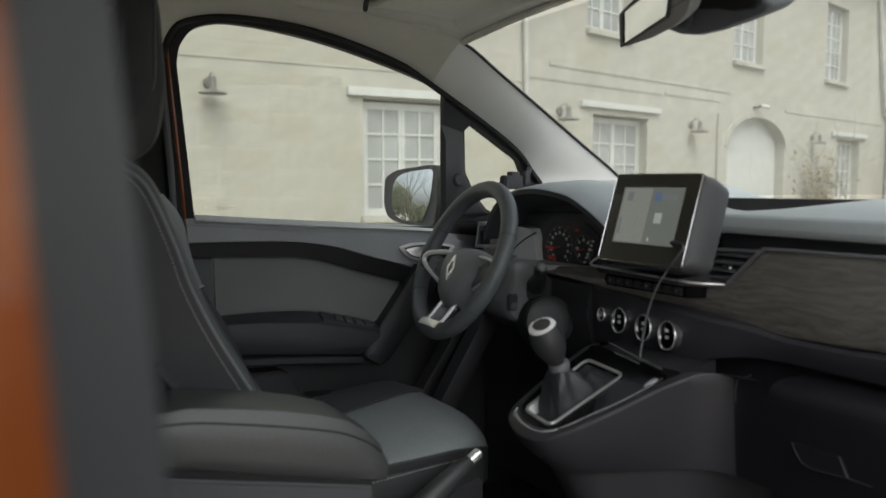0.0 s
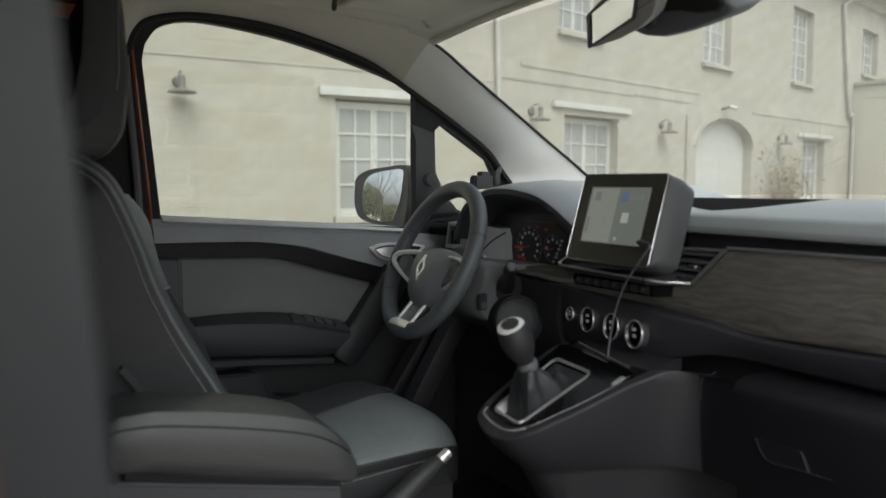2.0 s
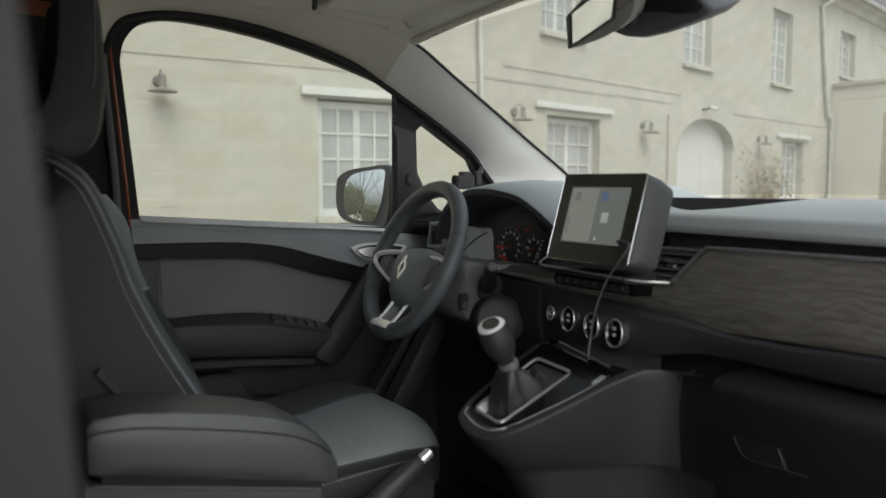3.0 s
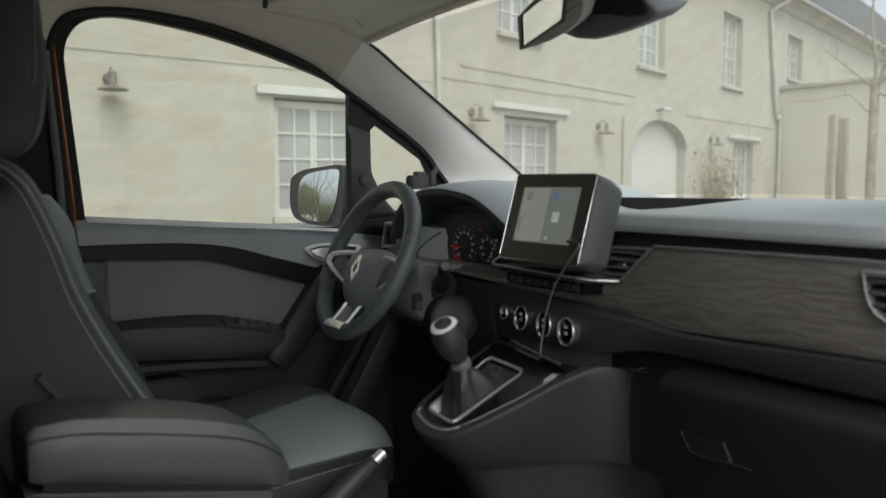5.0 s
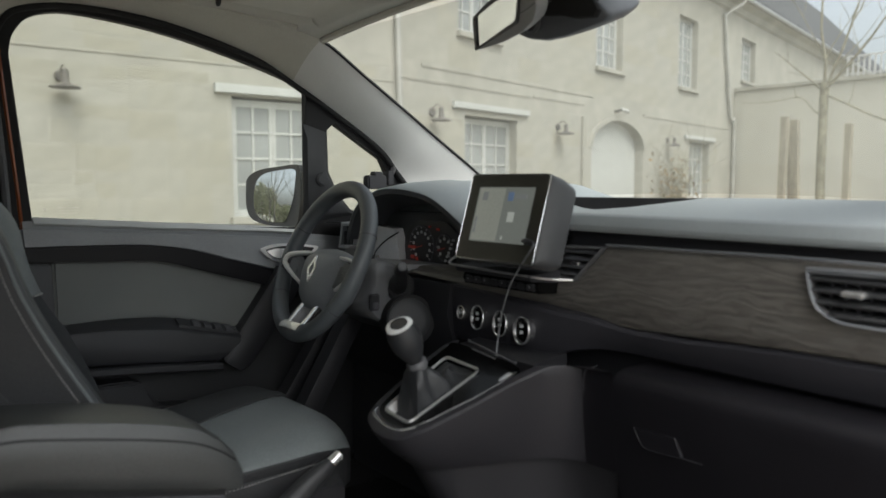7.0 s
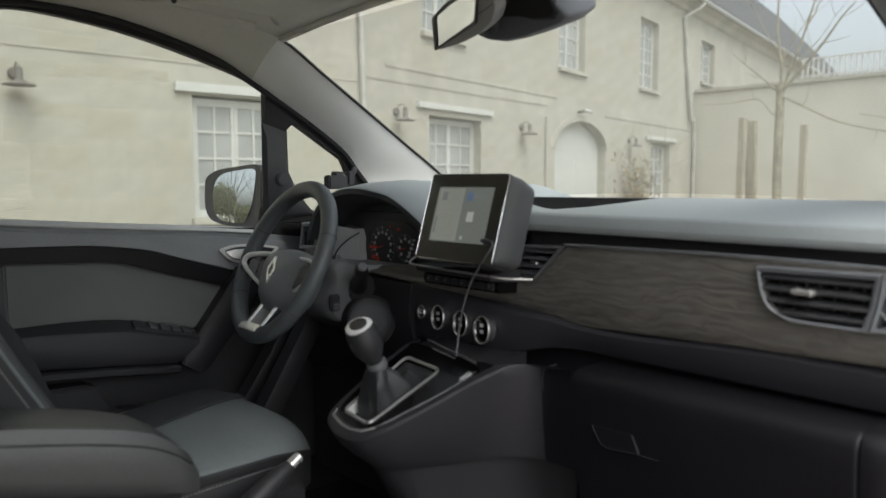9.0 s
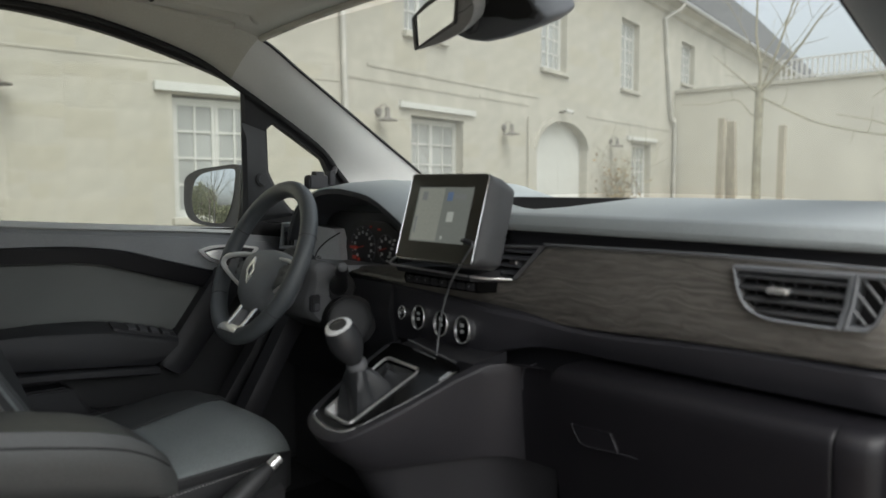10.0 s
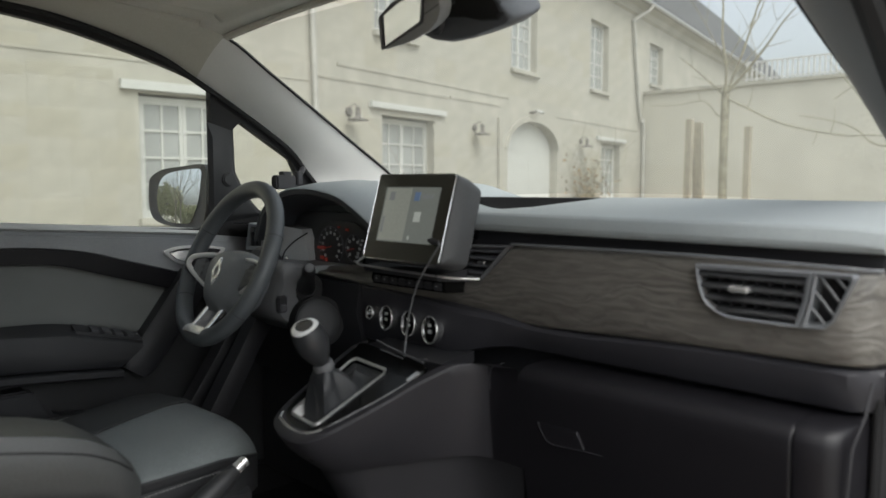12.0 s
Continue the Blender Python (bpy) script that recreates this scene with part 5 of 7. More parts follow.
for x, z, r in ((-0.122, 1.008, 0.0135), (-0.072, 1.004, 0.0240), (-0.008, 1.001, 0.0245), (0.050, 0.997, 0.0258)):
    facing = Vector((-0.20, -1, 0.12)).normalized()
    base = Vector((x, 0.174, z))
    d = part("dial", turned(base, facing, ((r * 0.90, 0.0), (r * 0.93, 0.004), (r * 0.97, 0.011), (r * 1.0, 0.0125), (r * 0.99, 0.0165), (r * 0.94, 0.0175), (r * 0.89, 0.013))), CHROME, climate, "chrome-rimmed heater dial")
    side = facing.orthogonal().normalized()
    up = facing.cross(side)
    part("rim", tube([base + facing * 0.0168 + r * 0.965 * (math.cos(a) * side + math.sin(a) * up) for a in (2 * math.pi * k / 32 for k in range(32))], 0.0014, 8, True), SATIN, d, "bright chrome dial rim")
    part("dial_face", turned(base, facing, ((r * 0.89, 0.008), (r * 0.89, 0.0130), (r * 0.55, 0.0138))), GLOSS_BLACK, d)
    for dz in (-0.25, 0.2):
        part("icon", block(x - 0.0035 - r * 0.14, x - 0.0035 + r * 0.14, 0.1580, 0.1602, z + 0.002 + r * dz, z + 0.002 + r * (dz + 0.22), 0.0004), PALE, d)
keys = part("key_bar", loft([[(x, 0.147, 1.094), (x, 0.143, 1.084), (x, 0.149, 1.073), (x, 0.20, 1.070), (x, 0.20, 1.094)] for x in (-0.100, 0.100)]), GLOSS_BLACK, climate, "black bar of push keys")
for k in range(8):
    x = -0.092 + 0.0235 * k
    key = part("key", block(x, x + 0.021, 0.1405, 0.148, 1.0765, 1.0905, 0.002), BLACK_PLASTIC, keys)
    if k not in (3, 6):
        part("icon", block(x + 0.009, x + 0.0118, 0.1400, 0.1407, 1.0835, 1.0853, 0.0003), PALE, key)


# ---- steering wheel and column ----
WHEEL = Matrix.Translation((-0.40, -0.002, 1.104)) @ Matrix.Rotation(radians(66), 4, "X")
GRIP = Matrix.Translation((-0.40, 0.0029, 1.1026)) @ Matrix.Rotation(radians(-4.5), 4, "Z") @ Matrix.Rotation(radians(65), 4, "X")
wheel = thing("steering_wheel", "dark leather steering wheel with silver spoke trim", "steering wheel", (-0.40, 0.02, 1.09))
RIM = 0.166
ring = [(RIM * math.cos(a), RIM * math.sin(a), 0.0) for a in (2 * math.pi * k / 72 for k in range(72))]
part("rim", tube(ring, 0.0185, 16, True, 0.95), LEATHER, wheel, "dark smooth leather rim", at=GRIP)
for a in (22, 158, 215, 325):
    p = Vector((RIM * math.cos(radians(a)), RIM * math.sin(radians(a)), 0))
    out, up = p.normalized(), Vector((0, 0, 1))
    part("rim_seam", tube([p + 0.0187 * (math.cos(b) * out + 0.95 * math.sin(b) * up) for b in (2 * math.pi * k / 16 for k in range(16))], 0.0007, 5, True), BLACK_PLASTIC, wheel, at=GRIP)
hub_line = [(p.x, p.y) for p in smooth_path([(-0.080, 0.010, 0), (-0.050, 0.028, 0), (0.0, 0.034, 0), (0.050, 0.028, 0), (0.080, 0.010, 0), (0.080, -0.035, 0), (0.060, -0.085, 0), (0.032, -0.106, 0), (0.0, -0.110, 0), (-0.032, -0.106, 0), (-0.060, -0.085, 0), (-0.080, -0.035, 0)], 4, True)]
part("airbag_pad", loft([[(a * s, -0.035 + (b + 0.035) * s, z) for a, b in hub_line] for s, z in ((0.7, -0.085), (0.96, -0.060), (1.0, -0.036), (0.985, -0.026), (0.92, -0.014), (0.78, -0.002), (0.55, 0.007), (0.25, 0.011))]), AIRBAG, wheel, "domed dark airbag pad", at=WHEEL)
part("badge", plate([(0, 0.006), (0.0165, -0.025), (0, -0.056), (-0.0165, -0.025)], "z", 0.0085, 0.014, [[(0, -0.010), (0.0085, -0.025), (0, -0.040), (-0.0085, -0.025)]], 0.0012), SATIN, wheel, "chrome diamond emblem", at=WHEEL)
for s in (-1, 1):
    part("spoke", loft([[(s * 0.066, 0.014, -0.045), (s * 0.066, -0.060, -0.048), (s * 0.066, -0.060, -0.026), (s * 0.066, 0.014, -0.022)], [(s * 0.110, 0.008, -0.032), (s * 0.110, -0.044, -0.034), (s * 0.110, -0.044, -0.016), (s * 0.110, 0.008, -0.014)], [(s * 0.156, 0.002, -0.012), (s * 0.156, -0.032, -0.014), (s * 0.156, -0.032, 0.002), (s * 0.156, 0.002, 0.004)]]), BLACK_PLASTIC, wheel, "black control spoke", at=WHEEL)
    part("spoke_trim", tube(smooth_path([(s * 0.055, 0.012, -0.012), (s * 0.095, 0.010, -0.008), (s * 0.138, 0.000, 0.000), (s * 0.147, -0.014, 0.002), (s * 0.138, -0.026, 0.0), (s * 0.105, -0.042, -0.008), (s * 0.072, -0.056, -0.016)], 4), 0.0062 if s < 0 else 0.0040, 8), BRIGHT_SHEEN, wheel, "satin chrome spoke edge, sheen in its colour", at=WHEEL)
    part("control_pod", loft([[(s * 0.062, -0.004 + g, z0), (s * 0.062, -0.056 - g, z0), (s * 0.125, -0.036 - g, z0 + 0.010), (s * 0.125, -0.004 + g, z0 + 0.010)] for g, z0 in ((0.0, -0.024), (0.0, -0.014), (-0.004, -0.011))]), COLUMN_GREY, wheel, "grey switch pod", at=WHEEL)
    for k in range(3):
        part("button", block(s * 0.102 - 0.013, s * 0.102 + 0.013, -0.010 - 0.014 * k, 0.001 - 0.014 * k, -0.012, -0.0035, 0.002), COLUMN_GREY, wheel, at=WHEEL)
    part("lower_prong", loft([[(s * 0.029 + a, y, z + b) for a, b in ((-0.0075, -0.006), (0.0075, -0.006), (0.0075, 0.003), (0.0, 0.005), (-0.0075, 0.003))] for y, z in ((-0.098, -0.016), (-0.13, -0.004), (-0.152, 0.006))]), CHROME, wheel, "satin silver lower spoke prong", at=WHEEL)
part("lower_spoke", loft([[(-0.036, -0.090, -0.038), (0.036, -0.090, -0.038), (0.036, -0.090, -0.024), (-0.036, -0.090, -0.024)], [(-0.034, -0.160, -0.010), (0.034, -0.160, -0.010), (0.034, -0.160, 0.0), (-0.034, -0.160, 0.0)]]), BLACK_PLASTIC, wheel, at=WHEEL)
part("lower_trim", loft([[(-0.036, y, z0), (0.036, y, z0), (0.036, y, z1), (-0.036, y, z1)] for y, z0, z1 in ((-0.143, -0.002, 0.010), (-0.150, 0.0, 0.017), (-0.160, 0.002, 0.020))]), CHROME, wheel, "satin silver lower spoke cap", at=WHEEL)

column = thing("steering_column", "grey plastic steering column cover with control stalks", "steering column", (-0.38, 0.1, 1.0))
cover = [(p.x, p.y) for p in smooth_path([(0.066, 1.094, 0), (0.092, 1.104, 0), (0.131, 1.092, 0), (0.170, 1.062, 0), (0.192, 1.010, 0), (0.216, 0.960, 0), (0.205, 0.932, 0), (0.150, 0.938, 0), (0.100, 0.964, 0), (0.062, 0.984, 0), (0.050, 1.016, 0), (0.064, 1.056, 0)], 3, True)]
part("cover", loft([[(x, 0.12 + (a - 0.12) * s, 1.01 + (b - 1.01) * s) for a, b in cover] for x, s in ((-0.48, 0.9), (-0.46, 1.0), (-0.32, 1.0), (-0.302, 0.97), (-0.295, 0.88))]), COLUMN_GREY, column, "grey plastic column cover")
part("wheel_boss", turned(Vector((-0.40, 0.052, 1.078)), Vector((0.0, 0.9135, -0.407)), ((0.050, 0.0), (0.062, 0.012), (0.066, 0.032), (0.060, 0.046))), BLACK_PLASTIC, column, "black boss behind the wheel")
stalk = part("wiper_stalk", tube([(-0.300, 0.127, 1.046), (-0.26, 0.105, 1.063), (-0.225, 0.083, 1.083), (-0.205, 0.070, 1.094), (-0.19, 0.062, 1.102)], [0.022, 0.016, 0.012, 0.014, 0.010], 14), BLACK_PLASTIC, column, "black wiper stalk")
part("collar", cone((-0.292, 0.127, 1.046), (1, -0.4, 0.2), 0.036, 0.030, 0.014, 28, 0.003), RUBBER, stalk)
part("end_cap", cone((-0.189, 0.061, 1.1025), (0.7, -0.5, 0.4), 0.0105, 0.008, 0.008, 16, 0.002), GREY_PLASTIC, stalk)
lock = part("ignition_barrel", cone((-0.262, 0.128, 0.976), (1, -0.35, 0.25), 0.058, 0.053, 0.05, 32, 0.004), RUBBER, column, "black ignition barrel")
part("barrel_face", turned(Vector((-0.238, 0.113, 0.983)), Vector((1, -0.35, 0.25)).normalized(), ((0.046, -0.004), (0.046, 0.003), (0.042, 0.006), (0.030, 0.007))), PILLAR_GREY, lock, "dark grey barrel face")
part("button", block(-0.300, -0.288, 0.052, 0.075, 1.000, 1.036, 0.003), BLACK_PLASTIC, column)
part("button", block(-0.300, -0.284, 0.056, 0.071, 1.004, 1.018, 0.002), SOFT_PLASTIC, column)

# ---- touchscreen ----
LEAN = radians(16.4)
SCREEN_AT = Matrix(((0.9994, 0.0, 0.035, 0.0412), (0, math.sin(LEAN), -math.cos(LEAN), 0.1125), (0.035, math.cos(LEAN), math.sin(LEAN), 1.2065), (0, 0, 0, 1)))
screen = thing("touchscreen", "tablet-style dashboard touchscreen in a grey housing", "screen", (0.03, 0.2, 1.1))
face_line = rounded(0.200, 0.160, 0.007)
back_line = rounded(0.205, 0.160, 0.02)
part("housing", loft([[(a, b, -0.002) for a, b in face_line]] + [[(a * s + dx, b * s2 + dy, z) for a, b in back_line] for s, s2, dx, dy, z in ((1.02, 1.01, 0.002, 0.0, -0.010), (1.02, 1.0, 0.006, 0.0, -0.030), (0.98, 0.95, 0.010, -0.002, -0.055), (0.85, 0.80, 0.012, -0.008, -0.068))]), SCREEN_SHELL, screen, "grey plastic screen housing", at=SCREEN_AT)
part("bezel", plate(face_line, "z", 0.0002, 0.0028, [rounded(0.1968, 0.1568, 0.0065)], 0.0008), CHROME, screen, "thin silver screen edge", at=SCREEN_AT)
part("glass", plate(rounded(0.1968, 0.1568, 0.0065), "z", -0.001, 0.002), SCREEN, screen, "dark glossy screen glass", at=SCREEN_AT)


def lit(name, color, power):
    m = material(name, color, 0.15, vary=0.03)
    m.node_tree.nodes["Principled BSDF"].inputs["Emission Color"].default_value = (*color, 1)
    m.node_tree.nodes["Principled BSDF"].inputs["Emission Strength"].default_value = power
    return m


PANEL_A = lit("screen_panel_light", (0.098, 0.100, 0.086), 0.72)
PANEL_B = lit("screen_panel_dark", (0.066, 0.069, 0.062), 0.72)
ICON_PALE = lit("screen_icon_pale", (0.15, 0.155, 0.140), 0.75)
ICON_BLUE = lit("screen_icon_blue", (0.05, 0.07, 0.11), 0.6)
ICON_DULL = lit("screen_icon_dull", (0.060, 0.062, 0.060), 0.9)
part("display", plate(rect(-0.072, 0.070, -0.046, 0.055), "z", 0.0005, 0.0024), PANEL_B, screen, "dim lit display", smooth=False, at=SCREEN_AT)
part("display_panel", plate(rect(-0.068, -0.002, -0.044, 0.053), "z", 0.002, 0.0028), PANEL_A, screen, smooth=False, at=SCREEN_AT)
for x0, x1, z0, z1, m in ((-0.058, -0.044, 0.030, 0.046, ICON_DULL), (0.008, 0.022, 0.030, 0.046, ICON_BLUE), (0.026, 0.055, 0.034, 0.042, ICON_DULL), (0.016, 0.032, -0.008, 0.010, ICON_PALE), (-0.066, -0.060, -0.03, 0.0, ICON_DULL), (0.010, 0.014, -0.040, -0.034, ICON_PALE)):
    part("icon", plate(rect(x0, x1, z0, z1), "z", 0.0026, 0.0031), m, screen, smooth=False, at=SCREEN_AT)
for k in range(5):
    part("touch_key", plate(rounded(0.003, 0.003, 0.001, 2), "z", 0.0018, 0.0024), ICON_PALE, screen, smooth=False, at=SCREEN_AT @ Matrix.Translation((-0.084, 0.047 - 0.022 * k, 0)))
part("base", loft([[(-0.100, 0.128, 1.098), (-0.100, 0.122, 1.110), (-0.100, 0.20, 1.116), (-0.100, 0.20, 1.09)], [(0.10, 0.128, 1.096), (0.10, 0.122, 1.107), (0.11, 0.20, 1.114), (0.11, 0.20, 1.09)]]), BLACK_PLASTIC, screen, "black screen base")
part("base_trim", tube(smooth_path([(-0.104, 0.135, 1.128), (-0.110, 0.120, 1.118), (-0.104, 0.115, 1.112), (-0.05, 0.115, 1.110), (0.08, 0.120, 1.107), (0.12, 0.145, 1.102), (0.145, 0.185, 1.099)], 4), 0.0022, 8), BRUSHED, screen, "thin silver base trim")

cable = thing("charging_cable", "thin black charging cable hanging from the screen", "cable", (0.06, 0.1, 0.94))
part("cord", tube(smooth_path([(0.140, 0.086, 1.169), (0.148, 0.084, 1.166), (0.143, 0.083, 1.158), (0.122, 0.088, 1.138), (0.082, 0.098, 1.097), (0.051, 0.108, 1.048), (0.038, 0.110, 1.000), (0.043, 0.100, 0.966), (0.057, 0.085, 0.941)], 6), 0.0018, 8), GREY_PLASTIC, cable)
part("plug", tube([(0.118, 0.088, 1.1715), (0.128, 0.087, 1.1705), (0.146, 0.086, 1.1680)], [0.0032, 0.0050, 0.0042], 10), BLACK_PLASTIC, cable)


# ---- centre console and gear lever ----
console = thing("centre_console", "dark grey centre console with gloss black bezel", "console", (0.02, 0.05, 0.42))
SLOPE = Matrix(((1, 0, 0, 0), (0, 1, 0, 0), (0, 0.42, 1, 0.9226), (0, 0, 0, 1)))


def sloped(bm):
    bmesh.ops.transform(bm, matrix=SLOPE, verts=bm.verts)
    return bm


rim_line = smooth_path([(-0.085, 0.12, 0), (-0.078, 0.03, 0), (-0.064, -0.05, 0), (-0.051, -0.101, 0), (-0.029, -0.127, 0), (0.020, -0.143, 0), (0.069, -0.140, 0), (0.097, -0.113, 0), (0.116, -0.071, 0), (0.133, -0.022, 0), (0.148, 0.030, 0), (0.161, 0.064, 0), (0.176, 0.094, 0), (0.194, 0.119, 0), (0.216, 0.137, 0), (0.240, 0.1465, 0), (0.263, 0.149, 0)], 4)


def console_ring(z, shrink, lift):
    """The console's outline at a level: drawn in at its nose, running into the glovebox at its end."""
    out = []
    for i, p in enumerate(rim_line):
        e = i / (len(rim_line) - 1)
        k = max(0.0, min(1.0, (p.y + 0.14) / 0.2865))
        x = 0.02 + (p.x - 0.02) * (1 - shrink * (1 - k) * 0.9)
        y = p.y + shrink * 0.16 * (1 - k)
        high = min(0.9285 + 0.42 * p.y - 0.004, 0.9625)
        level = high * lift + z * (1 - lift)
        start = 0.62 - 0.22 * (1 - lift)
        blend = max(0.0, (e - start) / (1 - start))
        blend = blend * blend * (3 - 2 * blend)
        y = y + (lid_face(level) - y) * blend + (1 - lift) * 0.020 * max(0.0, k - 0.3) * (1 - blend)
        out.append(Vector((x, y, level)))
    return out


inner = [Vector((0.01 + (p.x - 0.01) * 0.86, p.y * 0.88 + 0.006, min(0.9285 + 0.42 * (p.y * 0.88 + 0.006), 0.966) - 0.001)) for p in rim_line]
edge_in = [a.lerp(b, 0.85) + Vector((0, 0, 0.003)) for a, b in zip(inner, console_ring(0.8, 0.0, 1.0))]
low_z = 0.795
rings = [inner, edge_in, console_ring(low_z, 0.0, 1.0)] + [console_ring(low_z, s, l) for s, l in ((0.02, 0.90), (0.10, 0.66), (0.22, 0.40), (0.36, 0.14), (0.42, 0.03))]
foot = console_ring(low_z, 0.44, 0.0)
rings += [foot]
SPLIT = 54
part("side_panel", loft([r[:SPLIT + 1] for r in rings], closed=False), CONSOLE_SIDE, console, "smooth dark grey console side")
# The return repeats the console plastic darker, where shade falls.
part("side_return", loft([r[SPLIT:] for r in rings], closed=False), BLACK_AND_SHADED, console, "console return darkened for shade beside the glovebox")
part("lower_panel", loft([[p + Vector((-0.004, 0.004, 0.004)) for p in foot], [p + Vector((-0.006, 0.012, -0.012)) for p in foot], [Vector((p.x * 0.86, max(p.y + 0.05, 0.02), 0.66)) for p in foot], [Vector((p.x * 0.8, max(p.y + 0.09, 0.06), 0.42)) for p in foot]], closed=False), BLACK_PLASTIC, console, "black lower console")
part("lid_seam", tube([(0.219, 0.165, 0.966), (0.216, 0.137, 0.962), (0.213, 0.1355, 0.945), (0.213, 0.138, 0.925)], 0.0009, 6), LOWER_TRIM, console)
part("tunnel_panel", loft([[(0.02, 0.03, 0.755), (0.05, 0.06, 0.74), (0.06, 0.10, 0.68), (0.04, 0.10, 0.45), (-0.06, 0.10, 0.45), (-0.06, 0.03, 0.755)], [(0.035, 0.20, 0.74), (0.07, 0.22, 0.72), (0.08, 0.22, 0.66), (0.06, 0.22, 0.45), (-0.06, 0.22, 0.45), (-0.06, 0.20, 0.74)]]), SOFT_PLASTIC, console)
bezel = [(p.x, p.y) for p in smooth_path([(-0.036, -0.104, 0), (-0.014, -0.119, 0), (0.028, -0.127, 0), (0.064, -0.122, 0), (0.086, -0.098, 0), (0.103, -0.055, 0), (0.119, -0.012, 0), (0.134, 0.060, 0), (0.11, 0.080, 0), (0.0, 0.092, 0), (-0.068, 0.095, 0), (-0.073, 0.075, 0), (-0.058, -0.02, 0)], 3, True)]


frame_line = eased([(-0.020, -0.100), (0.060, -0.108), (0.063, 0.043), (-0.040, 0.052)], 0.014)
part("bezel", sloped(plate(bezel, "z", -0.012, 0.004, [frame_line], 0.001)), GLOSS_BLACK, console, "gloss black gear surround")
part("front_trim", sloped(tube([(a, b, 0.0055) for a, b in bezel[0:12]], 0.0024, 8)), SATIN, console, "bright chrome front trim")
part("bezel_trim", sloped(tube([(a, b, 0.007) for a, b in [bezel[i] for i in range(0, 22)]], 0.0011, 8)), SHIFT_GREY, console, "chrome outer trim")
part("gaiter_well", sloped(plate([(a * 1.05, b * 1.05) for a, b in frame_line], "z", -0.05, -0.045)), RUBBER, console, smooth=False)
fore = [p for p in frame_line if p[1] < -0.05]
fore = sorted([p for p in fore if p[0] < 0.0], key=lambda p: -p[1]) + sorted([p for p in fore if p[0] >= 0.0], key=lambda p: p[1])
part("frame_wall", sloped(loft([[(0.02 + (a - 0.02) * k, -0.028 + (b + 0.028) * k, z) for a, b in [(-0.027, -0.045)] + fore + [(0.0615, -0.045)]] for k, z in ((0.995, 0.006), (0.95, 0.001), (0.88, -0.014))], closed=False)), BRIGHT_SHEEN, console, "inner wall of the gaiter frame, sheen in its colour")
part("gaiter_frame", sloped(tube([(a, b, 0.006) for a, b in frame_line], 0.0027, 8, True)), BRUSHED, console, "satin gaiter frame")
part("tray_rail", sloped(tube([(-0.035, 0.100, 0.012), (0.045, 0.088, 0.010), (0.115, 0.078, 0.008)], 0.0014, 8)), GREY_PLASTIC, console)
part("tray_rail", sloped(tube([(-0.005, 0.085, 0.008), (0.065, 0.076, 0.008)], 0.0012, 8)), GREY_PLASTIC, console)
part("bright_tab", sloped(block(0.118, 0.130, 0.034, 0.058, 0.002, 0.007, 0.002)), SATIN, console, "bright chrome corner tab")
part("tray_wall", loft([[(x, 0.115, 0.955), (x, 0.20, 0.965), (x, 0.20, 0.945), (x, 0.115, 0.93)] for x in (-0.09, 0.12)]), BLACK_PLASTIC, console)

lever = thing("gear_lever", "manual gear lever with leather gaiter and chrome-topped knob", "gear lever", (0.02, -0.06, 0.9))
apex = Vector((0.026, -0.064, 0.966))
axis = (Vector((0.028, -0.102, 1.037)) - apex).normalized()

def on_slope(x, y, lift=0.0):
    return Vector((x, y, 0.9226 + 0.42 * y + lift))


foot_corners = [on_slope(-0.006, -0.081, -0.014), on_slope(0.052, -0.083, -0.014), on_slope(0.057, -0.016, -0.008), on_slope(-0.022, -0.012, -0.008)]
rows = []
for t in [k / 24 for k in range(25)]:
    ring = []
    for k in range(40):
        c, f = divmod(k, 10)
        e = f / 10
        base = foot_corners[c].lerp(foot_corners[(c + 1) % 4], e)
        a = math.atan2(base.y - apex.y, base.x - apex.x)
        tip = apex + Vector((math.cos(a), math.sin(a), -0.25)) * 0.0155
        q = base.lerp(tip, 0.10 * t + 0.90 * t ** 3.4)
        q.z = base.z + (tip.z - base.z) * (1 - (1 - t) ** 1.15)
        tuck = math.sin(math.pi * t) * (0.0045 * math.sin(math.pi * e) ** 2 - 0.0030 * math.cos(2 * math.pi * (e * (1 + c % 2) + 0.7 * t)) * (0.4 + abs(math.sin(4 * t + c))))
        ring.append(q - Vector((math.cos(a), math.sin(a), 0.2)) * tuck)
    rows.append(ring)
part("gaiter", loft(rows, caps=False), GAITER, lever, "creased dark leather gaiter")
def ridge(a):
    """A sharp-crested fold: 1 on the crest, falling off to both sides."""
    return (1 - abs(math.sin(a))) ** 2


rows = []
for v in [k / 40 for k in range(41)]:
    row = []
    for u in [k / 36 for k in range(37)]:
        y = -0.100 + 0.149 * v
        back = max(0.0, min(1.0, (y + 0.040) / 0.02))
        left = -0.020 - 0.020 * (y + 0.100) / 0.152
        p = on_slope(left + 0.002 + (0.0605 - left) * u, y - 0.004 * u)
        edge = min(1.0, 6 * min(u, 1 - u, (1 - v) * 1.5))
        w = max(0.0, (y + 0.034) / 0.083)
        rise = 0.024 * (1 - w) ** 1.6 * math.sin(math.pi * u)
        fold = 0.012 * ridge(3.0 * u + 2.2 * w + 0.5) + 0.008 * ridge(4.6 * w - 3.2 * u + 1.9) - 0.005
        p.z += back * edge * (rise + fold) - 0.001 - (1 - back) * (0.013 * min(1.0, 6 * v + 0.3))
        row.append(p)
    rows.append(row)
part("gaiter_skirt", loft(rows, closed=False), GAITER, lever, "folded leather skirt of the gaiter")
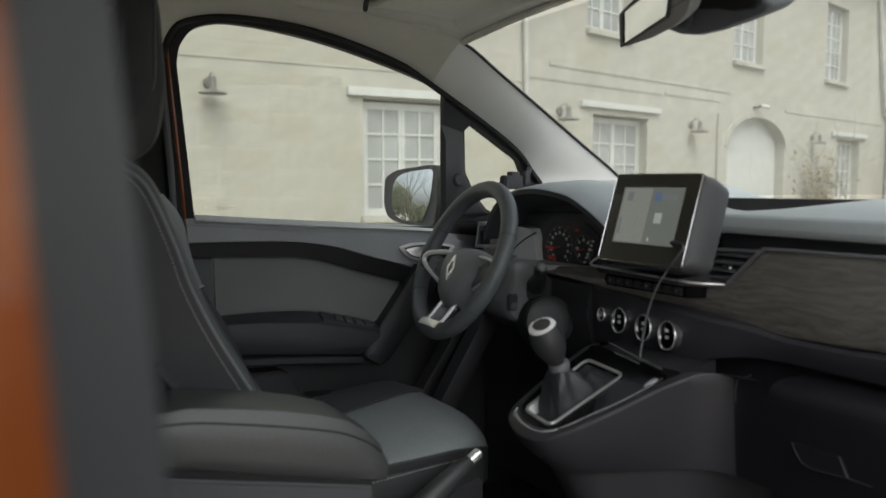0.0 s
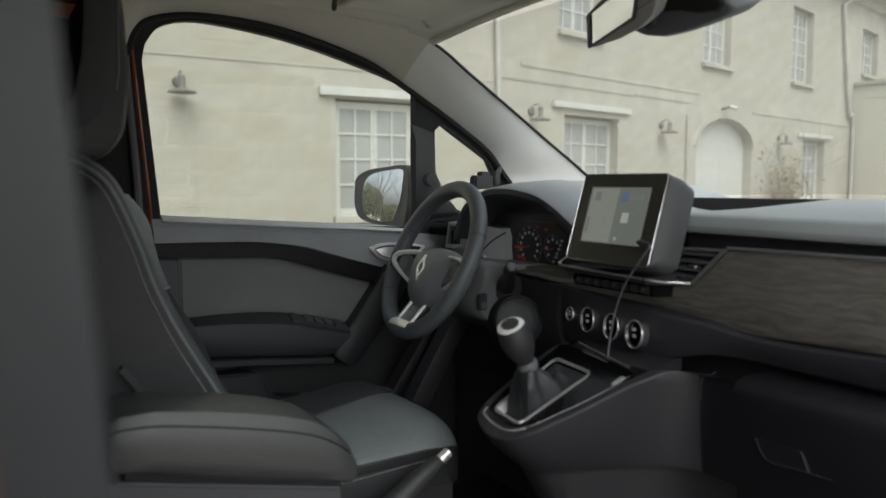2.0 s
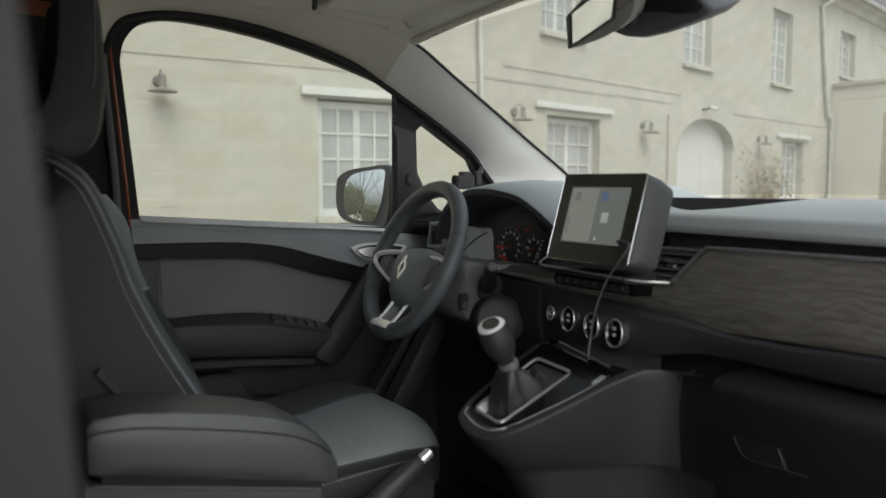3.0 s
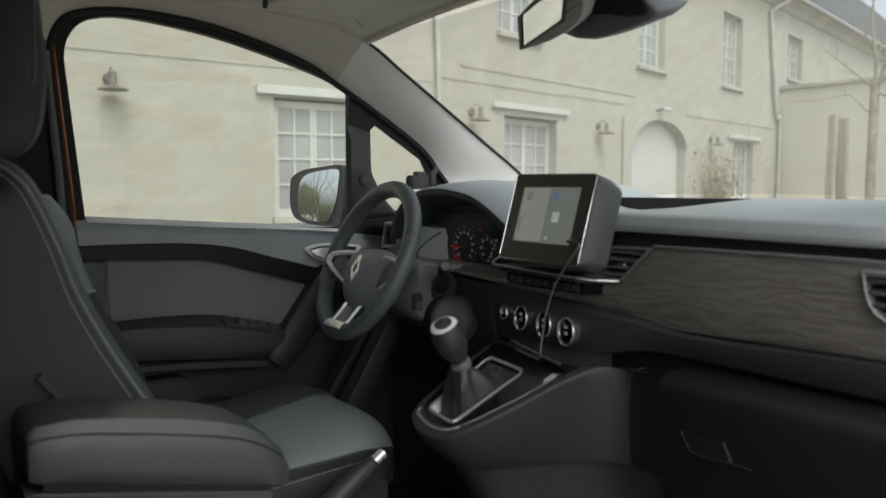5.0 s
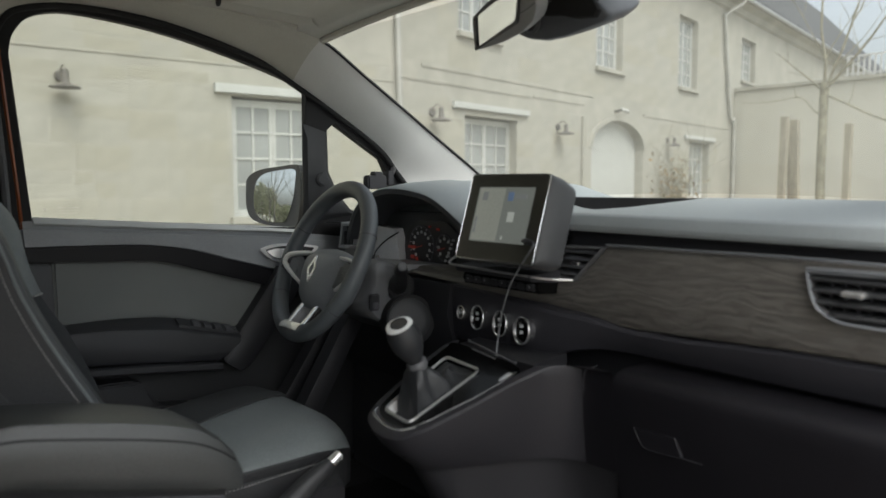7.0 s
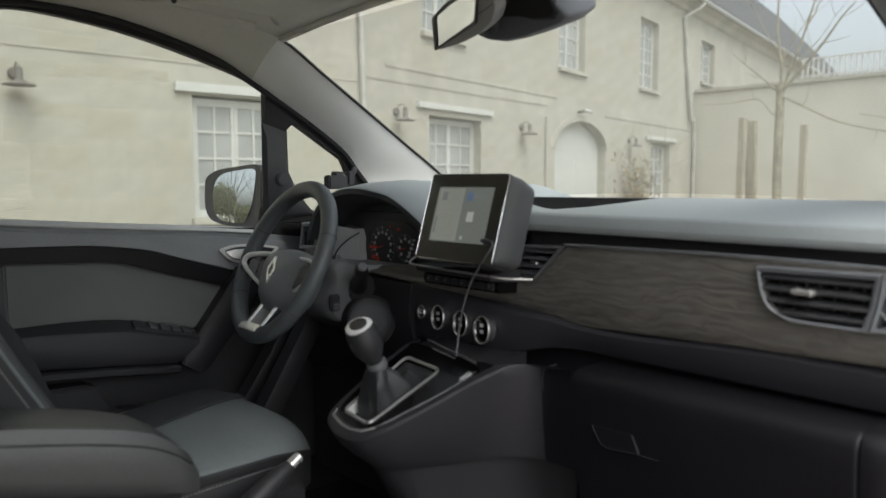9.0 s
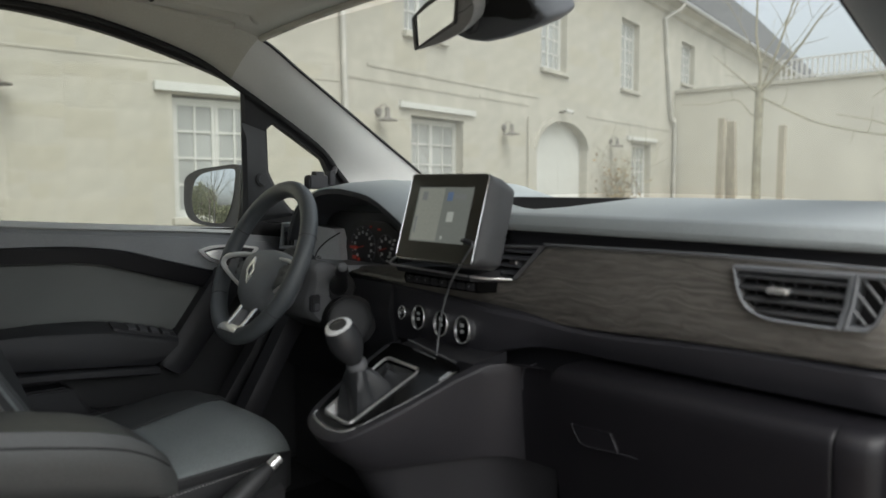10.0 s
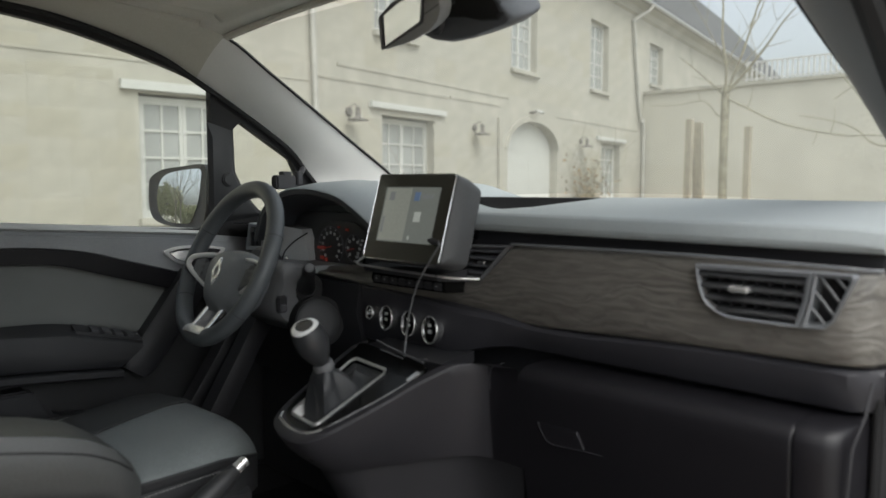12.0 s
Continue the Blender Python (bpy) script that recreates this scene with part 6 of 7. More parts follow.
part("collar", turned(apex, axis, ((0.0145, -0.008), (0.0175, -0.004), (0.0178, 0.005), (0.0150, 0.009))), GREY_PLASTIC, lever, "grey gaiter collar")
part("knob", turned(apex, axis, ((0.0125, 0.006), (0.0140, 0.012), (0.0185, 0.020), (0.0240, 0.032), (0.0275, 0.046), (0.0280, 0.058), (0.0262, 0.070), (0.0235, 0.079))), GAITER, lever, "dark grey gear knob")
tilt = (axis + Vector((0.20, -0.10, 0.15))).normalized()
part("knob_cap", turned(apex + axis * 0.0735, tilt, ((0.0222, -0.007), (0.0236, -0.003), (0.0238, 0.004), (0.0226, 0.0080), (0.0186, 0.0105), (0.0125, 0.0118), (0.0105, 0.0118))), BRIGHT_SHEEN, lever, "chrome knob cap, sheen in its pale colour")
part("shift_plate", turned(apex + axis * 0.0735, tilt, ((0.0150, 0.0100), (0.0148, 0.0122), (0.0070, 0.0128))), SHIFT_GREY, lever, "black shift pattern plate")

handbrake = thing("handbrake", "dark handbrake lever with chrome release button", "handbrake", (-0.10, -0.3, 0.5))
part("grip", tube(smooth_path([(-0.10, -0.40, 0.620), (-0.10, -0.30, 0.687), (-0.10, -0.23, 0.735), (-0.10, -0.185, 0.765), (-0.10, -0.166, 0.777), (-0.10, -0.158, 0.782)], 3), [0.0265] * 6 + [0.0255, 0.0245, 0.023, 0.0215, 0.020, 0.018, 0.0165, 0.0155, 0.0145, 0.012], 16, False, 0.8), PILLAR_GREY, handbrake, "dark plastic grip")
part("button", cone((-0.10, -0.149, 0.788), (0, 0.84, 0.54), 0.0100, 0.0095, 0.024, 20, 0.002), SATIN, handbrake, "chrome release button")
part("bracket", block(-0.125, -0.075, -0.44, -0.36, 0.42, 0.72, 0.008), BLACK_PLASTIC, handbrake)

# ---- driver's seat ----
seat = thing("driver_seat", "dark grey cloth and leatherette van seat with stitched bolsters", "seat", (-0.38, -0.3, 0.42))


def stitches(name, points, parent, step=0.008, size=0.0011):
    """A line of short stitches along a path."""
    pts = smooth_path(points, 40)
    bm, gone = bmesh.new(), 0.0
    for a, b in zip(pts, pts[1:]):
        gone += (b - a).length
        if gone > step:
            gone = 0.0
            d = (b - a).normalized() * step * 0.32
            merge(bm, tube([b - d, b + d], size, 4))
    return part(name, bm, THREAD, parent, "pale grey stitching")


back_line = smooth_path([(0, -0.440, 0.82), (0, -0.494, 0.919), (0, -0.558, 1.033), (0, -0.597, 1.116), (0, -0.620, 1.186), (0, -0.655, 1.270), (0, -0.690, 1.305), (0, -0.715, 1.318)], 4)


def back_ring(p, ahead, width, depth, bolster):
    """A slice of the backrest: flat sides, raised bolsters, a hollow middle."""
    n = Vector((0, ahead.z, -ahead.y)).normalized()
    n = n if n.y > 0 else -n
    shape = [(0.0, -bolster), (0.10, -bolster), (0.150, -0.35 * bolster), (0.185, -0.002), (0.208, 0.0), (0.224, -0.006), (0.231, -0.018), (0.228, -0.35 * depth), (0.215, -0.9 * depth), (0.18, -depth), (0.08, -depth)]
    shape = shape + [(-a, b) for a, b in shape[::-1] if a > 0]
    return [Vector((-0.385 + a * width, p.y, p.z)) + n * b for a, b in shape]


rings = []
for i, p in enumerate(back_line):
    ahead = (back_line[min(i + 1, len(back_line) - 1)] - back_line[max(i - 1, 0)]).normalized()
    k = i / (len(back_line) - 1)
    rings.append(back_ring(p, ahead, 1.0 - 0.30 * max(0, (k - 0.62) / 0.38) ** 2, 0.26 - 0.12 * k - 0.06 * max(0, (k - 0.85) / 0.15), 0.045 * (1 - 0.6 * k)))
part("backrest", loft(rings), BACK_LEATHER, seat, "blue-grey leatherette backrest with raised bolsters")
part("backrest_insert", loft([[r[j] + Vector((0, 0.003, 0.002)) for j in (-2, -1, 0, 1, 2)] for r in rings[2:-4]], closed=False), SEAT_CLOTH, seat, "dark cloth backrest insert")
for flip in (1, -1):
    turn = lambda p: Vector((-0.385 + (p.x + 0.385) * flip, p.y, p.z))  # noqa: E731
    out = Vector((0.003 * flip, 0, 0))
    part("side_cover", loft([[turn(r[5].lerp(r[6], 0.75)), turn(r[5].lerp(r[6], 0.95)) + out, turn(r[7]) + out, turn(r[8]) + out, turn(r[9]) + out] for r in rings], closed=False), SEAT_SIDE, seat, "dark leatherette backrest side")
lobe = lambda pts: loft([[Vector((-0.600 + dx, y + dy, z)) for dx, dy in ((-0.030, -0.10), (-0.034, -0.045), (-0.024, -0.012), (0.0, 0.0), (0.030, -0.020), (0.050, -0.07), (0.05, -0.12))] for y, z in pts])  # noqa: E731
edge = curve([(-0.575, 1.245), (-0.552, 1.215), (-0.537, 1.184), (-0.527, 1.134), (-0.519, 1.100), (-0.503, 1.055)])
part("shoulder_bolster", lobe(edge), SEAT_LEATHER, seat, "blue-grey leatherette shoulder bolster")
part("bolster_hem", tube([Vector((-0.634, -0.548, 1.052)), Vector((-0.624, -0.514, 1.053)), Vector((-0.600, -0.502, 1.054)), Vector((-0.570, -0.522, 1.054))], 0.0022, 6), THREAD, seat, "pale hem of the shoulder bolster")
part("outer_bolster", lobe([(a - 0.005, b) for a, b in curve([(-0.503, 1.056), (-0.480, 1.014), (-0.455, 0.974), (-0.419, 0.893), (-0.393, 0.823), (-0.37, 0.77)])]), SEAT_CLOTH, seat, "dark cloth side bolster")
part("piping", tube([r[5].lerp(r[6], 0.72) + Vector((0.0015, 0, 0)) for r in rings[:-2]], 0.0026, 8), SEAT_LEATHER, seat, "raised leatherette piping")
stitches("seam", [r[6].lerp(r[7], 0.16) + Vector((0.0040, 0, 0)) for r in rings[:-4]], seat, 0.006, 0.0010)
top_rings, side_rings = [], []
for y, top, half, drop, k in ((-0.58, 0.775, 0.220, 0.008, 1), (-0.45, 0.795, 0.235, 0.008, 1), (-0.30, 0.818, 0.237, 0.016, 1), (-0.20, 0.833, 0.236, 0.030, 1), (-0.15, 0.840, 0.235, 0.036, 0.95), (-0.115, 0.840, 0.232, 0.040, 0.85), (-0.085, 0.834, 0.221, 0.040, 0.65), (-0.060, 0.820, 0.202, 0.036, 0.45), (-0.044, 0.796, 0.172, 0.026, 0.25), (-0.036, 0.760, 0.138, 0.010, 0.1)):
    top -= 0.016
    y -= 0.006
    edge = top - drop
    lower = min(edge - 0.003, 0.700)
    over = [(0.0, top), (0.30, top + 0.001), (0.55, top), (0.72, top - drop * 0.14), (0.85, top - drop * 0.40), (0.94, top - drop * 0.75), (0.975, edge), (0.985, edge - 0.003)]
    under = [(0.985, edge - 0.003), (0.999, edge - 0.006 * k), (1.0, edge - 0.017 * k), (0.990, edge - 0.022 * k), (0.996, edge - 0.027 * k), (0.996, edge - 0.05 * k), (0.985, lower)]
    top_rings.append([(-0.385 - half * a, y, z - 0.016 * a ** 1.5) for a, z in over[:0:-1]] + [(-0.385 + half * a, y, z) for a, z in over])
    side_rings.append([(y, half, under)])
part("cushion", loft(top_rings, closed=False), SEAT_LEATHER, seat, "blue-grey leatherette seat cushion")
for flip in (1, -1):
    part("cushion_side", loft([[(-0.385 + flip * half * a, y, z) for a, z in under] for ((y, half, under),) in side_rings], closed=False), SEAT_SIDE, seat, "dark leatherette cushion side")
part("cushion_front", block(-0.52, -0.25, -0.10, -0.045, 0.62, 0.745, 0.02, 3), SEAT_SIDE, seat)
INSERT = ((-0.506, 0.7725, 0.050), (-0.406, 0.7875, 0.030), (-0.346, 0.7965, 0.014), (-0.286, 0.8055, 0.003), (-0.226, 0.8155, -0.002), (-0.161, 0.8235, -0.008), (-0.126, 0.8245, -0.014), (-0.106, 0.8225, -0.020), (-0.091, 0.8190, -0.026), (-0.076, 0.8125, -0.034))
part("cushion_insert", loft([[(-0.385 + a, y, z + b) for a, b in ((-0.222, -0.040), (-0.200, -0.022), (-0.16, -0.008), (-0.08, 0.000), (w - 0.03, 0.004), (w - 0.004, 0.0025), (w, -0.004))] for y, z, w in INSERT], closed=False), SEAT_CLOTH, seat, "dark cloth seat insert")
part("insert_seam", tube(smooth_path([(-0.385 + w, y, z + 0.001) for y, z, w in INSERT[1:-1]], 4), 0.0016, 6), SEAT_SIDE, seat)
stitches("seam", [(-0.1475, -0.366, 0.756), (-0.1475, -0.286, 0.760), (-0.148, -0.206, 0.764), (-0.151, -0.146, 0.765), (-0.158, -0.106, 0.763)], seat, 0.005, 0.0009)
side_line = curve([(-0.660, 1.575), (-0.636, 1.566), (-0.626, 1.535), (-0.622, 1.472), (-0.620, 1.420), (-0.630, 1.350), (-0.650, 1.316), (-0.680, 1.300), (-0.720, 1.300), (-0.752, 1.318), (-0.750, 1.345), (-0.722, 1.366), (-0.697, 1.401), (-0.685, 1.456), (-0.677, 1.520), (-0.674, 1.565), (-0.660, 1.575)])[:-1]
part("headrest", loft([[(x, -0.672 + (a + 0.672) * k, 1.44 + (b - 1.44) * h) for a, b in side_line] for x, k, h in ((-0.541, 0.55, 0.90), (-0.537, 0.80, 0.965), (-0.525, 0.95, 0.99), (-0.505, 1.0, 1.0), (-0.265, 1.0, 1.0), (-0.247, 0.95, 0.99), (-0.236, 0.80, 0.965), (-0.232, 0.55, 0.90))]), HEAD_LEATHER, seat, "dark leatherette headrest")
seam_line = [(-0.636, 1.545), (-0.638, 1.471), (-0.640, 1.425), (-0.652, 1.383), (-0.682, 1.350), (-0.714, 1.330)]
part("headrest_insert", loft([[(-0.2335, -0.682, 1.545)] + [(-0.2335, a - 0.003, b) for a, b in seam_line] + [(-0.2335, -0.724, 1.352), (-0.2335, -0.700, 1.398), (-0.2335, -0.688, 1.456)], [(-0.2305, -0.678, 1.535)] + [(-0.2305, a - 0.008, b) for a, b in seam_line] + [(-0.2305, -0.720, 1.350), (-0.2305, -0.694, 1.402), (-0.2305, -0.684, 1.456)]]), SEAT_CLOTH, seat, "black cloth headrest side")
part("headrest_seam", tube(smooth_path([(-0.2335, a, b) for a, b in seam_line], 5), 0.0014, 6), GREY_PLASTIC, seat)
for x in (-0.43, -0.34):
    part("headrest_post", tube([(x, -0.70, 1.26), (x, -0.695, 1.33)], 0.007, 10), BLACK_PLASTIC, seat)
part("release_lever", loft([[(-0.156, y, z), (-0.141, y, z), (-0.141, y + 0.007, z + 0.006), (-0.156, y + 0.007, z + 0.006)] for y, z in ((-0.668, 1.000), (-0.650, 0.975), (-0.635, 0.955))]), PILLAR_GREY, seat, "dark plastic release lever")
part("side_shield", loft([[(-0.165, -0.58, 0.60), (-0.150, -0.58, 0.61), (-0.150, -0.58, 0.75), (-0.165, -0.58, 0.76)], [(-0.165, -0.10, 0.60), (-0.150, -0.10, 0.61), (-0.150, -0.10, 0.71), (-0.165, -0.10, 0.72)]]), BLACK_PLASTIC, seat, "black plastic seat side shield")
part("base", block(-0.58, -0.18, -0.52, -0.12, 0.42, 0.70, 0.02), RUBBER, seat)

armrest = thing("armrest", "grey leatherette padded centre armrest box", "armrest", (-0.09, -0.5, 0.42))
rings, seam = [], []
for y, top, low, w in ((-0.699, 0.946, 0.912, 0.056), (-0.695, 0.957, 0.903, 0.064), (-0.684, 0.966, 0.898, 0.068), (-0.64, 0.968, 0.889, 0.069), (-0.58, 0.959, 0.873, 0.070), (-0.52, 0.947, 0.857, 0.070), (-0.46, 0.932, 0.842, 0.070), (-0.415, 0.916, 0.830, 0.069), (-0.380, 0.892, 0.822, 0.067), (-0.358, 0.868, 0.817, 0.064), (-0.345, 0.842, 0.817, 0.057)):
    crease = top - 0.27 * (top - low)
    low -= 0.014
    h = top - low
    half = [(0.6, low), (0.86, low + 0.003), (0.96, low + 0.10 * h), (1.0, low + 0.28 * h), (1.01, low + 0.5 * h), (1.0, crease - 0.06 * h), (0.965, crease), (0.955, crease + 0.05 * h), (0.86, top - 0.035 * h), (0.6, top - 0.004 * h)]
    rings.append([(-0.098 + a * w, y, z) for a, z in half] + [(-0.098 - a * w, y, z) for a, z in half[::-1]])
    seam.append((-0.098 + 0.966 * w, y, crease))
part("pad", loft(rings), ARM_LEATHER, armrest, "dark grey leatherette armrest pad")
part("pad_seam", tube(smooth_path(seam[1:-1], 4), 0.0014, 6), RUBBER, armrest)
part("pad_base", loft([[(-0.098 + a * 0.062, y, z - 0.020 + b) for a, b in ((-1, 0), (1, 0), (1, 0.012), (-1, 0.012))] for y, z in ((-0.68, 0.899), (-0.52, 0.857), (-0.375, 0.823))]), RUBBER, armrest)
part("box", loft([[(-0.16, -0.70, z), (-0.036, -0.70, z), (-0.036, -0.375, z - k), (-0.16, -0.375, z - k)] for z, k in ((0.42, 0.0), (0.866, 0.074), (0.878, 0.076))]), SOFT_PLASTIC, armrest, "dark plastic armrest box")
part("box_edge", tube([(-0.036, -0.69, 0.877), (-0.036, -0.378, 0.803)], 0.0025, 8), SOFT_PLASTIC, armrest)

# ---- mirrors ----
POD_GREY = material("sensor_pod_plastic", (0.085, 0.090, 0.100), 0.5, grain=0.2, grain_size=0.0012, vary=0.06)
MIRROR_GREY = material("mirror_housing_plastic", (0.30, 0.30, 0.295), 0.5, grain=0.2, grain_size=0.0012, vary=0.05)
mirror = thing("rear_view_mirror", "grey-edged rear-view mirror hanging before the windscreen", "mirror", (0.0, 0.2, 1.55))
face_out = Vector((-0.25, -0.865, -0.42)).normalized()
across = Vector((0, 0, 1)).cross(face_out).normalized()
upward = face_out.cross(across)
REAR_AT = Matrix(((across.x, upward.x, face_out.x, -0.055), (across.y, upward.y, face_out.y, 0.165), (across.z, upward.z, face_out.z, 1.56), (0, 0, 0, 1)))
soft = lambda pts: [(p.x, p.y) for p in smooth_path([(a, b, 0) for a, b in pts], 3, True)]  # noqa: E731
pane_line = eased([(-0.0248, 0.0240), (0.0409, 0.0320), (0.0969, 0.0356), (0.1364, 0.0223), (0.1047, -0.0100), (-0.0660, -0.0294)], 0.006, 4)
edge_line = eased([(-0.0411, 0.0246), (0.0329, 0.0386), (0.0965, 0.0428), (0.1456, 0.0261), (0.1090, -0.0157), (-0.0823, -0.0350)], 0.008, 4)
shell_line = eased([(-0.0411, 0.0246), (0.0329, 0.0386), (0.0991, 0.0458), (0.1868, 0.0259), (0.1790, -0.0040), (0.1560, -0.0210), (0.1102, -0.0327), (0.0264, -0.0381), (-0.0800, -0.0356)], 0.009, 4)
at_level = lambda pts, z: [(a, b, z) for a, b in pts]  # noqa: E731
shrunk = lambda pts, k, z: [(0.05 + (a - 0.05) * k, b * k, z) for a, b in pts]  # noqa: E731
part("mirror_glass", loft([at_level(pane_line, -0.002), at_level(pane_line, 0.0015)]), MIRROR, mirror, "mirror glass reflecting pale stone", smooth=False, at=REAR_AT)
part("mirror_edge", loft([at_level(pane_line, 0.0012), at_level(pane_line, 0.0040), at_level(edge_line, 0.0035), at_level(edge_line, -0.004)], caps=False), BLACK_PLASTIC, mirror, "black mirror edge", at=REAR_AT)
part("housing", loft([shrunk(shell_line, 0.90, 0.0005), shrunk(shell_line, 0.985, -0.001), at_level(shell_line, -0.006), shrunk(shell_line, 0.99, -0.016), shrunk(shell_line, 0.93, -0.030), shrunk(shell_line, 0.6, -0.042)]), MIRROR_GREY, mirror, "grey plastic mirror housing", at=REAR_AT)
part("seam", tube(at_level([(0.118, -0.002), (0.150, 0.0), (0.178, 0.004)], 0.0006), 0.0008, 6), BLACK_PLASTIC, mirror, at=REAR_AT)
part("arm", tube([(0.0, 0.20, 1.590), (0.04, 0.225, 1.61), (0.06, 0.25, 1.64)], 0.013, 12), BLACK_PLASTIC, mirror)
pod_line = eased([(-0.0267, 1.5505), (0.0223, 1.5282), (0.0690, 1.5187), (0.1175, 1.5193), (0.1635, 1.5254), (0.1987, 1.5308), (0.2100, 1.5409), (0.2013, 1.5542), (0.1867, 1.5685), (0.1750, 1.61), (-0.0173, 1.6188)], 0.007, 4)
pod = part("sensor_pod", loft([[(0.095 + (a - 0.095) * k, y, 1.565 + (b - 1.565) * h + dz) for a, b in pod_line] for k, h, y, dz in ((0.80, 0.62, 0.180, 0.008), (0.93, 0.88, 0.184, 0.003), (0.985, 0.975, 0.191, 0.0), (1.0, 1.0, 0.20, 0.0), (0.97, 1.0, 0.25, 0.016), (0.86, 0.9, 0.29, 0.032))]), POD_GREY, mirror, "dark grey windscreen sensor pod")
part("pod_cover", loft([[(0.11 + (a - 0.11) * k, y, 1.575 + (b - 1.575) * k) for a, b in ((-0.01, 1.562), (0.06, 1.560), (0.115, 1.552), (0.150, 1.541), (0.190, 1.537), (0.199, 1.547), (0.182, 1.575), (0.172, 1.608), (-0.01, 1.615))] for k, y in ((0.95, 0.1765), (1.0, 0.180), (1.0, 0.20))]), RUBBER, pod, "black sensor cover")
for k in range(5):
    part("louvre", block(0.048 + 0.010 * k, 0.0535 + 0.010 * k, 0.1735, 0.178, 1.578, 1.594, 0.001), BLACK_PLASTIC, pod)
part("knob", turned((0.048, 0.178, 1.551), Vector((0.3, -1, -0.2)).normalized(), ((0.018, 0.0), (0.019, 0.008), (0.014, 0.014))), BLACK_PLASTIC, mirror)

door_mirror = thing("door_mirror", "black door mirror reflecting trees and sky", "mirror", (-0.98, 0.18, 1.15))
n = Vector((0.25, -0.95, 0.070)).normalized()
u = Vector((0, 0, 1)).cross(n).normalized()
v = n.cross(u)
MIRROR_AT = Matrix(((u.x, v.x, n.x, -0.98), (u.y, v.y, n.y, 0.18), (u.z, v.z, n.z, 1.23), (0, 0, 0, 1)))
case = [(p.x, p.y) for p in smooth_path([(-0.120, 0.017, 0), (-0.114, 0.051, 0), (-0.064, 0.073, 0), (0.02, 0.082, 0), (0.085, 0.087, 0), (0.108, 0.074, 0), (0.112, 0.0, 0), (0.109, -0.055, 0), (0.090, -0.086, 0), (-0.014, -0.086, 0), (-0.089, -0.070, 0), (-0.116, -0.033, 0)], 4, True)]
pane = [(p.x, p.y) for p in smooth_path([(-0.083, 0.010, 0), (-0.072, 0.042, 0), (-0.040, 0.062, 0), (0.03, 0.072, 0), (0.084, 0.073, 0), (0.089, 0.040, 0), (0.082, -0.015, 0), (0.062, -0.060, 0), (0.042, -0.076, 0), (-0.035, -0.073, 0), (-0.072, -0.052, 0), (-0.083, -0.020, 0)], 4, True)]
part("case", loft([[(a * 0.90, b * 0.9, 0.002) for a, b in case], [(a, b, 0.006) for a, b in case], [(a * 1.01, b * 1.01, -0.006) for a, b in case], [(a * 0.97, b * 0.97, -0.05) for a, b in case], [(a * 0.75, b * 0.75, -0.085) for a, b in case], [(a * 0.3, b * 0.3, -0.10) for a, b in case]]), BLACK_PLASTIC, door_mirror, "black plastic mirror case", at=MIRROR_AT)
part("mirror_glass", loft([[(a, b, 0.003) for a, b in pane]] + [[(a * k, b * k, 0.0085 - (a * a + b * b) * k * k / 2.6) for a, b in pane] for k in (1.0, 0.85, 0.7, 0.55, 0.4, 0.25, 0.1)]), MIRROR, door_mirror, "slightly domed mirror glass", at=MIRROR_AT)
part("foot", loft([[(-0.79, 0.20, 1.15), (-0.79, 0.30, 1.15), (-0.79, 0.29, 1.21), (-0.79, 0.21, 1.21)], [(-0.92, 0.215, 1.16), (-0.92, 0.27, 1.16), (-0.92, 0.265, 1.20), (-0.92, 0.215, 1.20)]]), BLACK_PLASTIC, door_mirror)


# ---- masonry: blocks of the house wall, laid in courses ----
def stone_material(name):
    """Limestone whose tone differs from block to block."""
    m = material(name, (0.324, 0.313, 0.268), 0.95, grain=0.0002, grain_size=0.20, vary=0.08, vary_size=0.6, stretch=(1, 1, 1.5))
    n, l = m.node_tree.nodes, m.node_tree.links
    b = n["Principled BSDF"]
    source = b.inputs["Base Color"].links[0].from_socket
    source.node.inputs["Fac"].default_value = 0.12
    info, ramp, mix = n.new("ShaderNodeObjectInfo"), n.new("ShaderNodeValToRGB"), n.new("ShaderNodeMixRGB")
    e = ramp.color_ramp.elements
    e[0].color, e[1].color = (0.975, 0.968, 0.945, 1), (1.005, 1.005, 1.005, 1)
    e.new(0.12).color = (0.985, 0.97, 0.92, 1)
    e.new(0.6).color = (1.02, 1.018, 1.005, 1)
    l.new(info.outputs["Random"], ramp.inputs["Fac"])
    mix.blend_type, mix.inputs["Fac"].default_value = "MULTIPLY", 1.0
    l.new(source, mix.inputs[1])
    l.new(ramp.outputs[0], mix.inputs[2])
    l.new(mix.outputs[0], b.inputs["Base Color"])
    return m


BLOCK_STONE = stone_material("limestone_block")
rng = random.Random(77)
sizes = {}


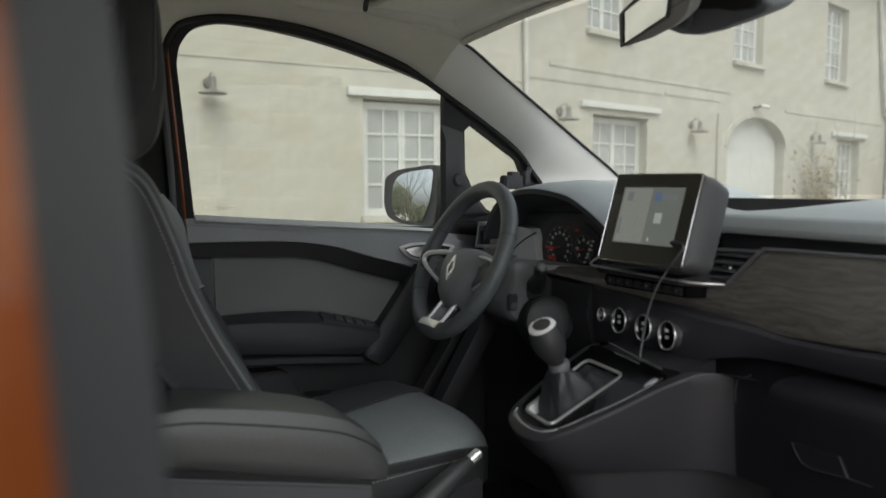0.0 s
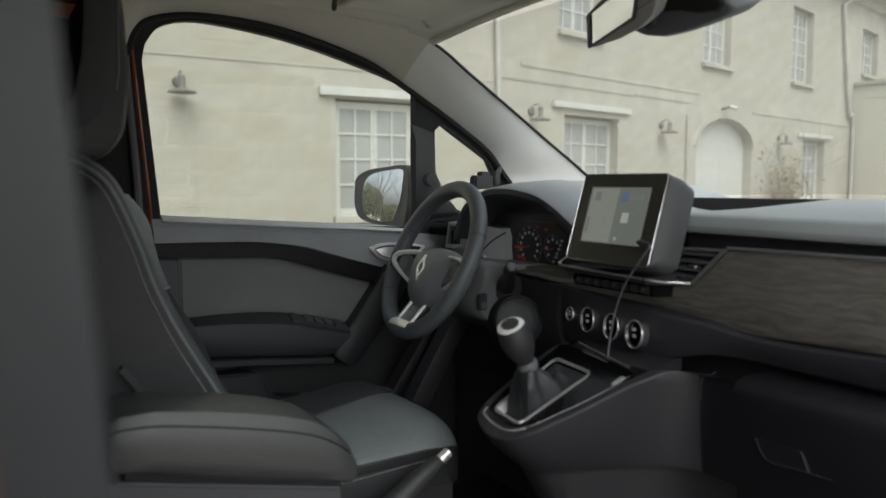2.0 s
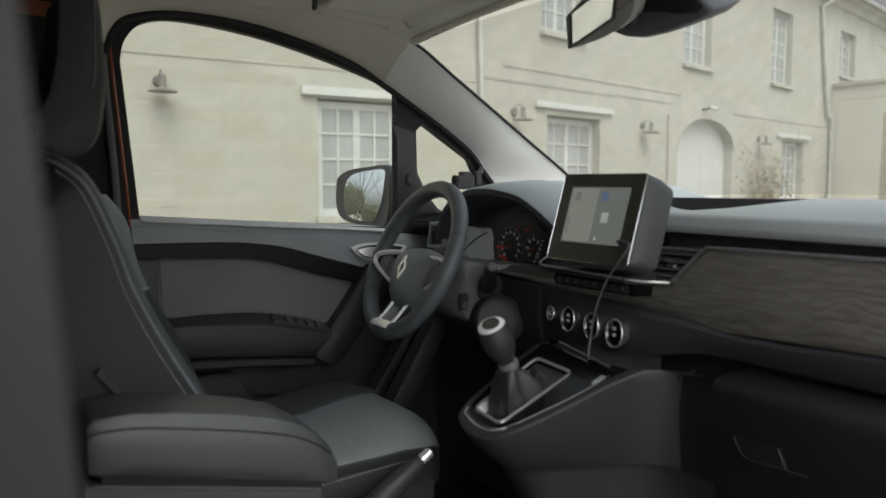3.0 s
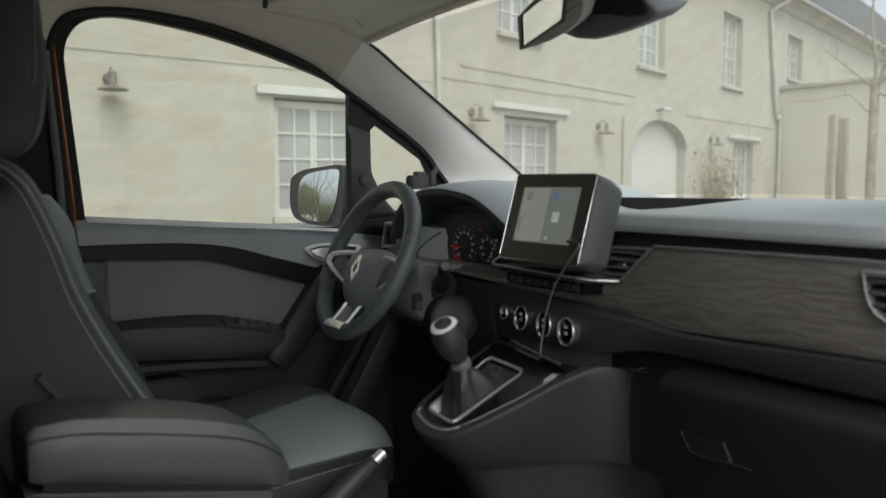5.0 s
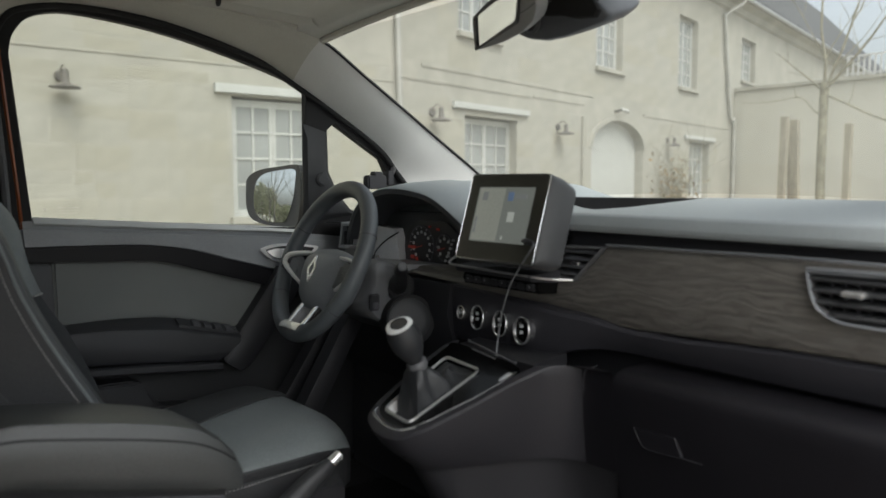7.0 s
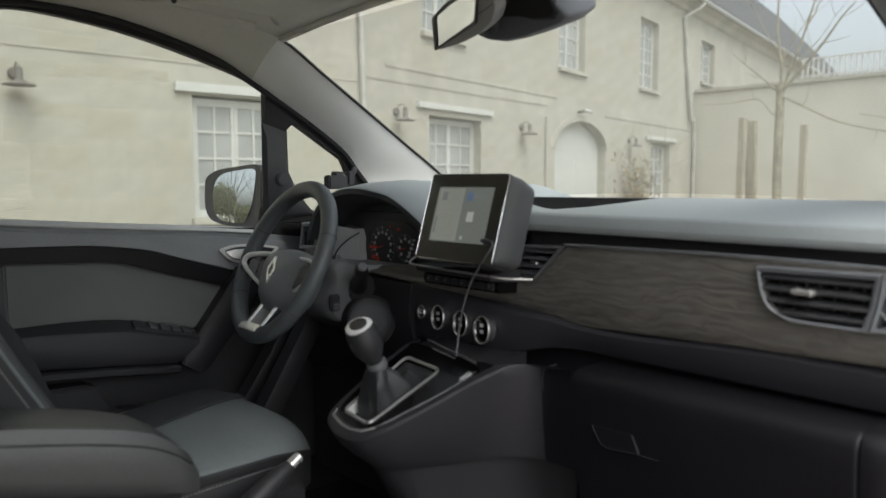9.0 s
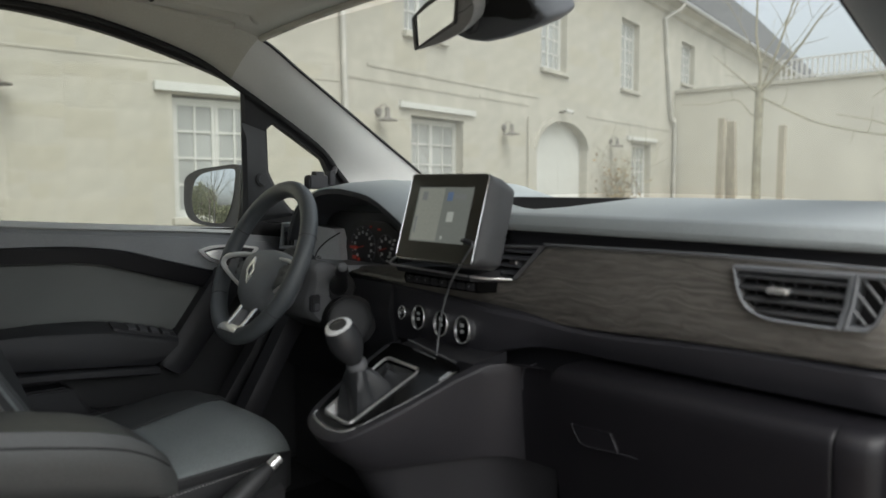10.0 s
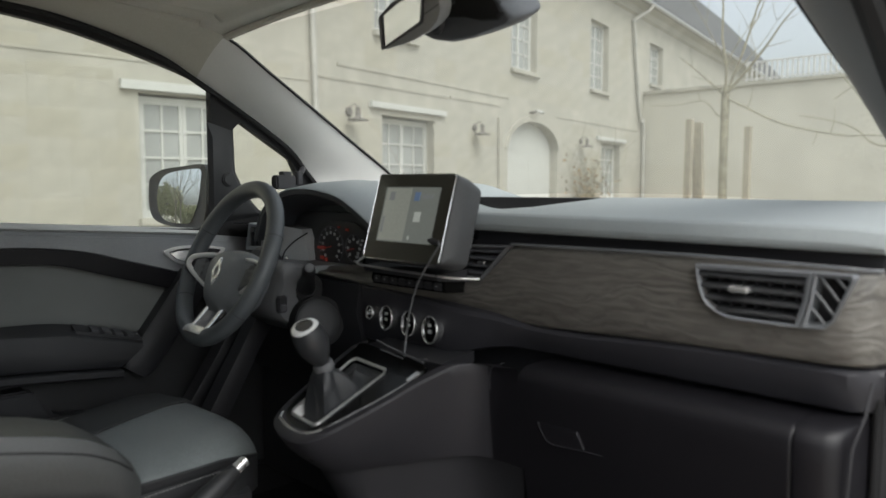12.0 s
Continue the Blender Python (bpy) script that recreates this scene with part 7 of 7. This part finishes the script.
def stone_mesh(w, h, k):
    """A block face with a chipped, uneven border; a few are shared between alike blocks."""
    key = (round(w, 2), round(h, 2), k)
    if key not in sizes:
        r = random.Random(hash(key) % 9973)
        jit = lambda s=0.022: r.uniform(-s, s)  # noqa: E731
        outer = [(0, 0), (w / 2, 0), (w, 0), (w, h / 2), (w, h), (w / 2, h), (0, h), (0, h / 2)]
        outer = [(a + jit(), b + jit()) for a, b in outer]
        bevelled = [(w / 2 + (a - w / 2) * (1 - 0.03 / w), h / 2 + (b - h / 2) * (1 - 0.03 / h)) for a, b in outer]
        pts = [(a, 0.0004, b) for a, b in outer] + [(a, -0.0006 - abs(jit(0.0005)), b) for a, b in bevelled] + [(w / 2 + jit(0.05), -0.0011 + jit(0.0006), h / 2 + jit(0.03))]
        faces = [(i, (i + 1) % 8, 8 + (i + 1) % 8, 8 + i) for i in range(8)] + [(8 + i, 8 + (i + 1) % 8, 16) for i in range(8)]
        me = bpy.data.meshes.new("stone")
        me.from_pydata(pts, [], faces)
        me.materials.append(BLOCK_STONE)
        sizes[key] = me
    return sizes[key]


def free_runs(x0, x1, z0, z1, openings):
    """The stretches of a course that no opening takes."""
    runs, x = [], x0
    for a, b in sorted((a, b) for a, b, c, d in openings if c < z1 - 0.02 and d > z0 + 0.02):
        if a > x + 0.08:
            runs.append((x, min(a, x1)))
        x = max(x, b)
    return runs + ([(x, x1)] if x < x1 - 0.08 else [])


def courses(wing, x0, x1, z0, z1, openings, high, widths):
    z = z0
    while z < z1 - 0.1:
        h = min(rng.choice(high), z1 - z)
        for a, b in free_runs(x0, x1, z, z + h, openings):
            x = a
            while x < b - 0.02:
                w = rng.choice(widths)
                w = b - x if b - x - w < 0.16 else w
                stone = new("stone", stone_mesh(w - 0.003, h - 0.003, rng.randint(0, 2)))
                stone.parent = house
                stone.matrix_parent_inverse = house.matrix_world.inverted()
                stone.matrix_basis = wing @ Matrix.Translation((x + 0.0015, -0.0005 - rng.random() * 0.001, z + 0.0015))
                x += w
        z += h


NEAR_OPEN = [(-3.02, -1.18, 2.44, 2.60), (-2.80, -1.40, 0.66, 2.46), (-13, 0, 2.77, 2.86)]
for a, b in ((-6.4, -5.35), (-5.35, -4.1), (-4.1, -3.05), (-3.05, -1.9), (-1.9, -0.15)):
    courses(NEAR_WING, a, b, 0.70, 2.77, NEAR_OPEN, (0.17, 0.22, 0.27, 0.31, 0.37), (0.24, 0.35, 0.46, 0.60))
courses(NEAR_WING, -6.4, -0.15, 2.86, 3.30, NEAR_OPEN, (0.19, 0.24), (0.50, 0.66, 0.85))
FAR_OPEN = [(1.40, 3.86, 2.53, 2.68), (1.74, 3.46, 0.62, 2.50), (6.38, 9.52, 0, 2.90), (12.0, 14.55, 2.44, 2.62), (12.44, 14.2, 0.6, 2.45), (0, 16.0, 2.86, 3.02), (0.5, 6.7, 3.13, 3.22), (6.0, 6.2, 0, 2.72), (-0.12, 0.12, 0, 7)]
courses(FAR_WING, 0.2, 6.3, 1.1, 2.80, FAR_OPEN, (0.30, 0.34), (0.5, 0.62, 0.74, 0.86))
UPPER_OPEN = FAR_OPEN + [(1.5, 2.95, 3.75, 5.75), (6.6, 8.15, 3.75, 5.8), (11.45, 13.05, 3.77, 5.9), (14.85, 15.9, 3.0, 7.0)]
courses(FAR_WING, 0.2, 14.8, 3.24, 6.5, UPPER_OPEN, (0.38, 0.42, 0.46), (0.8, 0.95, 1.1, 1.25))
courses(FAR_WING, 9.6, 14.8, 1.4, 2.84, FAR_OPEN, (0.34, 0.38), (0.7, 0.85, 1.0))
